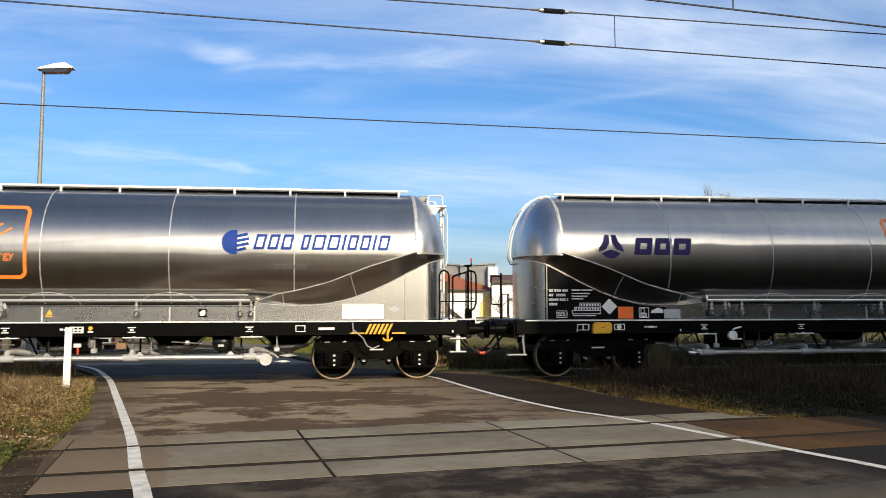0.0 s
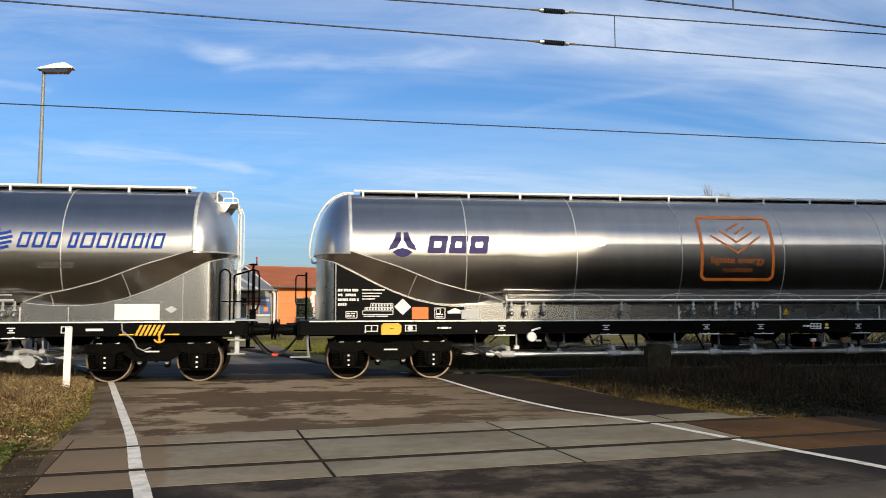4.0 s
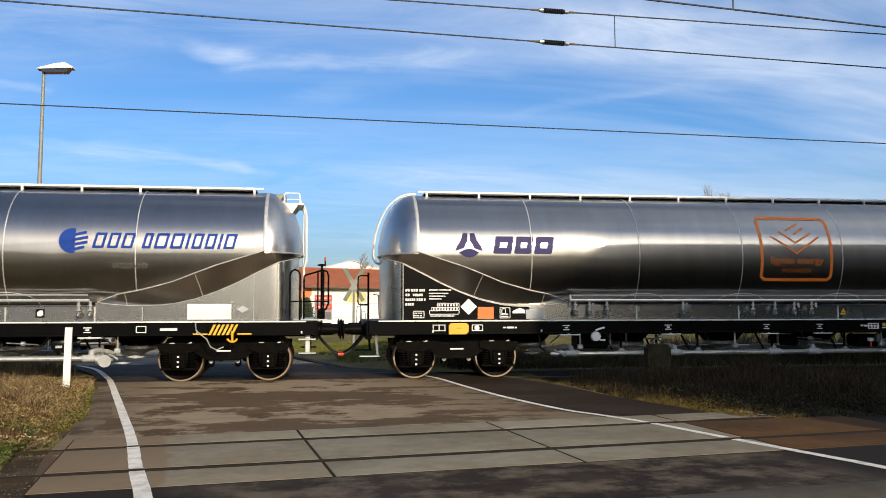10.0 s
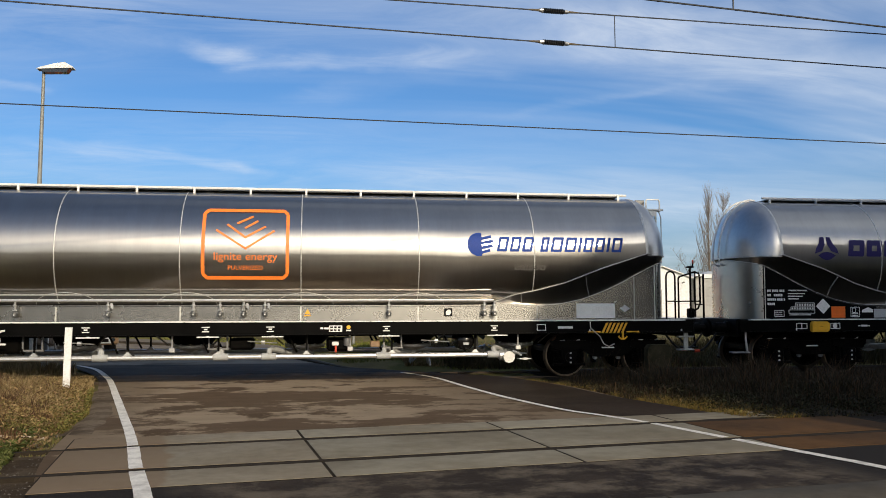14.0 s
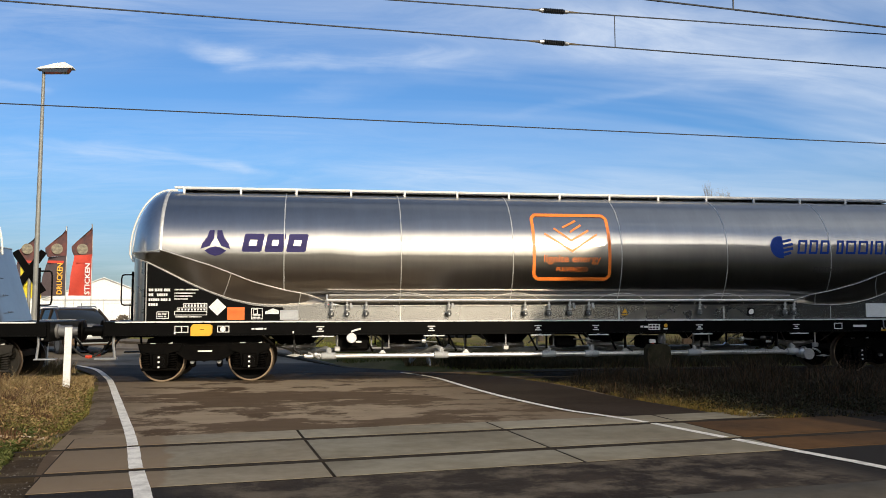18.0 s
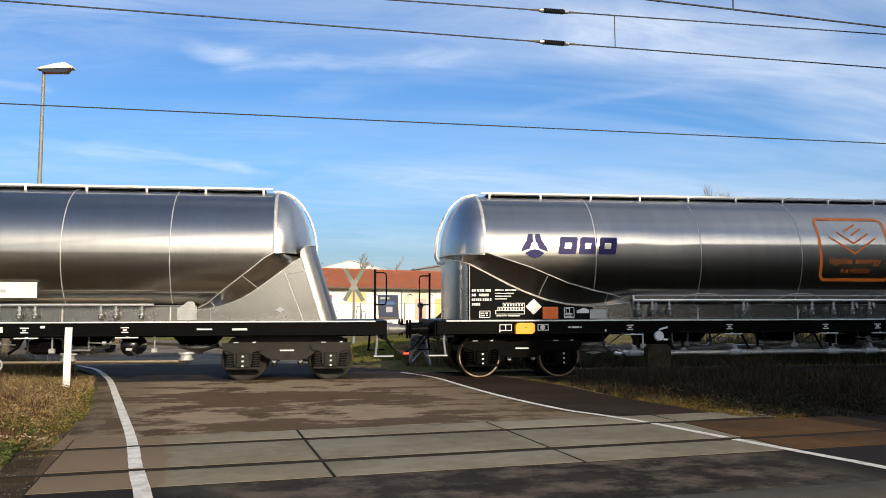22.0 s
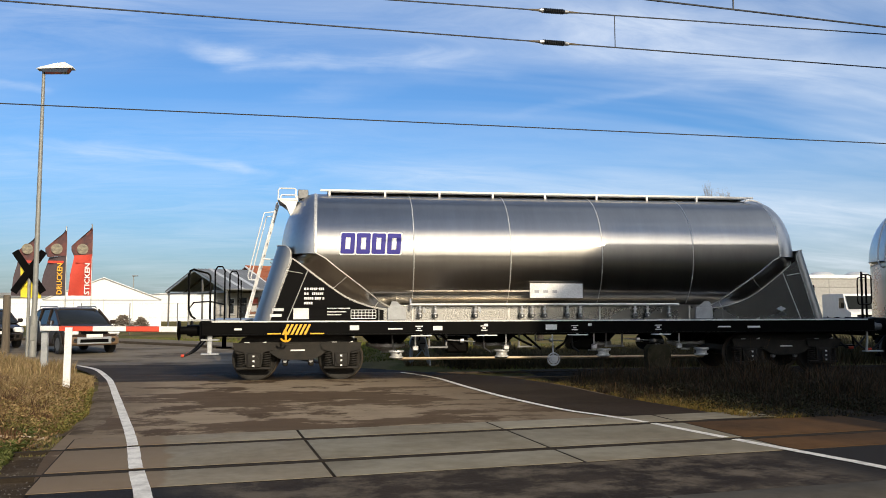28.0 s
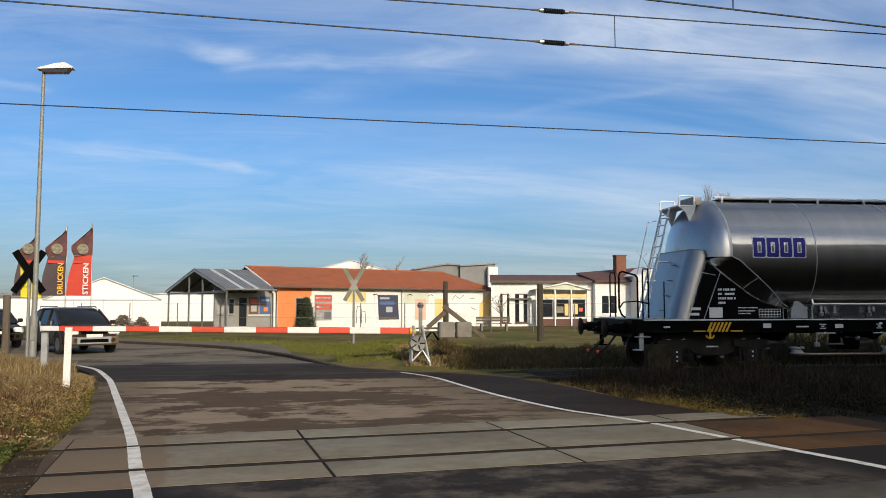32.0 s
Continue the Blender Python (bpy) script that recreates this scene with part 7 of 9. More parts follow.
    part("fork", Build().tube([(-0.14, 0, 1.25), (-0.1, 0, 0.98), (0.1, 0, 0.98), (0.14, 0, 1.25)], 0.02, 6), M_GALV, rest)


barrier()


def saltire(x, y, h, arm, mats, label, rz, tilt, yellow=False):
    s = thing("crossing_sign", label, "road sign", "crossing signs", loc=(x, y, -0.05), rz=rz)
    part("post", Build().cyl((0, 0, 0), (0, 0, h - arm * 0.45), 0.05, n=10), M_POLE, s)
    for sg in (-1, 1):
        d = Vector((math.sin(radians(tilt)) * sg, 0, math.cos(radians(tilt)))) * arm / 2
        o = Vector((d.z, 0, -d.x)).normalized() * (0.11 if yellow else 0.085)
        c = Vector((0, -0.06 - 0.02 * sg, h - arm * 0.42))
        b = Build()
        for t0, t1, mi in ((-1, -0.3, 0), (-0.3, 0.3, 1), (0.3, 1, 0)):
            b.cur = mi
            v = [c + d * t0 + o, c + d * t0 - o, c + d * t1 - o, c + d * t1 + o]
            b.loft([[p + Vector((0, yy, 0)) for p in v] for yy in (-0.01, 0.01)], True, True)
        part("arm", b, mats, s)
    if yellow:
        part("warning_board", Build().prism([(-0.26, 1.90), (0.34, 1.86), (0.34, 2.3), (0.0, 2.65), (-0.30, 3.15)], 0.05, 0.08), M_LEMON, s, "yellow board behind the cross")


M_LEMON = material("lemon_yellow_sign", (0.75, 0.62, 0.03), rough=0.5, scale=4, amount=0.2)
M_SIGN_BACK = material("grey_green_sign_back", (0.17, 0.19, 0.14), rough=0.7, scale=4, amount=0.4)
saltire(1.42, 35.4, 3.15, 1.55, [M_SIGN_BACK, M_POLE], "grey-green back of a crossing sign on a pale post", 0, 30)
saltire(-9.02, 27.9, 3.35, 1.55, [M_BLACK, M_BLACK], "black crossing sign seen from behind, yellow board below", 0, 34, True)


def milestone(x, y):
    s = thing("kilometre_stone", "mossy concrete kilometre stone in tall weeds", "stone", loc=(x, y, -0.05))
    prof = [(-0.26, 0), (0.26, 0), (0.25, 0.72), (0.18, 0.80), (-0.18, 0.80), (-0.25, 0.72)]
    part("stone", Build().prism(prof, -0.12, 0.12), material("mossy_concrete", (0.050, 0.043, 0.026), spec=0.05, rough=0.95, second=(0.018, 0.017, 0.009), scale=4, amount=0.8, bump=0.4), s)


milestone(7.05, 16.9)
wood_post(25.1, 40.0, 2.66, 0.16, "thick dark tarred post beside the hall yard", M_BLACK)


M_LAMP = material("clear_headlight_glass", (0.80, 0.80, 0.78), rough=0.15, scale=5, amount=0.3)


# ---------- vehicles waiting at the barrier ----------
def car(name, label, loc, rz, length, width, height, hood, paint, lower, roof_rails, plate=True):
    """Front towards +x."""
    s = thing(name, label, "car", "waiting cars", loc=loc, rz=rz)
    L, W, H = length / 2, width / 2, height
    # body by cross-sections along x: (x, half width, belt height, bottom)
    prof = [(-L, 0.80, 0.86, 0.42), (-L + 0.10, 0.93, 0.95, 0.30), (-L * 0.55, 1.0, 0.97, 0.24), (0.0, 1.0, 0.96, 0.22), (L * 0.42, 1.0, 0.95, 0.24), (L * 0.62, 0.985, hood, 0.26), (L - 0.22, 0.95, hood - 0.08, 0.28), (L - 0.06, 0.88, hood - 0.24, 0.32), (L, 0.80, 0.62, 0.40)]
    rings = []
    for x, w, zt, zb in prof:
        w *= W
        rings.append([(x, -w * 0.93, zb), (x, -w, zb + 0.10), (x, -w, zt - 0.14), (x, -w * 0.95, zt), (x, 0, zt + 0.02), (x, w * 0.95, zt), (x, w, zt - 0.14), (x, w, zb + 0.10), (x, w * 0.93, zb)])
    part("body", Build().loft(rings, True, True), paint, s, "painted body", angle=28)
    rings = []
    for x, w, z in ((-L + 0.12, 0.90, 0.93), (-L + 0.34, 0.80, H - 0.13), (-L + 0.75, 0.77, H - 0.02), (0.05, 0.77, H), (L * 0.22, 0.78, H - 0.05), (L * 0.60, 0.90, 0.95)):
        w *= W
        rings.append([(x, -w, z - 0.05 if z > 1.2 else z), (x, -w * 0.85, z), (x, w * 0.85, z), (x, w, z - 0.05 if z > 1.2 else z), (x, W * 0.93, 0.93), (x, -W * 0.93, 0.93)])
    part("cabin_glass", Build().loft(rings, True, True), M_CAR_GLASS, s, "dark windows", angle=28)
    b = Build().loft([[(x, -w * W, z - 0.04), (x, -w * W * 0.8, z + 0.015), (x, w * W * 0.8, z + 0.015), (x, w * W, z - 0.04)] for x, w, z in ((-L + 0.36, 0.80, H - 0.10), (-L + 0.75, 0.79, H), (0.05, 0.79, H + 0.015), (L * 0.20, 0.79, H - 0.03))], True, True)
    part("roof", b, paint, s)
    for sg in (-1, 1):
        for x0, z0, x1, z1 in ((L * 0.60, 0.95, L * 0.20, H - 0.05), (0.0, 0.95, -0.02, H - 0.03), (-L * 0.5, 0.95, -L * 0.48, H - 0.04), (-L + 0.14, 0.95, -L + 0.36, H - 0.12)):
            part("pillar", Build().tube([(x0, sg * W * 0.925, z0), (x1, sg * W * 0.79, z1)], 0.035, 6), paint, s)
        if roof_rails:
            part("roof_rail", Build().tube([(-L + 0.5, sg * W * 0.7, H), (-L + 0.6, sg * W * 0.7, H + 0.06), (0.3, sg * W * 0.7, H + 0.06), (0.4, sg * W * 0.7, H)], 0.02, 6), M_GALV, s)
        part("side_mirror", Build().box(L * 0.42, L * 0.42 + 0.12, sg * (W + 0.02), sg * (W + 0.20), 0.96, 1.10, 0.03), paint, s)
        part("headlight", Build().box(L - 0.36, L - 0.005, sg * W * 0.52, sg * W * 0.945, hood - 0.31, hood - 0.09, 0.05), M_LAMP, s, "clear headlight")
        for x in (-L * 0.62, L * 0.62):
            wh = part("wheel", Build().lathe([(0.20, sg * (W - 0.20)), (0.31, sg * (W - 0.20)), (0.33, sg * (W - 0.15)), (0.33, sg * (W - 0.03)), (0.30, sg * (W + 0.005)), (0.21, sg * (W - 0.01))], (x, 0, 0.33), "y", 24), M_RUBBER, s, "black tyre")
            part("rim", Build().lathe([(0.001, sg * (W - 0.03)), (0.06, sg * (W - 0.02)), (0.20, sg * (W - 0.035)), (0.215, sg * (W - 0.005))], (x, 0, 0.33), "y", 20), M_STEEL_DARK, wh)
    b = Build().loft([[(x, -w * W, z - 0.05), (x, -w * W * 0.9, z), (x, 0, z + 0.03), (x, w * W * 0.9, z), (x, w * W, z - 0.05)] for x, w, z in ((L * 0.50, 0.93, hood + 0.03), (L * 0.72, 0.93, hood + 0.01), (L - 0.16, 0.88, hood - 0.07), (L - 0.06, 0.82, hood - 0.13))], False)
    part("bonnet", b, paint, s)
    for sg in (-1, 1):
        part("fog_lamp", Build().cyl((L - 0.05, sg * W * 0.66, 0.46), (L + 0.05, sg * W * 0.66, 0.46), 0.07, n=12), M_CHROME, s)
        part("wheel_arch", Build().tube([(L * 0.62 + 0.40 * math.cos(t), sg * (W + 0.005), 0.33 + 0.40 * math.sin(t)) for t in np.linspace(0.1, math.pi - 0.1, 11)], 0.035, 5), M_RUBBER, s)
    part("bumper", Build().box(L - 0.16, L + 0.04, -W * 0.90, W * 0.90, 0.30, 0.60, 0.06), lower, s)
    part("grille", Build().box(L - 0.02, L + 0.05, -W * 0.46, W * 0.46, hood - 0.26, hood - 0.13, 0.01), M_BLACK, s)
    part("bumper_trim", Build().box(L, L + 0.055, -W * 0.62, W * 0.62, 0.33, 0.57, 0.03), M_GALV if roof_rails else lower, s)
    part("lower_grille", Build().box(L, L + 0.065, -W * 0.5, W * 0.5, 0.39, 0.50, 0.01), M_BLACK, s)
    part("grille_bar", Build().box(L - 0.02, L + 0.055, -W * 0.5, W * 0.5, hood - 0.13, hood - 0.10, 0.005), M_CHROME, s)
    if plate:
        part("number_plate", Build().box(L + 0.03, L + 0.075, -0.26, 0.26, 0.55, 0.66, 0.005), M_WHITE, s, "white number plate")
    return s


M_CAR_BRONZE_DARK = material("dark_bronze_car_paint", (0.040, 0.027, 0.019), rough=0.38, metal=0.15, scale=2, amount=0.2, spec=0.25)
car("suv", "dark compact SUV with bronze bonnet waiting at the barrier", (-8.42, 30.6, 0), -57, 4.22, 1.80, 1.50, 0.93, M_CAR_BRONZE_DARK, M_CAR_BRONZE, True)
car("hatchback", "black hatchback waiting behind the lamp post", (-12.7, 34.6, 0), -56, 4.0, 1.70, 1.45, 0.88, M_CAR_DARK, M_CAR_DARK, False)


def van(name, label, loc, rz, paint, stripe=None):
    s = thing(name, label, "van", loc=loc, rz=rz)
    prof = [(-2.4, 0.35), (2.3, 0.35), (2.45, 0.55), (2.4, 0.95), (1.75, 1.15), (1.25, 2.0), (1.1, 2.1), (-2.3, 2.1), (-2.42, 2.0)]
    part("body", Build().prism(prof, -0.95, 0.95), paint, s)
    part("windscreen", Build().prism([(1.78, 1.17), (1.80, 1.17), (1.32, 1.96), (1.30, 1.96)], -0.85, 0.85), M_CAR_GLASS, s, "dark windscreen")
    for sg in (-1, 1):
        part("side_window", Build().box(0.55, 1.3, sg * 0.95, sg * 0.962, 1.2, 1.85), M_CAR_GLASS, s)
        for x in (-1.5, 1.6):
            part("wheel", Build().lathe([(0.18, sg * 0.78), (0.33, sg * 0.78), (0.34, sg * 0.96), (0.18, sg * 0.965)], (x, 0, 0.34), "y", 20), M_RUBBER, s)
        part("mirror", Build().box(1.45, 1.55, sg * 1.0, sg * 1.2, 1.25, 1.55, 0.03), M_BLACK, s)
    if stripe:
        part("stripe", Build().box(-2.3, 1.2, -0.962, -0.952, 1.3, 1.6), stripe, s)
    part("grille", Build().box(2.41, 2.46, -0.6, 0.6, 0.62, 0.84, 0.01), M_BLACK, s)
    for sg in (-1, 1):
        part("headlight", Build().box(2.32, 2.44, sg * 0.64, sg * 0.92, 0.66, 0.90, 0.03), M_LAMP, s)
    return s


van("delivery_van", "white van with a dark windscreen before the hall", (36.9, 54.0, 0), -104, M_WHITE).scale = (1.12, 1.12, 1.12)
van("service_van", "orange and white van on the far road", (-20.8, 46.0, 0), 0, M_WHITE, M_ORANGE)


# ---------- flags ----------
CLOTHS = []


def upright_words(parent, words, mat, x, y, z, size, length):
    """Words in the built-in font that read upwards from z, flat on a cloth."""
    curve = bpy.data.curves.new("words", "FONT")
    curve.body, curve.size, curve.resolution_u, curve.offset = words, size, 2, size * 0.02
    holder = bpy.data.objects.new("words", curve)
    scene.collection.objects.link(holder)
    bpy.context.view_layer.update()
    me = bpy.data.meshes.new_from_object(holder.evaluated_get(bpy.context.evaluated_depsgraph_get()))
    bpy.data.objects.remove(holder)
    wide = max(v.co.x for v in me.vertices)
    for v in me.vertices:
        v.co = Vector((x - v.co.y, y, z + v.co.x * length / wide))
    me.materials.clear()
    me.materials.append(mat)
    return tagged(part("lettering", me, mat, parent), kind="stuff")


def feather_flag(x, y, h, low, mark, label, words=""):
    s = thing("feather_flag", label, "flag", "feather flags", loc=(x, y, -0.05))
    part("pole", Build().tube([(0, 0, 0), (0, 0, h * 0.86), (-0.05, 0, h)], 0.025, 7), M_GALV, s)
    rows = []
    for k in range(15):
        t = k / 14
        z = 2.15 + (h - 2.15) * t
        w = float(np.interp(t, (0.0, 0.30, 0.50, 0.56, 0.66, 0.72, 1.0), (1.18, 1.08, 0.90, 0.84, 1.0, 0.98, 0.05)))
        rows.append([(-w * j / 5, 0.10 * math.sin(4 * j / 5 + 6 * t), z - 0.25 * (j / 5) * t * t) for j in range(6)])
    lower = part("lower_cloth", Build().loft(rows[:9], False), low, s)
    upper = part("upper_cloth", Build().loft(rows[8:], False), M_FLAG_TOP, s)
    CLOTHS.extend([lower, upper])
    if words:
        upright_words(lower, words, mark, -0.15, -0.125, 2.20, 0.36, 1.60)
    else:
        b = Build()
        for k in range(7):
            z = 2.22 + 0.225 * k
            b.box(-0.41, -0.19, -0.125, -0.11, z, z + 0.15)
        part("lettering", b, mark, lower, "upright row of lettering blocks")
    b = Build().lathe([(0.001, -0.128), (0.22, -0.126), (0.27, -0.118), (0.27, -0.112)], (-0.46, 0, 4.52), "y", 18)
    part("round_emblem", b, M_EMBLEM, upper, "dull pale round emblem")
    b = Build().box(-0.86, -0.1, -0.12, -0.106, 3.80, 3.93)
    part("band", b, M_FLAG_RED, lower)


M_EMBLEM = material("dull_pale_print", (0.30, 0.27, 0.19), rough=0.8, second=(0.09, 0.08, 0.07), scale=6, amount=0.9)
M_FLAG_RED = material("red_flag_cloth", (0.55, 0.06, 0.035), rough=0.85, scale=3, amount=0.3)
M_FLAG_DARK = material("dark_flag_cloth", (0.075, 0.055, 0.06), rough=0.85, scale=3, amount=0.4)
M_FLAG_TOP = material("dark_red_flag_cloth", (0.16, 0.05, 0.04), rough=0.85, second=(0.05, 0.035, 0.04), scale=2.2, amount=1.0)
feather_flag(-11.55, 45.0, 5.85, M_FLAG_RED, M_WHITE, "tall red and black feather flag on a pole", "STICKEN")
feather_flag(-12.80, 45.0, 5.70, M_FLAG_DARK, M_YELLOW, "tall black feather flag with yellow lettering", "DRUCKEN")
feather_flag(-14.30, 45.2, 5.35, M_FLAG_DARK, M_YELLOW, "dark feather flag half hidden by the lamp post")


# ---------- tents ----------
def tent(name, label, x0, x1, y0, depth, eave, apex, panels, turn=0.0):
    xm = (x0 + x1) / 2
    s = thing(name, label, "tent", "white tents", loc=(xm, y0, 0), rz=turn)
    x0, x1, xm, y0 = x0 - xm, x1 - xm, 0.0, 0.0
    part("wall", Build().prism([(x0, -0.05), (x1, -0.05), (x1, eave), (xm, apex), (x0, eave)], y0, y0 + 0.12), M_TENT, s)
    for sx in (x0, x1):
        part("wall", Build().box(sx - 0.06, sx + 0.06, y0 + 0.12, y0 + depth, -0.05, eave), M_TENT, s)
    for a, c in ((x0 - 0.15, xm), (x1 + 0.15, xm)):
        ea = eave - 0.06
        v = [(a, y0 - 0.2, ea), (c, y0 - 0.2, apex + 0.03), (c, y0 + depth, apex + 0.03), (a, y0 + depth, ea)]
        b = Build().loft([[Vector(p) for p in v], [Vector(p) + Vector((0, 0, 0.06)) for p in v]], True, True)
        part("roof", b, M_TENT, s)
    for k in range(1, panels):
        x = x0 + (x1 - x0) * k / panels
        part("frame_pole", Build().box(x - 0.035, x + 0.035, y0 - 0.03, y0, 0, eave), M_GALV, s)
    part("valance", Build().box(x0, x1, y0 - 0.06, y0 - 0.02, eave - 0.12, eave - 0.02), M_GREY_PLATE, s)


tent("event_tent", "large white party tent with a shallow gable", -21.2, -12.6, 69.5, 18, 2.12, 3.76, 4, 13.0)
tent("storage_tent", "white flat-gabled storage tent behind the canopy", -17.5, -6.0, 92.0, 12, 2.85, 3.1, 3)
tent("tall_tent", "white tent top rising behind the red roof", -5.6, 13.8, 112.0, 14, 5.0, 7.6, 4)
b = Build().box(-40, -21.9, 74, 84, -0.05, 2.3, 0.03)
store = thing("low_hall", "long low white hall beside the tent", "building")
part("wall", b, M_TENT, store)
part("roof", Build().prism([(-40.2, 2.3), (-21.7, 2.3), (-21.9, 2.7), (-40, 2.7)], 73.8, 84.2), M_ROOF_GREY, store)


# ---------- the shop with its red roof and the canopy beside it ----------
def opening(parent, x0, x1, z0, z1, frame, glass, y=0.0, mullions=1):
    """A window set in a wall that faces -y: frame, panes and sill."""
    w = part("window", Build().box(x0, x1, y - 0.02, y + 0.06, z0, z1), frame, parent)
    n = mullions + 1
    for k in range(n):
        a, c = x0 + (x1 - x0) * k / n + 0.05, x0 + (x1 - x0) * (k + 1) / n - 0.05
        part("pane", Build().box(a, c, y - 0.03, y - 0.021, z0 + 0.06, z1 - 0.06), glass, w)
    part("sill", Build().box(x0 - 0.06, x1 + 0.06, y - 0.10, y - 0.02, z0 - 0.06, z0 - 0.01), frame, w)


def poster(parent, x0, x1, z0, z1, ground, bars, tilt=0.0, y=-0.05):
    b = Build().loft([[(x0 + tilt, y, z1), (x1 + tilt, y, z1 - 0.02), (x1, y, z0), (x0, y, z0)], [(x0 + tilt, y + 0.03, z1), (x1 + tilt, y + 0.03, z1 - 0.02), (x1, y + 0.03, z0), (x0, y + 0.03, z0)]], True, True)
    p = part("poster", b, ground, parent, "printed poster board")
    for mt, a, c, d, e in bars:
        u0, u1, w0, w1 = x0 + (x1 - x0) * a, x0 + (x1 - x0) * c, z0 + (z1 - z0) * d, z0 + (z1 - z0) * e
        part("print", Build().box(u0 + tilt * 0.5, u1 + tilt * 0.5, y - 0.012, y - 0.003, w0, w1), mt, p)


M_PASTEL_PINK = material("pink_panel", (0.66, 0.45, 0.36), rough=0.9, scale=1, amount=0.2)
M_PASTEL_YELLOW = material("yellow_panel", (0.74, 0.56, 0.24), rough=0.9, scale=1, amount=0.2)
M_PASTEL_GREEN = material("green_panel", (0.60, 0.63, 0.52), rough=0.9, scale=1, amount=0.2)
M_POSTER_GREY = material("grey_photo_print", (0.42, 0.41, 0.40), rough=0.7, second=(0.20, 0.19, 0.19), scale=3, amount=0.8)
M_POSTER_DARK = material("dark_blue_print", (0.05, 0.055, 0.10), rough=0.6, scale=3, amount=0.5)
M_POSTER_BLUE = material("blue_print", (0.07, 0.13, 0.30), rough=0.6, scale=3, amount=0.4)
M_POSTER_RED = material("red_print", (0.60, 0.10, 0.06), rough=0.6, scale=3, amount=0.3)
M_GREEN_BUSH = material("conifer_green", (0.035, 0.050, 0.022), rough=0.9, scale=3, amount=0.5)


def tiles_roof(parent, name, corners, nv, mat, lift):
    """A roof slope in courses: each course laps over the one below. corners: eave left, eave right, ridge right, ridge left."""
    el, er, rr, rl = [Vector(c) for c in corners]
    up = (er - el).cross(rl - el).normalized()
    v, f = [], []
    for k in range(nv):
        t = k / nv
        v += [el.lerp(rl, t), er.lerp(rr, t), el.lerp(rl, t) + up * lift, er.lerp(rr, t) + up * lift]
    v += [rl, rr]
    for k in range(nv):
        i = 4 * k
        f += [(i, i + 1, i + 3, i + 2), (i + 2, i + 3, i + 5, i + 4)]
    b = Build().add(v, f)
    return part(name, b, mat, parent)


def shop():
    s = thing("shop", "low shop with red tiled roof, orange and white front", "building", loc=(-2.805, 56.1, 0.235), rz=30.6)
    s.scale = (0.85, 0.85, 0.85)
    Lx, D, E, Rz = 22.5, 8.0, 3.08, 4.74
    part("front_wall", Build().box(3.1, Lx, 0, 0.3, -0.34, E), M_RENDER, s, "white rendered front")
    part("front_wall", Build().box(0, 3.1, -0.003, 0.297, -0.34, E), M_ORANGE_WALL, s, "orange rendered front")
    part("side_wall", Build().prism([(0.3, -0.34), (D, -0.34), (D, E), (4, Rz - 0.12), (0.3, E)], 0.0, 0.3, "x"), M_RENDER, s)
    part("side_wall", Build().box(Lx - 0.3, Lx, 0.3, D, -0.34, E), M_RENDER, s)
    part("back_wall", Build().box(0.3, Lx - 0.3, D - 0.3, D, -0.34, E), M_RENDER, s)
    tiles_roof(s, "roof", [(-0.7, -0.45, E - 0.05), (Lx + 0.4, -0.45, E - 0.05), (Lx - 2.6, 4, Rz), (-0.7, 4, Rz)], 16, M_ROOF_RED, 0.035)
    tiles_roof(s, "roof", [(Lx + 0.4, D + 0.45, E - 0.05), (-0.7, D + 0.45, E - 0.05), (-0.7, 4, Rz), (Lx - 2.6, 4, Rz)], 16, M_ROOF_RED, 0.035)
    tiles_roof(s, "roof", [(Lx + 0.4, -0.45, E - 0.05), (Lx + 0.4, D + 0.45, E - 0.05), (Lx - 2.6, 4.01, Rz), (Lx - 2.6, 4, Rz)], 16, M_ROOF_RED, 0.035)
    part("ridge_cap", Build().tube([(-0.7, 4, Rz + 0.02), (Lx - 2.6, 4, Rz + 0.02)], 0.09, 6), M_ROOF_RED, s)
    part("verge_board", Build().tube([(-0.72, -0.45, E - 0.03), (-0.72, 4, Rz)], 0.07, 4), M_WHITE, s)
    part("gutter", Build().tube([(-0.7, -0.52, E - 0.06), (Lx + 0.4, -0.52, E - 0.10)], 0.07, 8), M_WOOD, s, "dark brown gutter")
    for x in (0.0, 11.9, Lx - 0.2):
        part("downpipe", Build().tube([(x, -0.5, E - 0.1), (x, -0.12, E - 0.45), (x, -0.12, -0.3)], 0.05, 6), M_GALV, s)
    opening(s, 1.7, 2.9, 0.05, 2.2, M_STEEL_DARK, M_GLASS_DARK, 0.0, 0)
    part("poster_frame", Build().prism([(2.95, 0.10), (5.15, 0.10), (5.15, 2.70), (3.35, 2.70), (2.95, 2.30)], -0.045, -0.002), M_WHITE, s, "white poster board")
    poster(s, 3.35, 4.95, 0.40, 2.45, M_POSTER_GREY, [(M_POSTER_RED, 0.0, 1.0, 0.74, 1.0), (M_POSTER_RED, 0.0, 1.0, 0.42, 0.64), (M_WHITE, 0.06, 0.94, 0.83, 0.91), (M_WHITE, 0.1, 0.9, 0.50, 0.57), (M_STEEL_DARK, 0.55, 0.95, 0.05, 0.34)], 0.0, -0.05)
    part("panel", Build().box(5.35, 8.9, -0.006, -0.001, 0.1, 2.75), M_WHITE, s)
    part("panel", Build().box(6.4, 8.3, -0.012, -0.007, 1.85, 2.7), M_PASTEL_YELLOW, s)
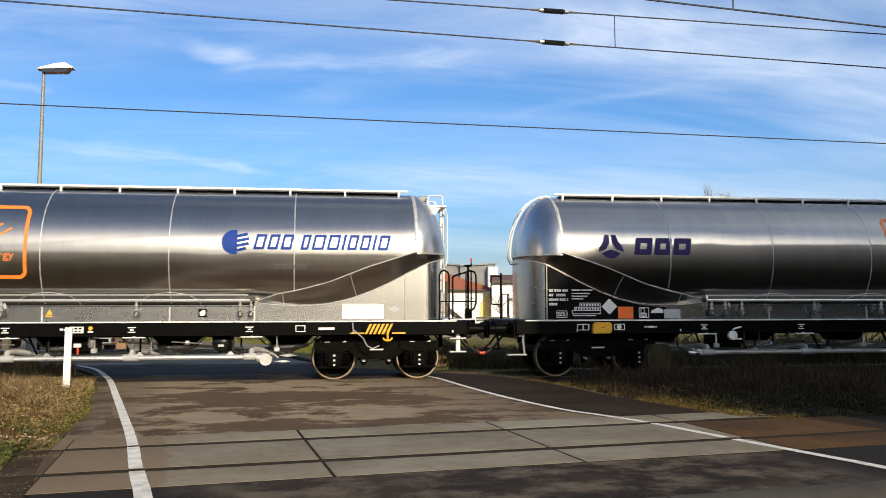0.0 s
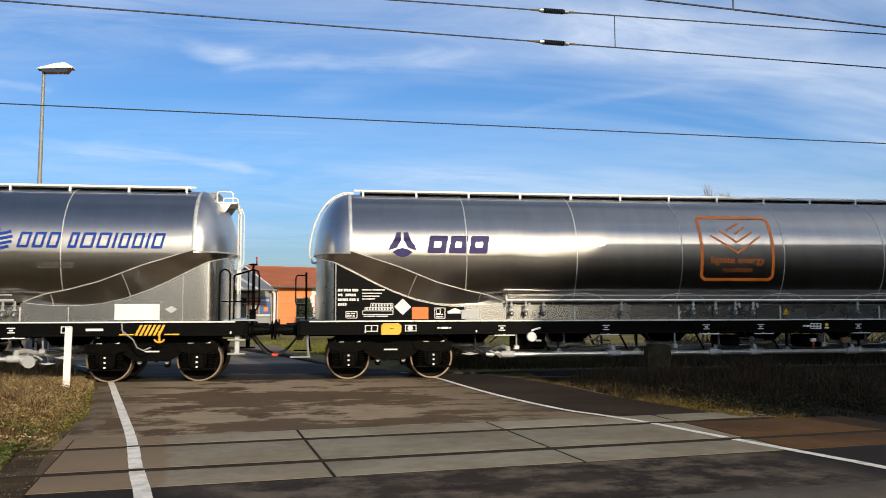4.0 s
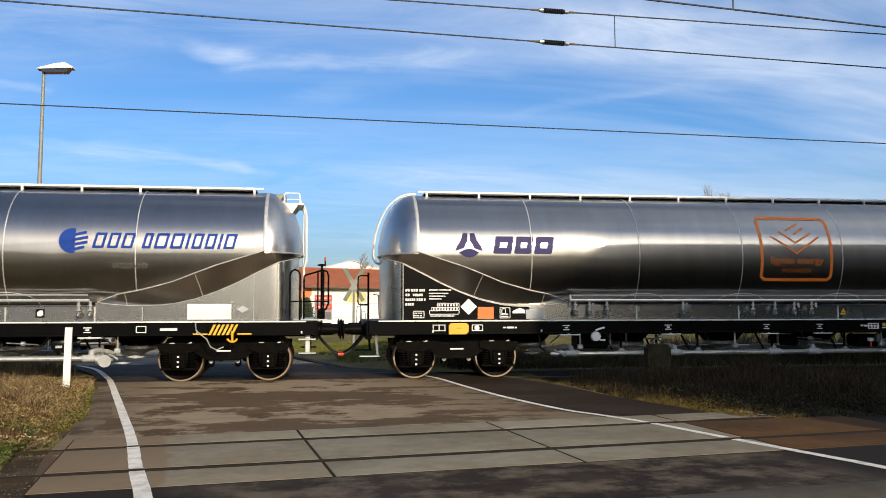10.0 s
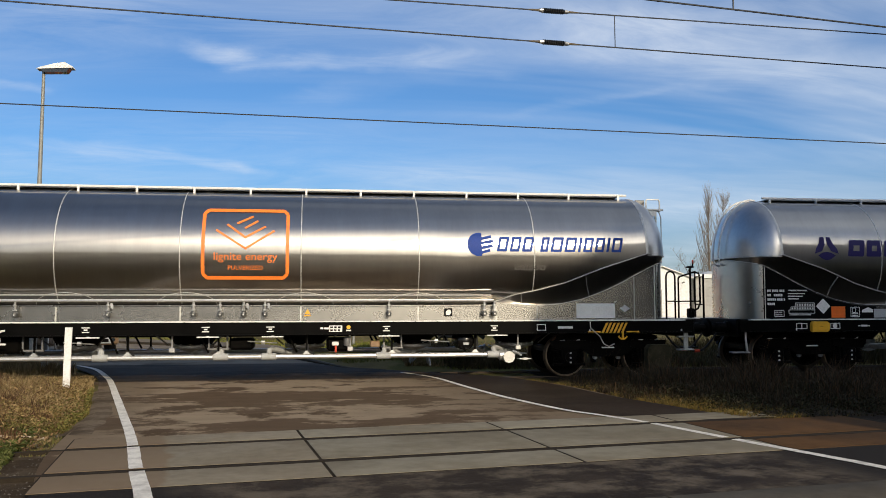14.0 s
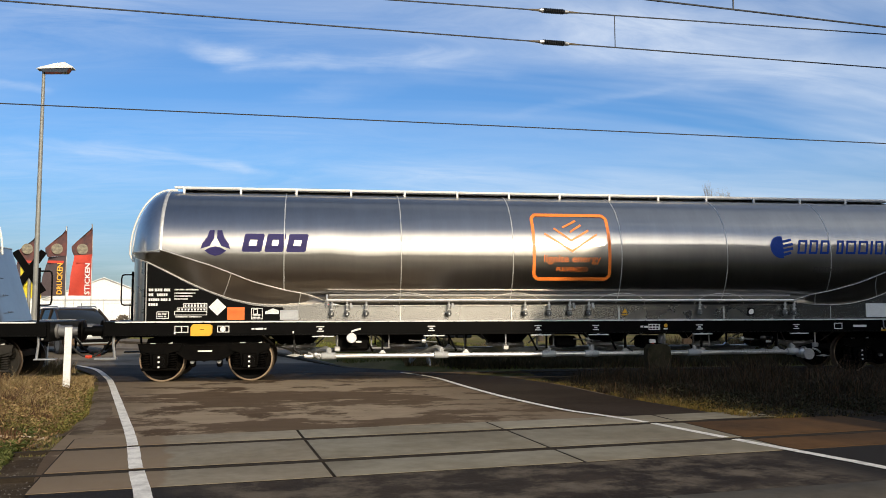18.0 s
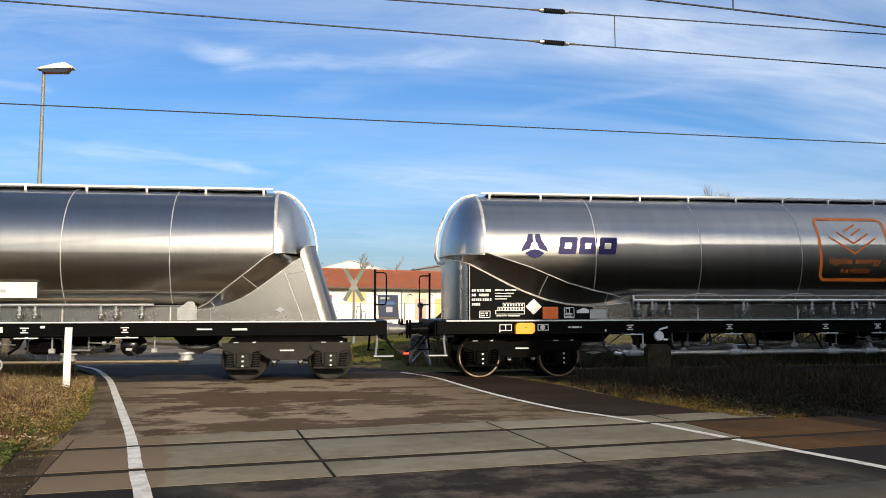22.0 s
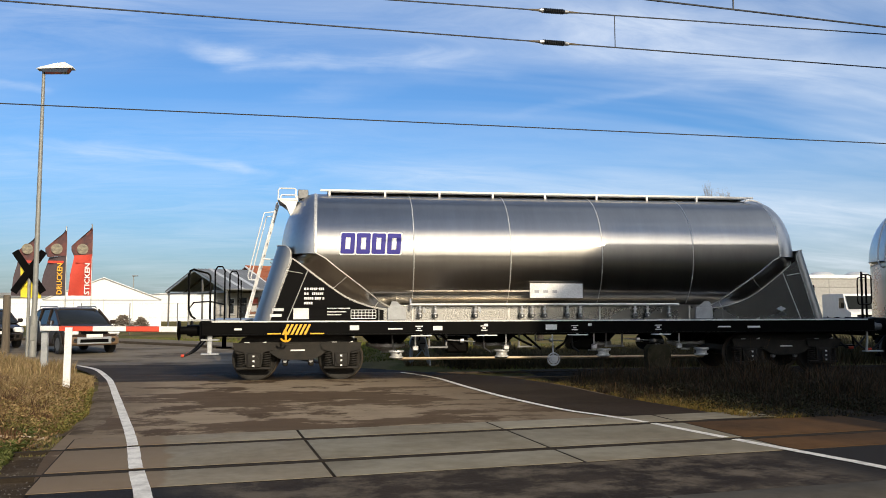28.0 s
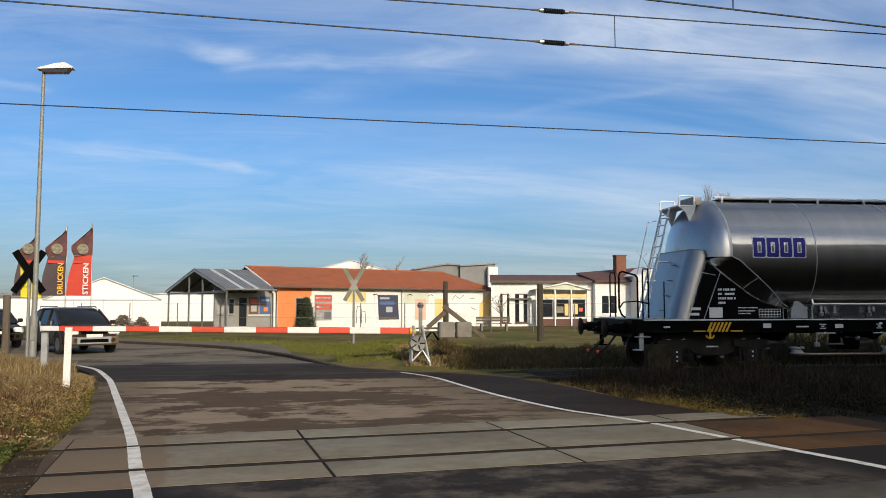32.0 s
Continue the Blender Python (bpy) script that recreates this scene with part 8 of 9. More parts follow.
    for a, h in ((7.35, 1.55), (7.75, 1.15)):
        part("print", Build().tube([(a, -0.012, 0.15), (a - 0.05, -0.012, h * 0.6), (a + 0.10, -0.012, h), (a + 0.45, -0.012, h - 0.05), (a + 0.52, -0.012, 0.5), (a + 0.50, -0.012, 0.15)], 0.035, 4), M_STEEL_DARK, s)
    part("poster_frame", Build().prism([(9.35, 0.15), (11.95, 0.15), (11.75, 2.72), (9.05, 2.72)], -0.045, -0.002), M_WHITE, s, "white poster board")
    poster(s, 9.55, 11.65, 0.40, 2.5, M_POSTER_DARK, [(M_GREY_PLATE, 0.08, 0.55, 0.82, 0.90), (M_POSTER_BLUE, 0.08, 0.80, 0.60, 0.74), (M_GREY_PLATE, 0.38, 0.70, 0.30, 0.52), (M_WOOD, 0.05, 0.95, 0.02, 0.10)], -0.12)
    part("panel", Build().box(12.1, 14.9, -0.006, -0.001, 1.75, 2.75), M_PASTEL_GREEN, s)
    part("panel", Build().box(13.4, 14.6, -0.010, -0.006, 0.3, 2.15), M_PASTEL_PINK, s)
    part("panel", Build().box(15.6, 16.9, -0.010, -0.006, 0.3, 2.20), M_PASTEL_YELLOW, s)
    part("panel", Build().prism([(20.9, 0.4), (22.3, 0.4), (22.3, 2.85), (21.6, 2.4), (20.9, 1.6)], -0.010, -0.006), M_PASTEL_YELLOW, s)
    opening(s, 18.2, 19.6, 0.9, 2.0, M_WHITE, M_TENT, 0.0, 1)
    for pts in (((17.6, 2.1), (18.0, 2.5), (18.5, 2.2), (19.0, 2.55)), ((17.7, 0.8), (18.1, 0.95), (18.5, 0.75)), ((19.6, 2.2), (20.3, 2.25)), ((19.9, 1.4), (20.4, 1.2))):
        part("print", Build().tube([(x, -0.012, z) for x, z in pts], 0.03, 4), M_POSTER_BLUE if pts[0][1] > 2 else M_STEEL_DARK, s)
    for x in (9.0, 12.6, 14.9):
        part("lamp_arm", Build().tube([(x, 0, 2.5), (x, -0.5, 2.55), (x + 0.05, -0.6, 2.45)], 0.03, 5), M_BLACK, s)


def canopy():
    s = thing("canopy", "grey gabled canopy on posts over a grey shop wall", "canopy", loc=(-2.805, 56.1, 0.235), rz=30.6)
    s.scale = (0.85, 0.85, 0.85)
    a0, a1, e0, e1, ez, rz = -5.0, -1.3, -2.1, 9.3, 2.80, 4.38
    em = (e0 + e1) / 2
    for lo, hi in ((e0 - 0.1, em), (e1 + 0.1, em)):
        v = [(a0 - 0.2, lo, ez - 0.05), (a1, lo, ez - 0.05), (a1 + 0.7, hi, rz), (a0 - 0.2, hi, rz)]
        b = Build().loft([[Vector(p) for p in v], [Vector(p) + Vector((0, 0, 0.07)) for p in v]], True, True)
        roof = part("roof", b, M_ROOF_GREY, s, "grey corrugated roof sheet")
        for k in range(15):
            x = a0 - 0.1 + (a1 - a0) * k / 14.5
            part("rib", Build().tube([(x, lo, ez + 0.035), (x + 0.5 * k / 14.5, hi, rz + 0.085)], 0.022, 4), M_ROOF_GREY, roof)
        for x in (a0 + 0.95, a0 + 2.15):
            v = [(x, lo, ez + 0.03), (x + 0.30, lo, ez + 0.03), (x + 0.36, hi, rz + 0.08), (x + 0.06, hi, rz + 0.08)]
            part("light_strip", Build().loft([[Vector(p) for p in v], [Vector(p) + Vector((0, 0, 0.03)) for p in v]], True, True), M_ROOF_LIGHT, roof)
    part("gutter", Build().tube([(a0 - 0.2, e0 - 0.16, ez - 0.03), (a1 + 0.1, e0 - 0.16, ez - 0.05)], 0.06, 6), M_ROOF_GREY, s)
    for e in (e0 + 0.15, 2.3, 4.9, e1 - 0.2):
        t = 1 - abs(e - em) / (e1 - em)
        part("post", Build().box(a0 - 0.055, a0 + 0.055, e - 0.055, e + 0.055, -0.34, ez - 0.05 + (rz - ez) * t * 0.9), M_STEEL_DARK, s)
    part("tie_beam", Build().box(a0 - 0.05, a0 + 0.05, e0, e1, ez - 0.28, ez - 0.14), M_STEEL_DARK, s)
    for lo in (e0, e1):
        part("rafter", Build().tube([(a0 - 0.12, lo, ez - 0.12), (a0 - 0.12, em, rz - 0.07)], 0.09, 4), M_GALV, s)
    # trusses further back under the roof
    for a in (a0 + 1.2, a0 + 2.4):
        for lo in (e0 + 0.3, e1 - 0.3):
            part("brace", Build().tube([(a, lo, ez - 0.18), (a, em, rz - 0.12)], 0.075, 4), M_WOOD_DARK, s)
        part("tie_beam", Build().box(a - 0.04, a + 0.04, e0 + 0.3, e1 - 0.3, ez - 0.26, ez - 0.14), M_WOOD_DARK, s)
    part("wall", Build().box(-4.85, 0.0, 0.40, 0.60, -0.34, 2.95), M_GREY_LIGHT, s, "grey rendered wall below the canopy")
    part("soffit", Build().box(-4.9, -1.3, e0, 0.40, 2.70, 2.74), M_GREY_LIGHT, s)
    opening(s, -4.75, -3.95, 0.95, 2.15, M_GREY_LIGHT, M_POSTER_GREY, 0.40, 0)
    opening(s, -3.75, -3.30, 0.95, 2.15, M_GALV, M_GLASS_DARK, 0.40, 0)
    opening(s, -2.95, -2.25, 0.0, 2.25, M_GREY_LIGHT, M_GLASS_DARK, 0.40, 0)
    poster(s, -2.10, -1.35, 0.95, 2.25, M_POSTER_RUST, [(M_POSTER_RED, 0.1, 0.9, 0.62, 0.9), (M_GREY_PLATE, 0.2, 0.8, 0.15, 0.5)], 0.0, 0.33)
    poster(s, -1.20, -0.35, 0.95, 2.30, M_POSTER_BLUE, [(M_ORANGE_WALL, 0.35, 0.75, 0.15, 0.38), (M_GREY_PLATE, 0.1, 0.9, 0.72, 0.84), (M_POSTER_RUST, 0.15, 0.6, 0.42, 0.62)], 0.0, 0.33)
    part("sill_rail", Build().box(-2.2, -0.25, 0.28, 0.38, 0.82, 0.92, 0.01), M_WHITE, s)
    part("rain_pipe", Build().tube([(-0.30, 0.2, 2.85), (-0.12, 0.1, 2.5), (-0.12, 0.1, -0.3)], 0.10, 8), M_WHITE, s, "white rain pipe")


M_POSTER_RUST = material("rust_red_print", (0.20, 0.085, 0.05), rough=0.7, second=(0.10, 0.05, 0.035), scale=3, amount=0.7)
shop()
canopy()


# ---------- the white buildings on the other side ----------
def grey_blocks():
    s = thing("workshop", "grey concrete workshop with a stepped flat roof", "building")
    part("wall", Build().prism([(8.9, -0.05), (13.0, -0.05), (13.0, 5.35), (11.9, 5.45), (8.9, 4.95)], 78, 88), M_GREY_WALL, s)
    part("wall", Build().prism([(13.05, -0.05), (16.4, -0.05), (16.4, 5.5), (13.05, 5.25)], 77.6, 88), M_GREY_WALL, s)
    part("roof_edge", Build().prism([(8.7, 4.93), (11.9, 5.44), (13.1, 5.34), (13.1, 5.46), (11.9, 5.58), (8.7, 5.05)], 77.8, 88.2), M_ROOF_GREY, s)
    part("roof_edge", Build().prism([(13.0, 5.25), (16.6, 5.5), (16.6, 5.64), (13.0, 5.38)], 77.4, 88.2), M_ROOF_GREY, s)
    part("pier", Build().box(15.6, 16.5, 76.8, 77.55, -0.05, 5.2), M_RENDER, s, "white corner pier")


def white_house():
    s = thing("community_house", "long white house with brown roof and brick chimney", "building", loc=(0, 64.0, 0))
    part("wall", Build().prism([(13.2, 0), (21.4, 0), (21.4, 8), (14.9, 8)], -0.05, 3.45, "z"), M_RENDER, s)
    v = [(13.05, -0.4, 3.42), (21.6, -0.4, 3.42), (21.6, 4, 4.02), (13.9, 4, 4.02)]
    part("roof", Build().loft([[Vector(p) for p in v], [Vector(p) + Vector((0, 0, 0.10)) for p in v]], True, True), M_ROOF_BROWN, s)
    part("eave_board", Build().box(13.0, 21.6, -0.46, -0.40, 3.34, 3.52), M_WOOD, s)
    part("wall", Build().box(21.42, 28.0, -0.6, 8, -0.05, 3.45), M_RENDER, s)
    v = [(21.3, -1.0, 3.40), (28.0, -1.0, 3.40), (28.0, 4, 4.75), (21.3, 4, 4.2)]
    part("roof", Build().loft([[Vector(p) for p in v], [Vector(p) + Vector((0, 0, 0.12)) for p in v]], True, True), M_ROOF_BROWN, s)
    ch = part("chimney", Build().box(23.95, 24.8, 1.5, 2.3, 3.5, 5.6, 0.02), M_BRICK, s, "square brown brick chimney")
    part("chimney_cap", Build().box(23.90, 24.85, 1.45, 2.35, 5.6, 5.70, 0.02), M_BRICK, ch)
    for x0, x1 in ((13.9, 14.65), (15.1, 16.1)):
        opening(s, x0, x1, 0.25, 2.5, M_ROOF_BROWN, M_GLASS_DARK, 0.0, 1)
        xm = (x0 + x1) / 2
        part("curtain", Build().box(xm - 0.17, xm + 0.17, -0.036, -0.031, 0.32, 2.42), M_WHITE, s, "white curtain behind the pane")
    part("trellis_beam", Build().box(14.6, 16.35, -0.30, -0.18, 2.02, 2.14, 0.01), M_WOOD, s)
    # glazed shop front under a small porch gable
    part("porch_gable", Build().prism([(16.5, 2.85), (20.8, 2.75), (18.9, 3.35)], -1.2, -1.05), M_PASTEL_GREEN, s)
    part("porch_roof", Build().prism([(16.3, 2.80), (18.9, 3.38), (21.0, 2.72), (18.9, 3.26)], -1.35, 0.0), M_WHITE, s)
    part("fascia", Build().box(16.6, 20.6, -1.15, -1.0, 2.15, 2.45, 0.01), M_PASTEL_YELLOW, s, "yellow fascia board")
    for x in (16.55, 18.0, 19.3, 20.6):
        part("porch_post", Build().box(x - 0.05, x + 0.05, -1.2, -1.0, 0, 2.8), M_WHITE, s)
    for x0, x1 in ((16.7, 17.9), (18.1, 19.2), (19.4, 20.5)):
        opening(s, x0, x1, 0.6, 2.1, M_WHITE, M_GLASS_DARK, -0.95, 0)
    for x0, z0, w, h, mt in ((18.2, 1.0, 0.5, 0.5, M_EMBLEM), (18.8, 0.8, 0.3, 0.9, M_PASTEL_YELLOW), (19.5, 0.9, 0.35, 0.8, M_PASTEL_YELLOW), (19.95, 1.1, 0.3, 0.3, M_POSTER_RED)):
        part("window_poster", Build().box(x0, x0 + w, -1.01, -0.985, z0, z0 + h), mt, s)
    part("plinth", Build().box(16.6, 20.6, -1.05, -0.9, 0.0, 0.55), M_ROOF_BROWN, s)
    opening(s, 21.9, 23.2, 0.9, 2.4, M_WHITE, M_GLASS_DARK, -0.6, 1)
    opening(s, 24.3, 25.2, 0.5, 2.4, M_WHITE, M_GLASS_DARK, -0.6, 0)


def gable_house():
    s = thing("gable_house", "small white house with its gable to the tracks", "house", loc=(0, 62.0, 0))
    part("wall", Build().prism([(24.3, -0.05), (28.7, -0.05), (28.7, 3.70), (26.3, 4.55), (24.3, 3.84)], 0, 9), M_RENDER, s)
    for a, z, c in ((24.1, 3.80, 26.3), (28.9, 3.66, 26.3)):
        v = [(a, -0.25, z), (c, -0.25, 4.58), (c, 9.2, 4.58), (a, 9.2, z)]
        part("roof", Build().loft([[Vector(p) for p in v], [Vector(p) + Vector((0, 0, 0.08)) for p in v]], True, True), M_WHITE, s)
    for x in (25.0, 28.0):
        part("wall_lamp", Build().tube([(x, 0, 3.3), (x, -0.35, 3.4), (x, -0.4, 3.3)], 0.04, 6), M_BLACK, s)
    door = part("door", Build().box(25.55, 26.25, -0.02, 0.0, 0.0, 2.70), M_WHITE, s, "white panel door")
    for x0, x1, z0, z1 in ((25.50, 25.55, 0.0, 2.75), (26.25, 26.30, 0.0, 2.75), (25.55, 26.25, 2.70, 2.75)):
        part("door_frame", Build().box(x0, x1, -0.04, 0.0, z0, z1), M_GREY_LIGHT, door)


def panel_hall():
    s = thing("panel_hall", "long pale grey hall of concrete panels with roof domes", "building", loc=(0, 62.0, 0))
    part("wall", Build().box(28.95, 62.0, 0.05, 14, -0.05, 3.7), M_HALL, s)
    for r in range(5):
        for k in range(8):
            x0 = 28.95 + 3.825 * k
            part("panel", Build().box(x0 + 0.02, x0 + 3.805, 0.0, 0.045, 0.02 + 0.74 * r, 0.74 * r + 0.73, 0.01), M_HALL, s)
    part("fascia", Build().box(28.95, 62.2, -0.15, 0.25, 3.7, 4.0, 0.02), M_WHITE, s)
    for k in range(9):
        x = 31.5 + 3.2 * k
        part("roof_dome", Build().lathe([(1.0, 4.0), (0.95, 4.12), (0.7, 4.26), (0.3, 4.32), (0.001, 4.33)], (x, 2.0, 0), "z", 16), M_ROOF_LIGHT, s, "translucent roof dome")
    part("pipe", Build().cyl((37.0, -0.3, 0), (37.0, -0.3, 3.0), 0.14, n=10), M_BLACK, s)


M_HALL = material("pale_concrete_panel", (0.36, 0.355, 0.34), rough=0.9, second=(0.32, 0.315, 0.30), scale=0.6, amount=0.5, obj_var=0.05)
grey_blocks()
white_house()
gable_house()
panel_hall()


def bench(x, y):
    s = thing("bench", "brown plank bench before the white house", "bench", loc=(x, y, -0.03))
    for k in range(3):
        part("seat_plank", Build().box(-1.1, 1.1, -0.22 + 0.15 * k, -0.09 + 0.15 * k, 0.44, 0.48, 0.005), M_WOOD, s)
    for k in range(2):
        part("back_plank", Build().box(-1.1, 1.1, 0.24, 0.28, 0.60 + 0.17 * k, 0.73 + 0.17 * k, 0.005), M_WOOD, s)
    for xx in (-0.8, 0.8):
        part("leg", Build().box(xx - 0.05, xx + 0.05, -0.2, 0.26, 0, 0.44, 0.01), M_KERB, s)


bench(10.9, 52.0)


def wire_fence():
    s = thing("wire_fence", "thin grey wire fence before the shop and tents", "fence")
    xs = [-21 + 2.6 * k for k in range(18)]
    for x in xs:
        part("post", Build().cyl((x, 49.5, -0.05), (x, 49.5, 1.75), 0.03, n=6), M_STEEL_DARK, s)
    for z in (0.9, 1.7):
        part("strand", Build().tube([(xs[0], 49.5, z), (xs[-1], 49.5, z)], 0.008, 4), M_STEEL_DARK, s)


wire_fence()


# ---------- trees and bushes ----------
def bare_tree(name, label, x, y, h, spread, seed, upright, trunk_r=None, levels=4, base_z=-0.05):
    rnd = random.Random(seed)
    s = thing(name, label, "tree", "bare trees", loc=(x, y, base_z))
    b, tw = Build(), Build()

    def grow(p, d, length, r, lev):
        pts, q = [p], p
        dd = d.copy()
        for k in range(3):
            dd = (dd + Vector((rnd.uniform(-1, 1), rnd.uniform(-1, 1), rnd.uniform(-0.3, 1) * upright)) * 0.16).normalized()
            q = q + dd * length / 3
            pts.append(q)
        target = b if lev < 2 else tw
        n = 7 if lev == 0 else 4 if lev < 2 else 3
        for k in range(3):
            target.cyl(pts[k], pts[k + 1], r * (1 - 0.22 * k), r * (1 - 0.22 * (k + 1)), n, False)
        if lev < levels:
            for k in range(rnd.randint(4, 6) if lev else 9):
                t = rnd.uniform(0.3, 1.0) if lev else rnd.uniform(0.25, 1.0)
                i = min(int(t * 3), 2)
                st = pts[i].lerp(pts[i + 1], t * 3 - i)
                a = rnd.uniform(0, 2 * math.pi)
                side = Vector((math.cos(a), math.sin(a), 0)) * spread + Vector((0, 0, upright))
                grow(st, (dd * 0.4 + side).normalized(), length * rnd.uniform(0.32, 0.55), r * 0.42, lev + 1)

    grow(Vector((0, 0, 0)), Vector((0, 0, 1)), h * 0.72, trunk_r or h * 0.016, 0)
    part("trunk", b, M_BARK, s)
    tagged(part("crown", tw, M_TWIG, s, "fine bare twigs"), kind="stuff")


def poplar(x, y, h, reach, seed):
    """A columnar tree: steep limbs close to the trunk, each with a brush of fine upright twigs."""
    rnd = random.Random(seed)
    s = thing("poplar", "tall bare columnar poplar with pale fine twigs", "tree", "bare trees", loc=(x, y, -0.05))
    b, tw = Build(), Build()
    lean = [Vector((rnd.uniform(-0.2, 0.2), 0, h * k / 6)) for k in range(7)]
    for k in range(6):
        b.cyl(lean[k], lean[k + 1], 0.22 * (1 - k / 6.3), 0.22 * (1 - (k + 1) / 6.3), 7, False)
    for k in range(85):
        f = rnd.uniform(0.10, 0.93)
        i = min(int(f * 6), 5)
        p = lean[i].lerp(lean[i + 1], f * 6 - i)
        a = rnd.uniform(0, 2 * math.pi)
        out = reach * (0.45 + 0.75 * math.sin(math.pi * min(1.0, f * 1.25 + 0.12))) * rnd.uniform(0.5, 1.1)
        rise = min(out * rnd.uniform(1.8, 3.2), h - p.z)
        q = p + Vector((math.cos(a) * out * 0.7, math.sin(a) * out * 0.7, rise * 0.45))
        e = p + Vector((math.cos(a) * out, math.sin(a) * out, rise))
        b.cyl(p, q, 0.030, 0.02, 4, False); b.cyl(q, e, 0.02, 0.010, 4, False)
        for j in range(int(34 - 22 * f)):
            t = rnd.random()
            st = p.lerp(q, t * 2) if t < 0.5 else q.lerp(e, t * 2 - 1)
            c = rnd.uniform(0, 2 * math.pi)
            ln = rnd.uniform(0.5, 1.7)
            d = Vector((math.cos(c) * 0.34, math.sin(c) * 0.34, 1.0)).normalized() * ln
            tw.cyl(st, st + d, 0.009, 0.003, 3, False)
    part("trunk", b, M_BARK, s)
    tagged(part("crown", tw, M_TWIG, s, "fine bare twigs"), kind="stuff")


poplar(50.9, 104.0, 17.4, 1.45, 4)
poplar(53.9, 106.0, 16.6, 2.1, 9)
bare_tree("street_tree", "small bare pollarded tree before the white house", 13.1, 60.0, 2.9, 1.0, 12, 0.5, 0.07, 3)
for k, (x, y, h) in enumerate(((44.0, 110, 9.0), (41.0, 112, 8.2), (47.5, 108, 9.4))):
    bare_tree("garden_tree", "bare garden tree behind the roofs", x, y, h, 0.9, 20 + k, 0.5, 0.12, 3)
for k, (x, h) in enumerate(((6.0, 7.5), (9.4, 7.5))):
    bare_tree("garden_tree", "dense brown bare tree behind the red roof", x, 108, h, 0.8, 41 + 2 * k, 0.7, 0.36, 4)


def bush(name, label, x, y, rx, rz, n, mat, seed):
    rnd = random.Random(seed)
    s = thing(name, label, "bush", loc=(x, y, -0.05))
    b = Build()
    for k in range(n):
        a, t = rnd.uniform(0, 2 * math.pi), rnd.random()
        r = rx * math.sqrt(rnd.random()) * (1 - 0.8 * t * t)
        c = Vector((r * math.cos(a), r * math.sin(a), rz * t))
        d = Vector((rnd.uniform(-1, 1), rnd.uniform(-1, 1), rnd.uniform(-0.2, 1))).normalized() * rnd.uniform(0.12, 0.25)
        o = d.orthogonal().normalized() * 0.05
        b.add([c - o, c + o, c + d], [(0, 1, 2)])
    part("trunk", Build().cyl((0, 0, 0), (0, 0, rz * 0.8), 0.05, 0.02, 6), M_BARK, s)
    tagged(part("leaves", b, mat, s), kind="stuff")


bush("conifer", "dark green conifer before the orange wall", -0.87, 56.3, 0.66, 2.1, 1500, M_GREEN_BUSH, 3)
bush("shrub", "brown leafless shrub before the tent", -14.6, 66.0, 0.8, 0.9, 600, M_BARK, 5)
bush("shrub", "brown leafless shrub before the tent", -13.4, 66.5, 0.6, 0.7, 500, M_BARK, 6)


# ---------- grass ----------
def blades_material(name, stops):
    m = bpy.data.materials.new(name)
    m.use_nodes = True
    nt = m.node_tree
    n, l = nt.nodes.new, nt.links.new
    b = nt.nodes["Principled BSDF"]
    b.inputs["Roughness"].default_value, b.inputs["Specular IOR Level"].default_value = 0.8, 0.2
    geo, ramp = n("ShaderNodeNewGeometry"), n("ShaderNodeValToRGB")
    l(geo.outputs["Random Per Island"], ramp.inputs[0])
    ramp.color_ramp.elements[0].color = (*stops[0], 1)
    ramp.color_ramp.elements[1].color = (*stops[-1], 1)
    for k, c in enumerate(stops[1:-1]):
        e = ramp.color_ramp.elements.new((k + 1) / (len(stops) - 1))
        e.color = (*c, 1)
    l(ramp.outputs[0], b.inputs["Base Color"])
    return m


M_DRY = blades_material("dry_grass", [(0.11, 0.070, 0.034), (0.20, 0.140, 0.068), (0.36, 0.26, 0.135), (0.14, 0.110, 0.042), (0.25, 0.165, 0.076)])
M_GREEN = blades_material("short_green_grass", [(0.055, 0.065, 0.018), (0.115, 0.105, 0.030), (0.17, 0.125, 0.055), (0.075, 0.085, 0.022)])
M_GREEN_FAR = blades_material("fresh_green_grass", [(0.085, 0.115, 0.015), (0.14, 0.150, 0.022), (0.20, 0.160, 0.042), (0.105, 0.130, 0.018), (0.060, 0.068, 0.014)])
M_WEEDS_FAR = blades_material("mixed_far_weeds", [(0.036, 0.028, 0.012), (0.085, 0.060, 0.026), (0.050, 0.046, 0.014), (0.140, 0.098, 0.042)])
# blades of the right verge: its shade is put into these dark tones
M_WEEDS_SHADED = blades_material("shaded_weeds", [(0.011, 0.008, 0.004), (0.034, 0.023, 0.011), (0.018, 0.016, 0.005), (0.068, 0.046, 0.022)])


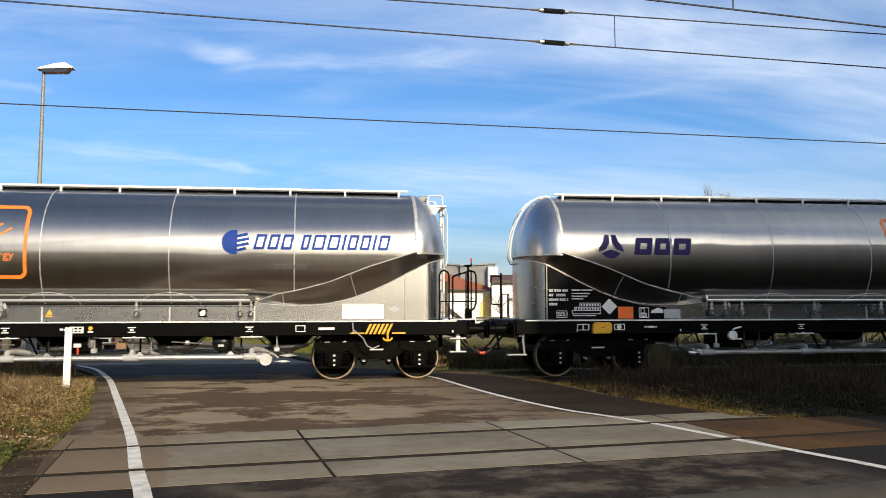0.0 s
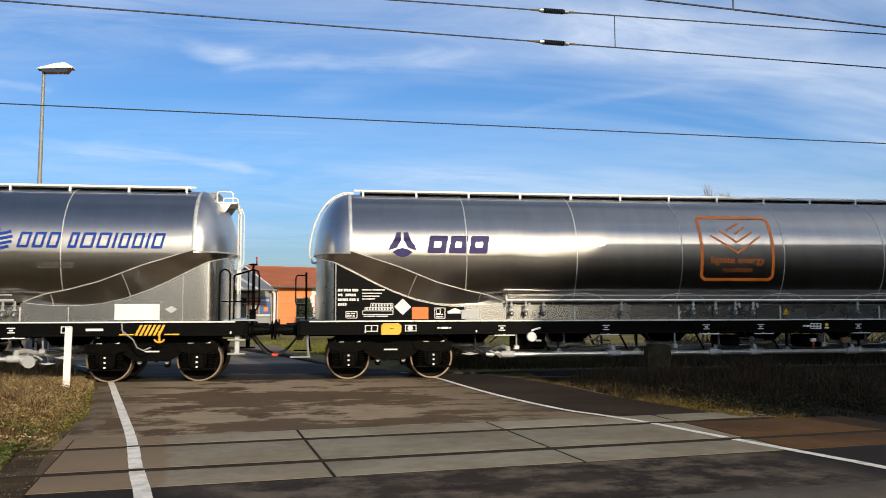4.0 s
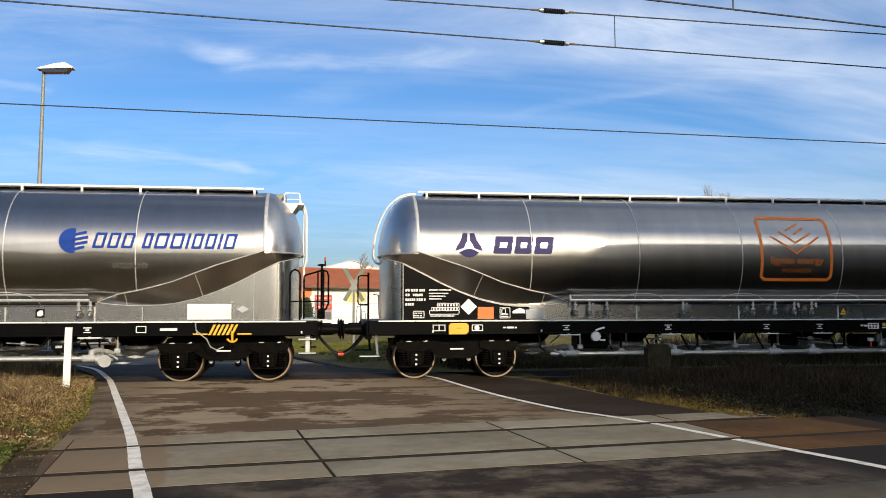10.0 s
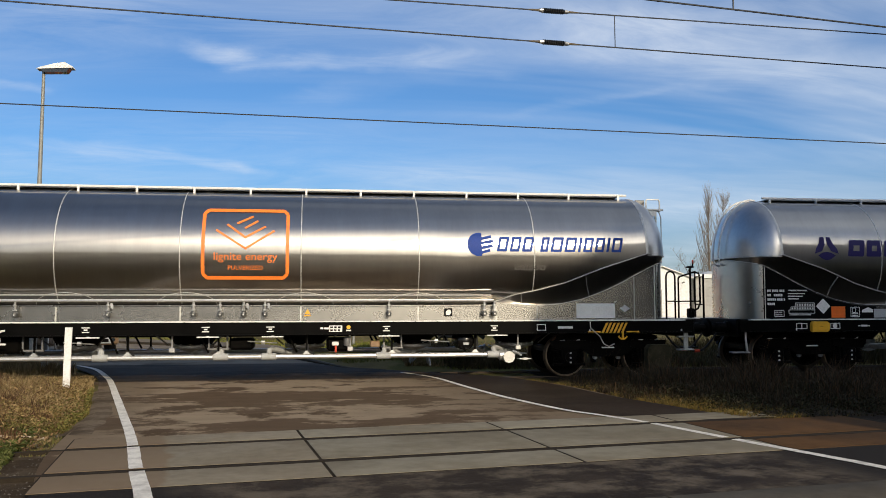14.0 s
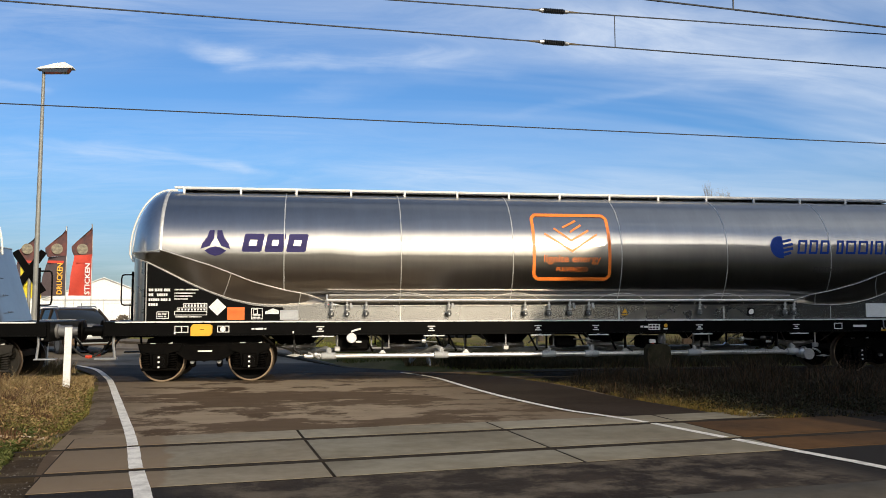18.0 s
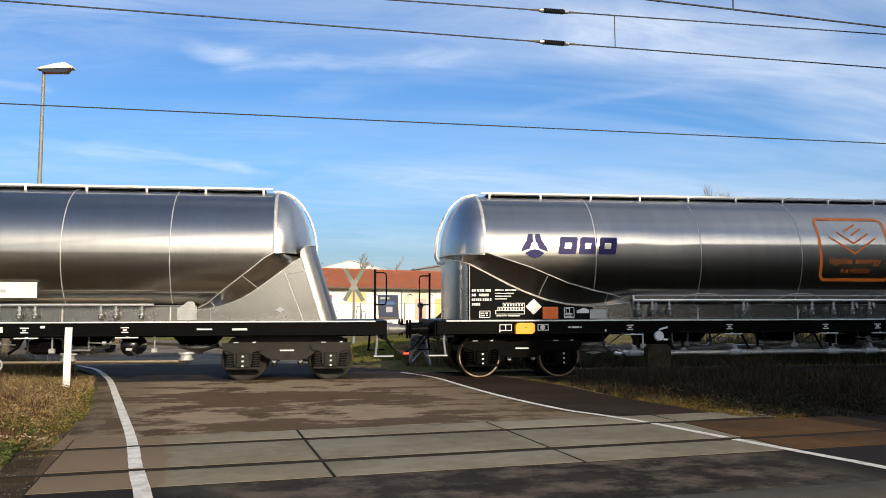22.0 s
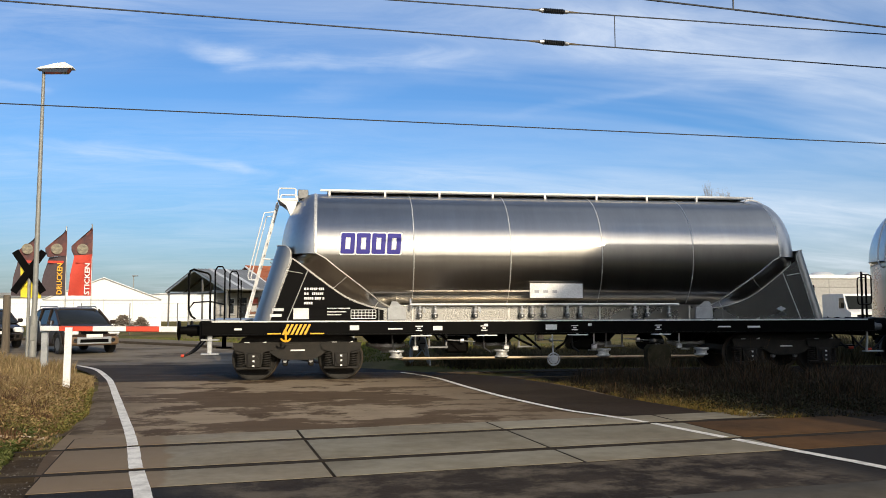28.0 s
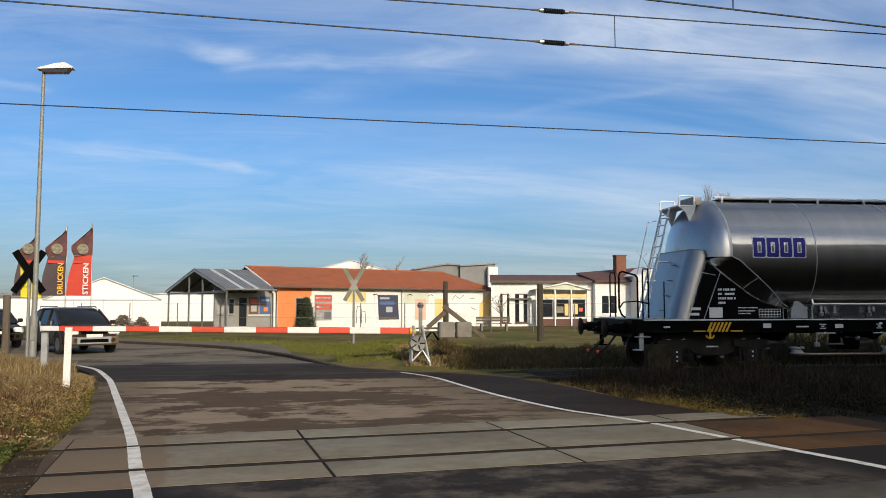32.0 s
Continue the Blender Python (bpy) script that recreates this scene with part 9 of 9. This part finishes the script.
def blades(name, label, n, place, height, lean, width, mat, seed, ground=None):
    """Many single blades; place(rnd) gives x, y; height(x, y, rnd) a blade's length, or 0 for none."""
    rnd = random.Random(seed)
    v, f = [], []
    for k in range(n):
        x, y = place(rnd)
        h = height(x, y, rnd)
        if h <= 0.02:
            continue
        a = rnd.uniform(0, 2 * math.pi)
        ln = rnd.uniform(0.1, lean) * h
        dx, dy = math.cos(a) * ln, math.sin(a) * ln
        w = width * rnd.uniform(0.6, 1.3)
        c = rnd.uniform(0, math.pi)
        wx, wy = math.cos(c) * w, math.sin(c) * w
        z = ground(x, y) if ground else -0.05
        i = len(v)
        v += [(x - wx, y - wy, z), (x + wx, y + wy, z), (x + dx * 0.35 + wx * 0.7, y + dy * 0.35 + wy * 0.7, z + h * 0.6), (x + dx * 0.35 - wx * 0.7, y + dy * 0.35 - wy * 0.7, z + h * 0.6), (x + dx, y + dy, z + h * (1 - 0.25 * lean * rnd.random()))]
        f += [(i, i + 1, i + 2, i + 3), (i + 3, i + 2, i + 4)]
    me = bpy.data.meshes.new(name)
    me.from_pydata(v, [], f)
    me.materials.append(mat)
    return tagged(new(name, me), label, "grass", kind="stuff")


def road_left(y):
    return float(np.interp(y, [p[1] for p in ROAD_L], [p[0] for p in ROAD_L]))


def road_right(y):
    return float(np.interp(y, [p[1] for p in ROAD_R], [p[0] for p in ROAD_R]))


def clump(x, y, s=1.0):
    return noise.noise(Vector((x * 1.1 * s, y * 0.9 * s, 3.3)))


def left_spot(rnd):
    y = rnd.uniform(10.3, 18.0)
    d = abs(rnd.gauss(0, 2.4))
    return road_left(y) - 0.12 - d, y


def left_height(x, y, rnd):
    d = road_left(y) - x
    h = (0.20 + 0.32 * max(0.0, clump(x, y) + 0.25)) * min(1.0, 0.22 + d * 0.6) * min(1.0, max(0.10, (y - 10.9) / 2.4))
    if clump(x + 7, y, 1.9) < -0.22:
        h *= 0.35
    if y > 17.1:
        h *= 0.45
    return h * rnd.uniform(0.5, 1.35)


blades("dry_grass_left", "tall dry straw-coloured grass beside the road", 36000, left_spot, left_height, 1.5, 0.0048, M_DRY, 1)
blades("green_grass_left", "short green grass at the road's edge", 16000, lambda r: (lambda y: (road_left(y) - 0.05 - abs(r.gauss(0, 0.9)), y))(r.uniform(9.6, 17.3)), lambda x, y, r: (0.035 + 0.07 * max(0, clump(x, y, 2) + 0.1)) * r.uniform(0.5, 1.3), 0.9, 0.006, M_GREEN, 2)
blades("track_grass_left", "short dry grass between the rails beside the road", 9000, lambda r: (lambda y: (road_left(y) - 0.06 - abs(r.gauss(0, 1.3)), y))(r.uniform(17.0, 20.9)), lambda x, y, r: (0.06 + 0.10 * max(0, clump(x, y, 2) + 0.3)) * r.uniform(0.5, 1.3), 0.9, 0.009, M_DRY, 12)
blades("dry_grass_left_far", "dry grass round the barrier's rest", 9000, lambda r: (lambda y: (road_left(y) - 0.2 - abs(r.gauss(0, 3.0)), y))(r.uniform(20.8, 27.5)), lambda x, y, r: (0.18 + 0.3 * max(0, clump(x, y) + 0.2)) * r.uniform(0.5, 1.3), 0.8, 0.010, M_DRY, 3)


# brighter blades for the verge's sunny edge, sunlight put into the colour
M_EDGE_LIT = blades_material("sunlit_edge_grass", [(0.075, 0.066, 0.014), (0.17, 0.120, 0.030), (0.21, 0.125, 0.036), (0.098, 0.088, 0.018), (0.115, 0.066, 0.024)])
M_STALK = blades_material("reddish_brown_stalks", [(0.045, 0.022, 0.012), (0.085, 0.045, 0.022), (0.12, 0.07, 0.034)])


def stalk_height(x, y, rnd):
    return (0.38 if clump(x, y, 1.7) > 0.12 else 0.0) * rnd.uniform(0.5, 1.3) * min(1.0, max(0.2, (road_left(y) - x) * 0.8))


blades("brown_stalks_left", "clumps of reddish-brown dead stalks", 14000, lambda r: (lambda y: (road_left(y) - 0.3 - abs(r.gauss(0, 2.2)), y))(r.uniform(10.6, 17.0)), stalk_height, 0.7, 0.007, M_STALK, 11)


def right_spot(rnd):
    y = rnd.uniform(10.9, 17.35)
    return road_right(y) + 0.05 + abs(rnd.gauss(0, 5.5)), y


def right_height(x, y, rnd):
    d = x - road_right(y)
    return (0.13 + 0.40 * max(0.0, clump(x, y) + 0.30)) * min(1.0, 0.22 + d * 0.5) * min(1.15, 0.40 + (y - 11) / 5) * rnd.uniform(0.4, 1.5)


blades("weeds_right", "tangled weeds before the train's track, coloured dark for shade", 38000, right_spot, right_height, 0.9, 0.007, M_WEEDS_SHADED, 4)
# the darker stalk colour stands in for shade here
blades("tall_stalks_right", "thin brown seed stalks among the weeds", 3600, right_spot, lambda x, y, r: right_height(x, y, r) * 1.5, 0.5, 0.004, M_STALK, 13)
blades("grass_edge_right", "yellow-green grass along the asphalt edge, coloured brighter as sunlit", 14000, lambda r: (lambda y: (road_right(y) + 0.02 + abs(r.gauss(0, 0.62)), y))(r.uniform(10.9, 17.3)), lambda x, y, r: (0.035 + 0.13 * max(0, clump(x, y, 2) + 0.2)) * r.uniform(0.5, 1.3), 0.9, 0.006, M_EDGE_LIT, 5)
blades("verge_far", "short bright grass behind the kerb", 26000, lambda r: (lambda y: (road_right(y) + 1.9 + abs(r.gauss(0, 5.0)), y))(r.uniform(21.0, 44.0)), lambda x, y, r: (0.05 + 0.10 * max(0, clump(x, y) + 0.2)) * r.uniform(0.5, 1.3), 0.9, 0.012, M_GREEN_FAR, 6)
blades("mound_grass", "short bright green grass on the rise", 30000, lambda r: (r.uniform(0.5, 6.0), r.uniform(22.4, 34.8)), lambda x, y, r: (0.04 + 0.09 * max(0, clump(x, y, 1.5) + 0.3)) * r.uniform(0.5, 1.4) * (1.0 if x > road_right(y) + 0.4 else 0.0), 0.9, 0.010, M_GREEN_FAR, 16, mound_height)
blades("mound_weeds", "brown dead weeds on the rise behind the stand", 14000, lambda r: (3.3 + abs(r.gauss(0, 2.4)), r.uniform(21.2, 28.0)), lambda x, y, r: (0.10 + 0.26 * max(0, clump(x, y, 1.3) + 0.3)) * r.uniform(0.4, 1.4), 0.9, 0.011, M_WEEDS_FAR, 17, mound_height)
blades("dry_grass_stand", "tufts of yellow dry grass round the barrier's stand", 7000, lambda r: (2.2 + abs(r.gauss(0, 1.1)), r.uniform(21.6, 26.5)), lambda x, y, r: (0.05 + 0.26 * max(0, clump(x, y, 1.6) + 0.15)) * r.uniform(0.5, 1.4), 0.9, 0.009, M_DRY, 18, mound_height)
blades("weeds_far", "brown and green weeds behind the far track", 26000, lambda r: (3.4 + abs(r.gauss(0, 9.0)), r.uniform(20.9, 30.0)), lambda x, y, r: (0.10 + 0.30 * max(0, clump(x, y) + 0.30)) * min(1, 0.3 + (x - 3.4) * 0.35) * (1 + 1.6 * min(1, max(0, (x - 11) / 2.5))) * r.uniform(0.4, 1.4), 0.9, 0.012, M_WEEDS_FAR, 7)


M_LEAF = blades_material("withered_leaves", [(0.10, 0.055, 0.025), (0.20, 0.12, 0.055), (0.075, 0.035, 0.018), (0.30, 0.21, 0.11), (0.13, 0.10, 0.03)])


def leaf_litter(name, label, n, place, low, high, mat, seed):
    """Curled leaves lying and hanging at all angles, each of two bent halves."""
    rnd = random.Random(seed)
    v, f = [], []
    for k in range(n):
        x, y = place(rnd)
        z = -0.045 + rnd.uniform(low, high) * (0.4 + 0.6 * max(0.0, clump(x, y, 1.6) + 0.4))
        s = rnd.uniform(0.014, 0.036)
        a, tilt = rnd.uniform(0, 2 * math.pi), rnd.uniform(-0.9, 0.9)
        d = Vector((math.cos(a), math.sin(a), tilt)).normalized() * s
        o = Vector((-math.sin(a), math.cos(a), rnd.uniform(-0.6, 0.6))).normalized() * s * 0.45
        up = Vector((0, 0, s * 0.3))
        c = Vector((x, y, z))
        i = len(v)
        v += [c - d, c + o + up, c + d, c - o + up, c]
        f += [(i, i + 1, i + 4), (i + 1, i + 2, i + 4), (i + 2, i + 3, i + 4), (i + 3, i, i + 4)]
    me = bpy.data.meshes.new(name)
    me.from_pydata(v, [], f)
    me.materials.append(mat)
    return tagged(new(name, me), label, "leaves", kind="stuff")


M_LEAFY = blades_material("golden_weed_leaves", [(0.18, 0.110, 0.045), (0.27, 0.175, 0.072), (0.14, 0.118, 0.040), (0.34, 0.24, 0.11), (0.12, 0.060, 0.034), (0.22, 0.175, 0.062)])
M_RIM = blades_material("yellow_green_weed_leaves", [(0.11, 0.115, 0.026), (0.19, 0.155, 0.042), (0.085, 0.098, 0.021), (0.23, 0.16, 0.06)])
M_MOSS = blades_material("moss_and_clover", [(0.045, 0.060, 0.014), (0.085, 0.100, 0.022), (0.060, 0.075, 0.018), (0.11, 0.105, 0.035)])
# leaves of the right verge, darkened in colour for its shade
M_SHADED_LEAF = blades_material("shaded_weed_leaves", [(0.014, 0.016, 0.005), (0.028, 0.028, 0.008), (0.018, 0.013, 0.006), (0.040, 0.030, 0.011), (0.020, 0.026, 0.006)])
leaf_litter("leaf_litter_left", "withered leaves lying in the dry grass", 2600, lambda r: (lambda y: (road_left(y) - 0.1 - abs(r.gauss(0, 1.6)), y))(r.uniform(9.6, 13.6)), 0.0, 0.20, M_LEAF, 31)
leaf_litter("leafy_weeds_left", "golden and brown leafy weeds among the dry grass", 11000, lambda r: (lambda y: (road_left(y) - 0.15 - abs(r.gauss(0, 2.0)), y))(r.uniform(11.0, 17.0)), 0.02, 0.44, M_LEAFY, 34)
leaf_litter("green_weeds_left", "low green and yellow weeds at the verge's rim", 12000, lambda r: (lambda y: (road_left(y) - 0.08 - abs(r.gauss(0, 0.55)), y))(r.uniform(11.2, 17.0)), 0.0, 0.16, M_RIM, 35)
leaf_litter("clover_left", "low green clover on the bare verge", 9000, lambda r: (lambda y: (road_left(y) - 0.35 - abs(r.gauss(0, 0.7)), y))(r.choice((r.gauss(9.2, 0.25), r.gauss(10.15, 0.28), r.gauss(11.2, 0.7)))), 0.01, 0.11, M_MOSS, 32)
leaf_litter("weed_leaves_right", "leafy weeds along the asphalt edge, coloured dark for shade", 17000, lambda r: (lambda y: (road_right(y) + 0.1 + abs(r.gauss(0, 4.6)), y))(r.uniform(10.9, 15.6)), 0.0, 0.30, M_SHADED_LEAF, 33)
b = Build()
b.tube([(-4.7, 10.85, 0.0), (-4.1, 10.84, 0.012), (-3.5, 10.76, 0.004), (-3.2, 10.68, -0.01)], 0.022, 6)
b.tube([(-4.0, 10.83, 0.012), (-3.85, 10.92, 0.05)], 0.012, 5)
tagged(part("dead_branch", b, material("bleached_branch", (0.36, 0.30, 0.22), rough=0.8, scale=6, amount=0.5)), "bleached dead branch lying on the bare verge", "branch")
M_STONE = material("dull_stones", (0.13, 0.11, 0.085), rough=0.9, scale=4, amount=0.6)
# loose stones and litter at the road's left edge
b = Build()
rnd = random.Random(8)
for k in range(420):
    y = rnd.uniform(7.2, 11.6)
    x = road_left(y) - abs(rnd.gauss(0, 0.8)) + 0.02
    r = rnd.uniform(0.004, 0.018)
    c = Vector((x, y, -0.04 + r * 0.4))
    ring = [c + Vector((r * math.cos(a) * rnd.uniform(0.7, 1.2), r * math.sin(a) * rnd.uniform(0.7, 1.2), 0)) for a in [2 * math.pi * i / 6 for i in range(6)]]
    top = c + Vector((0, 0, r * 0.7))
    b.add(ring + [top], [(i, (i + 1) % 6, 6) for i in range(6)])
tagged(part("gravel", b, M_STONE), "loose grey stones on the bare verge", "gravel", kind="stuff")
motions()
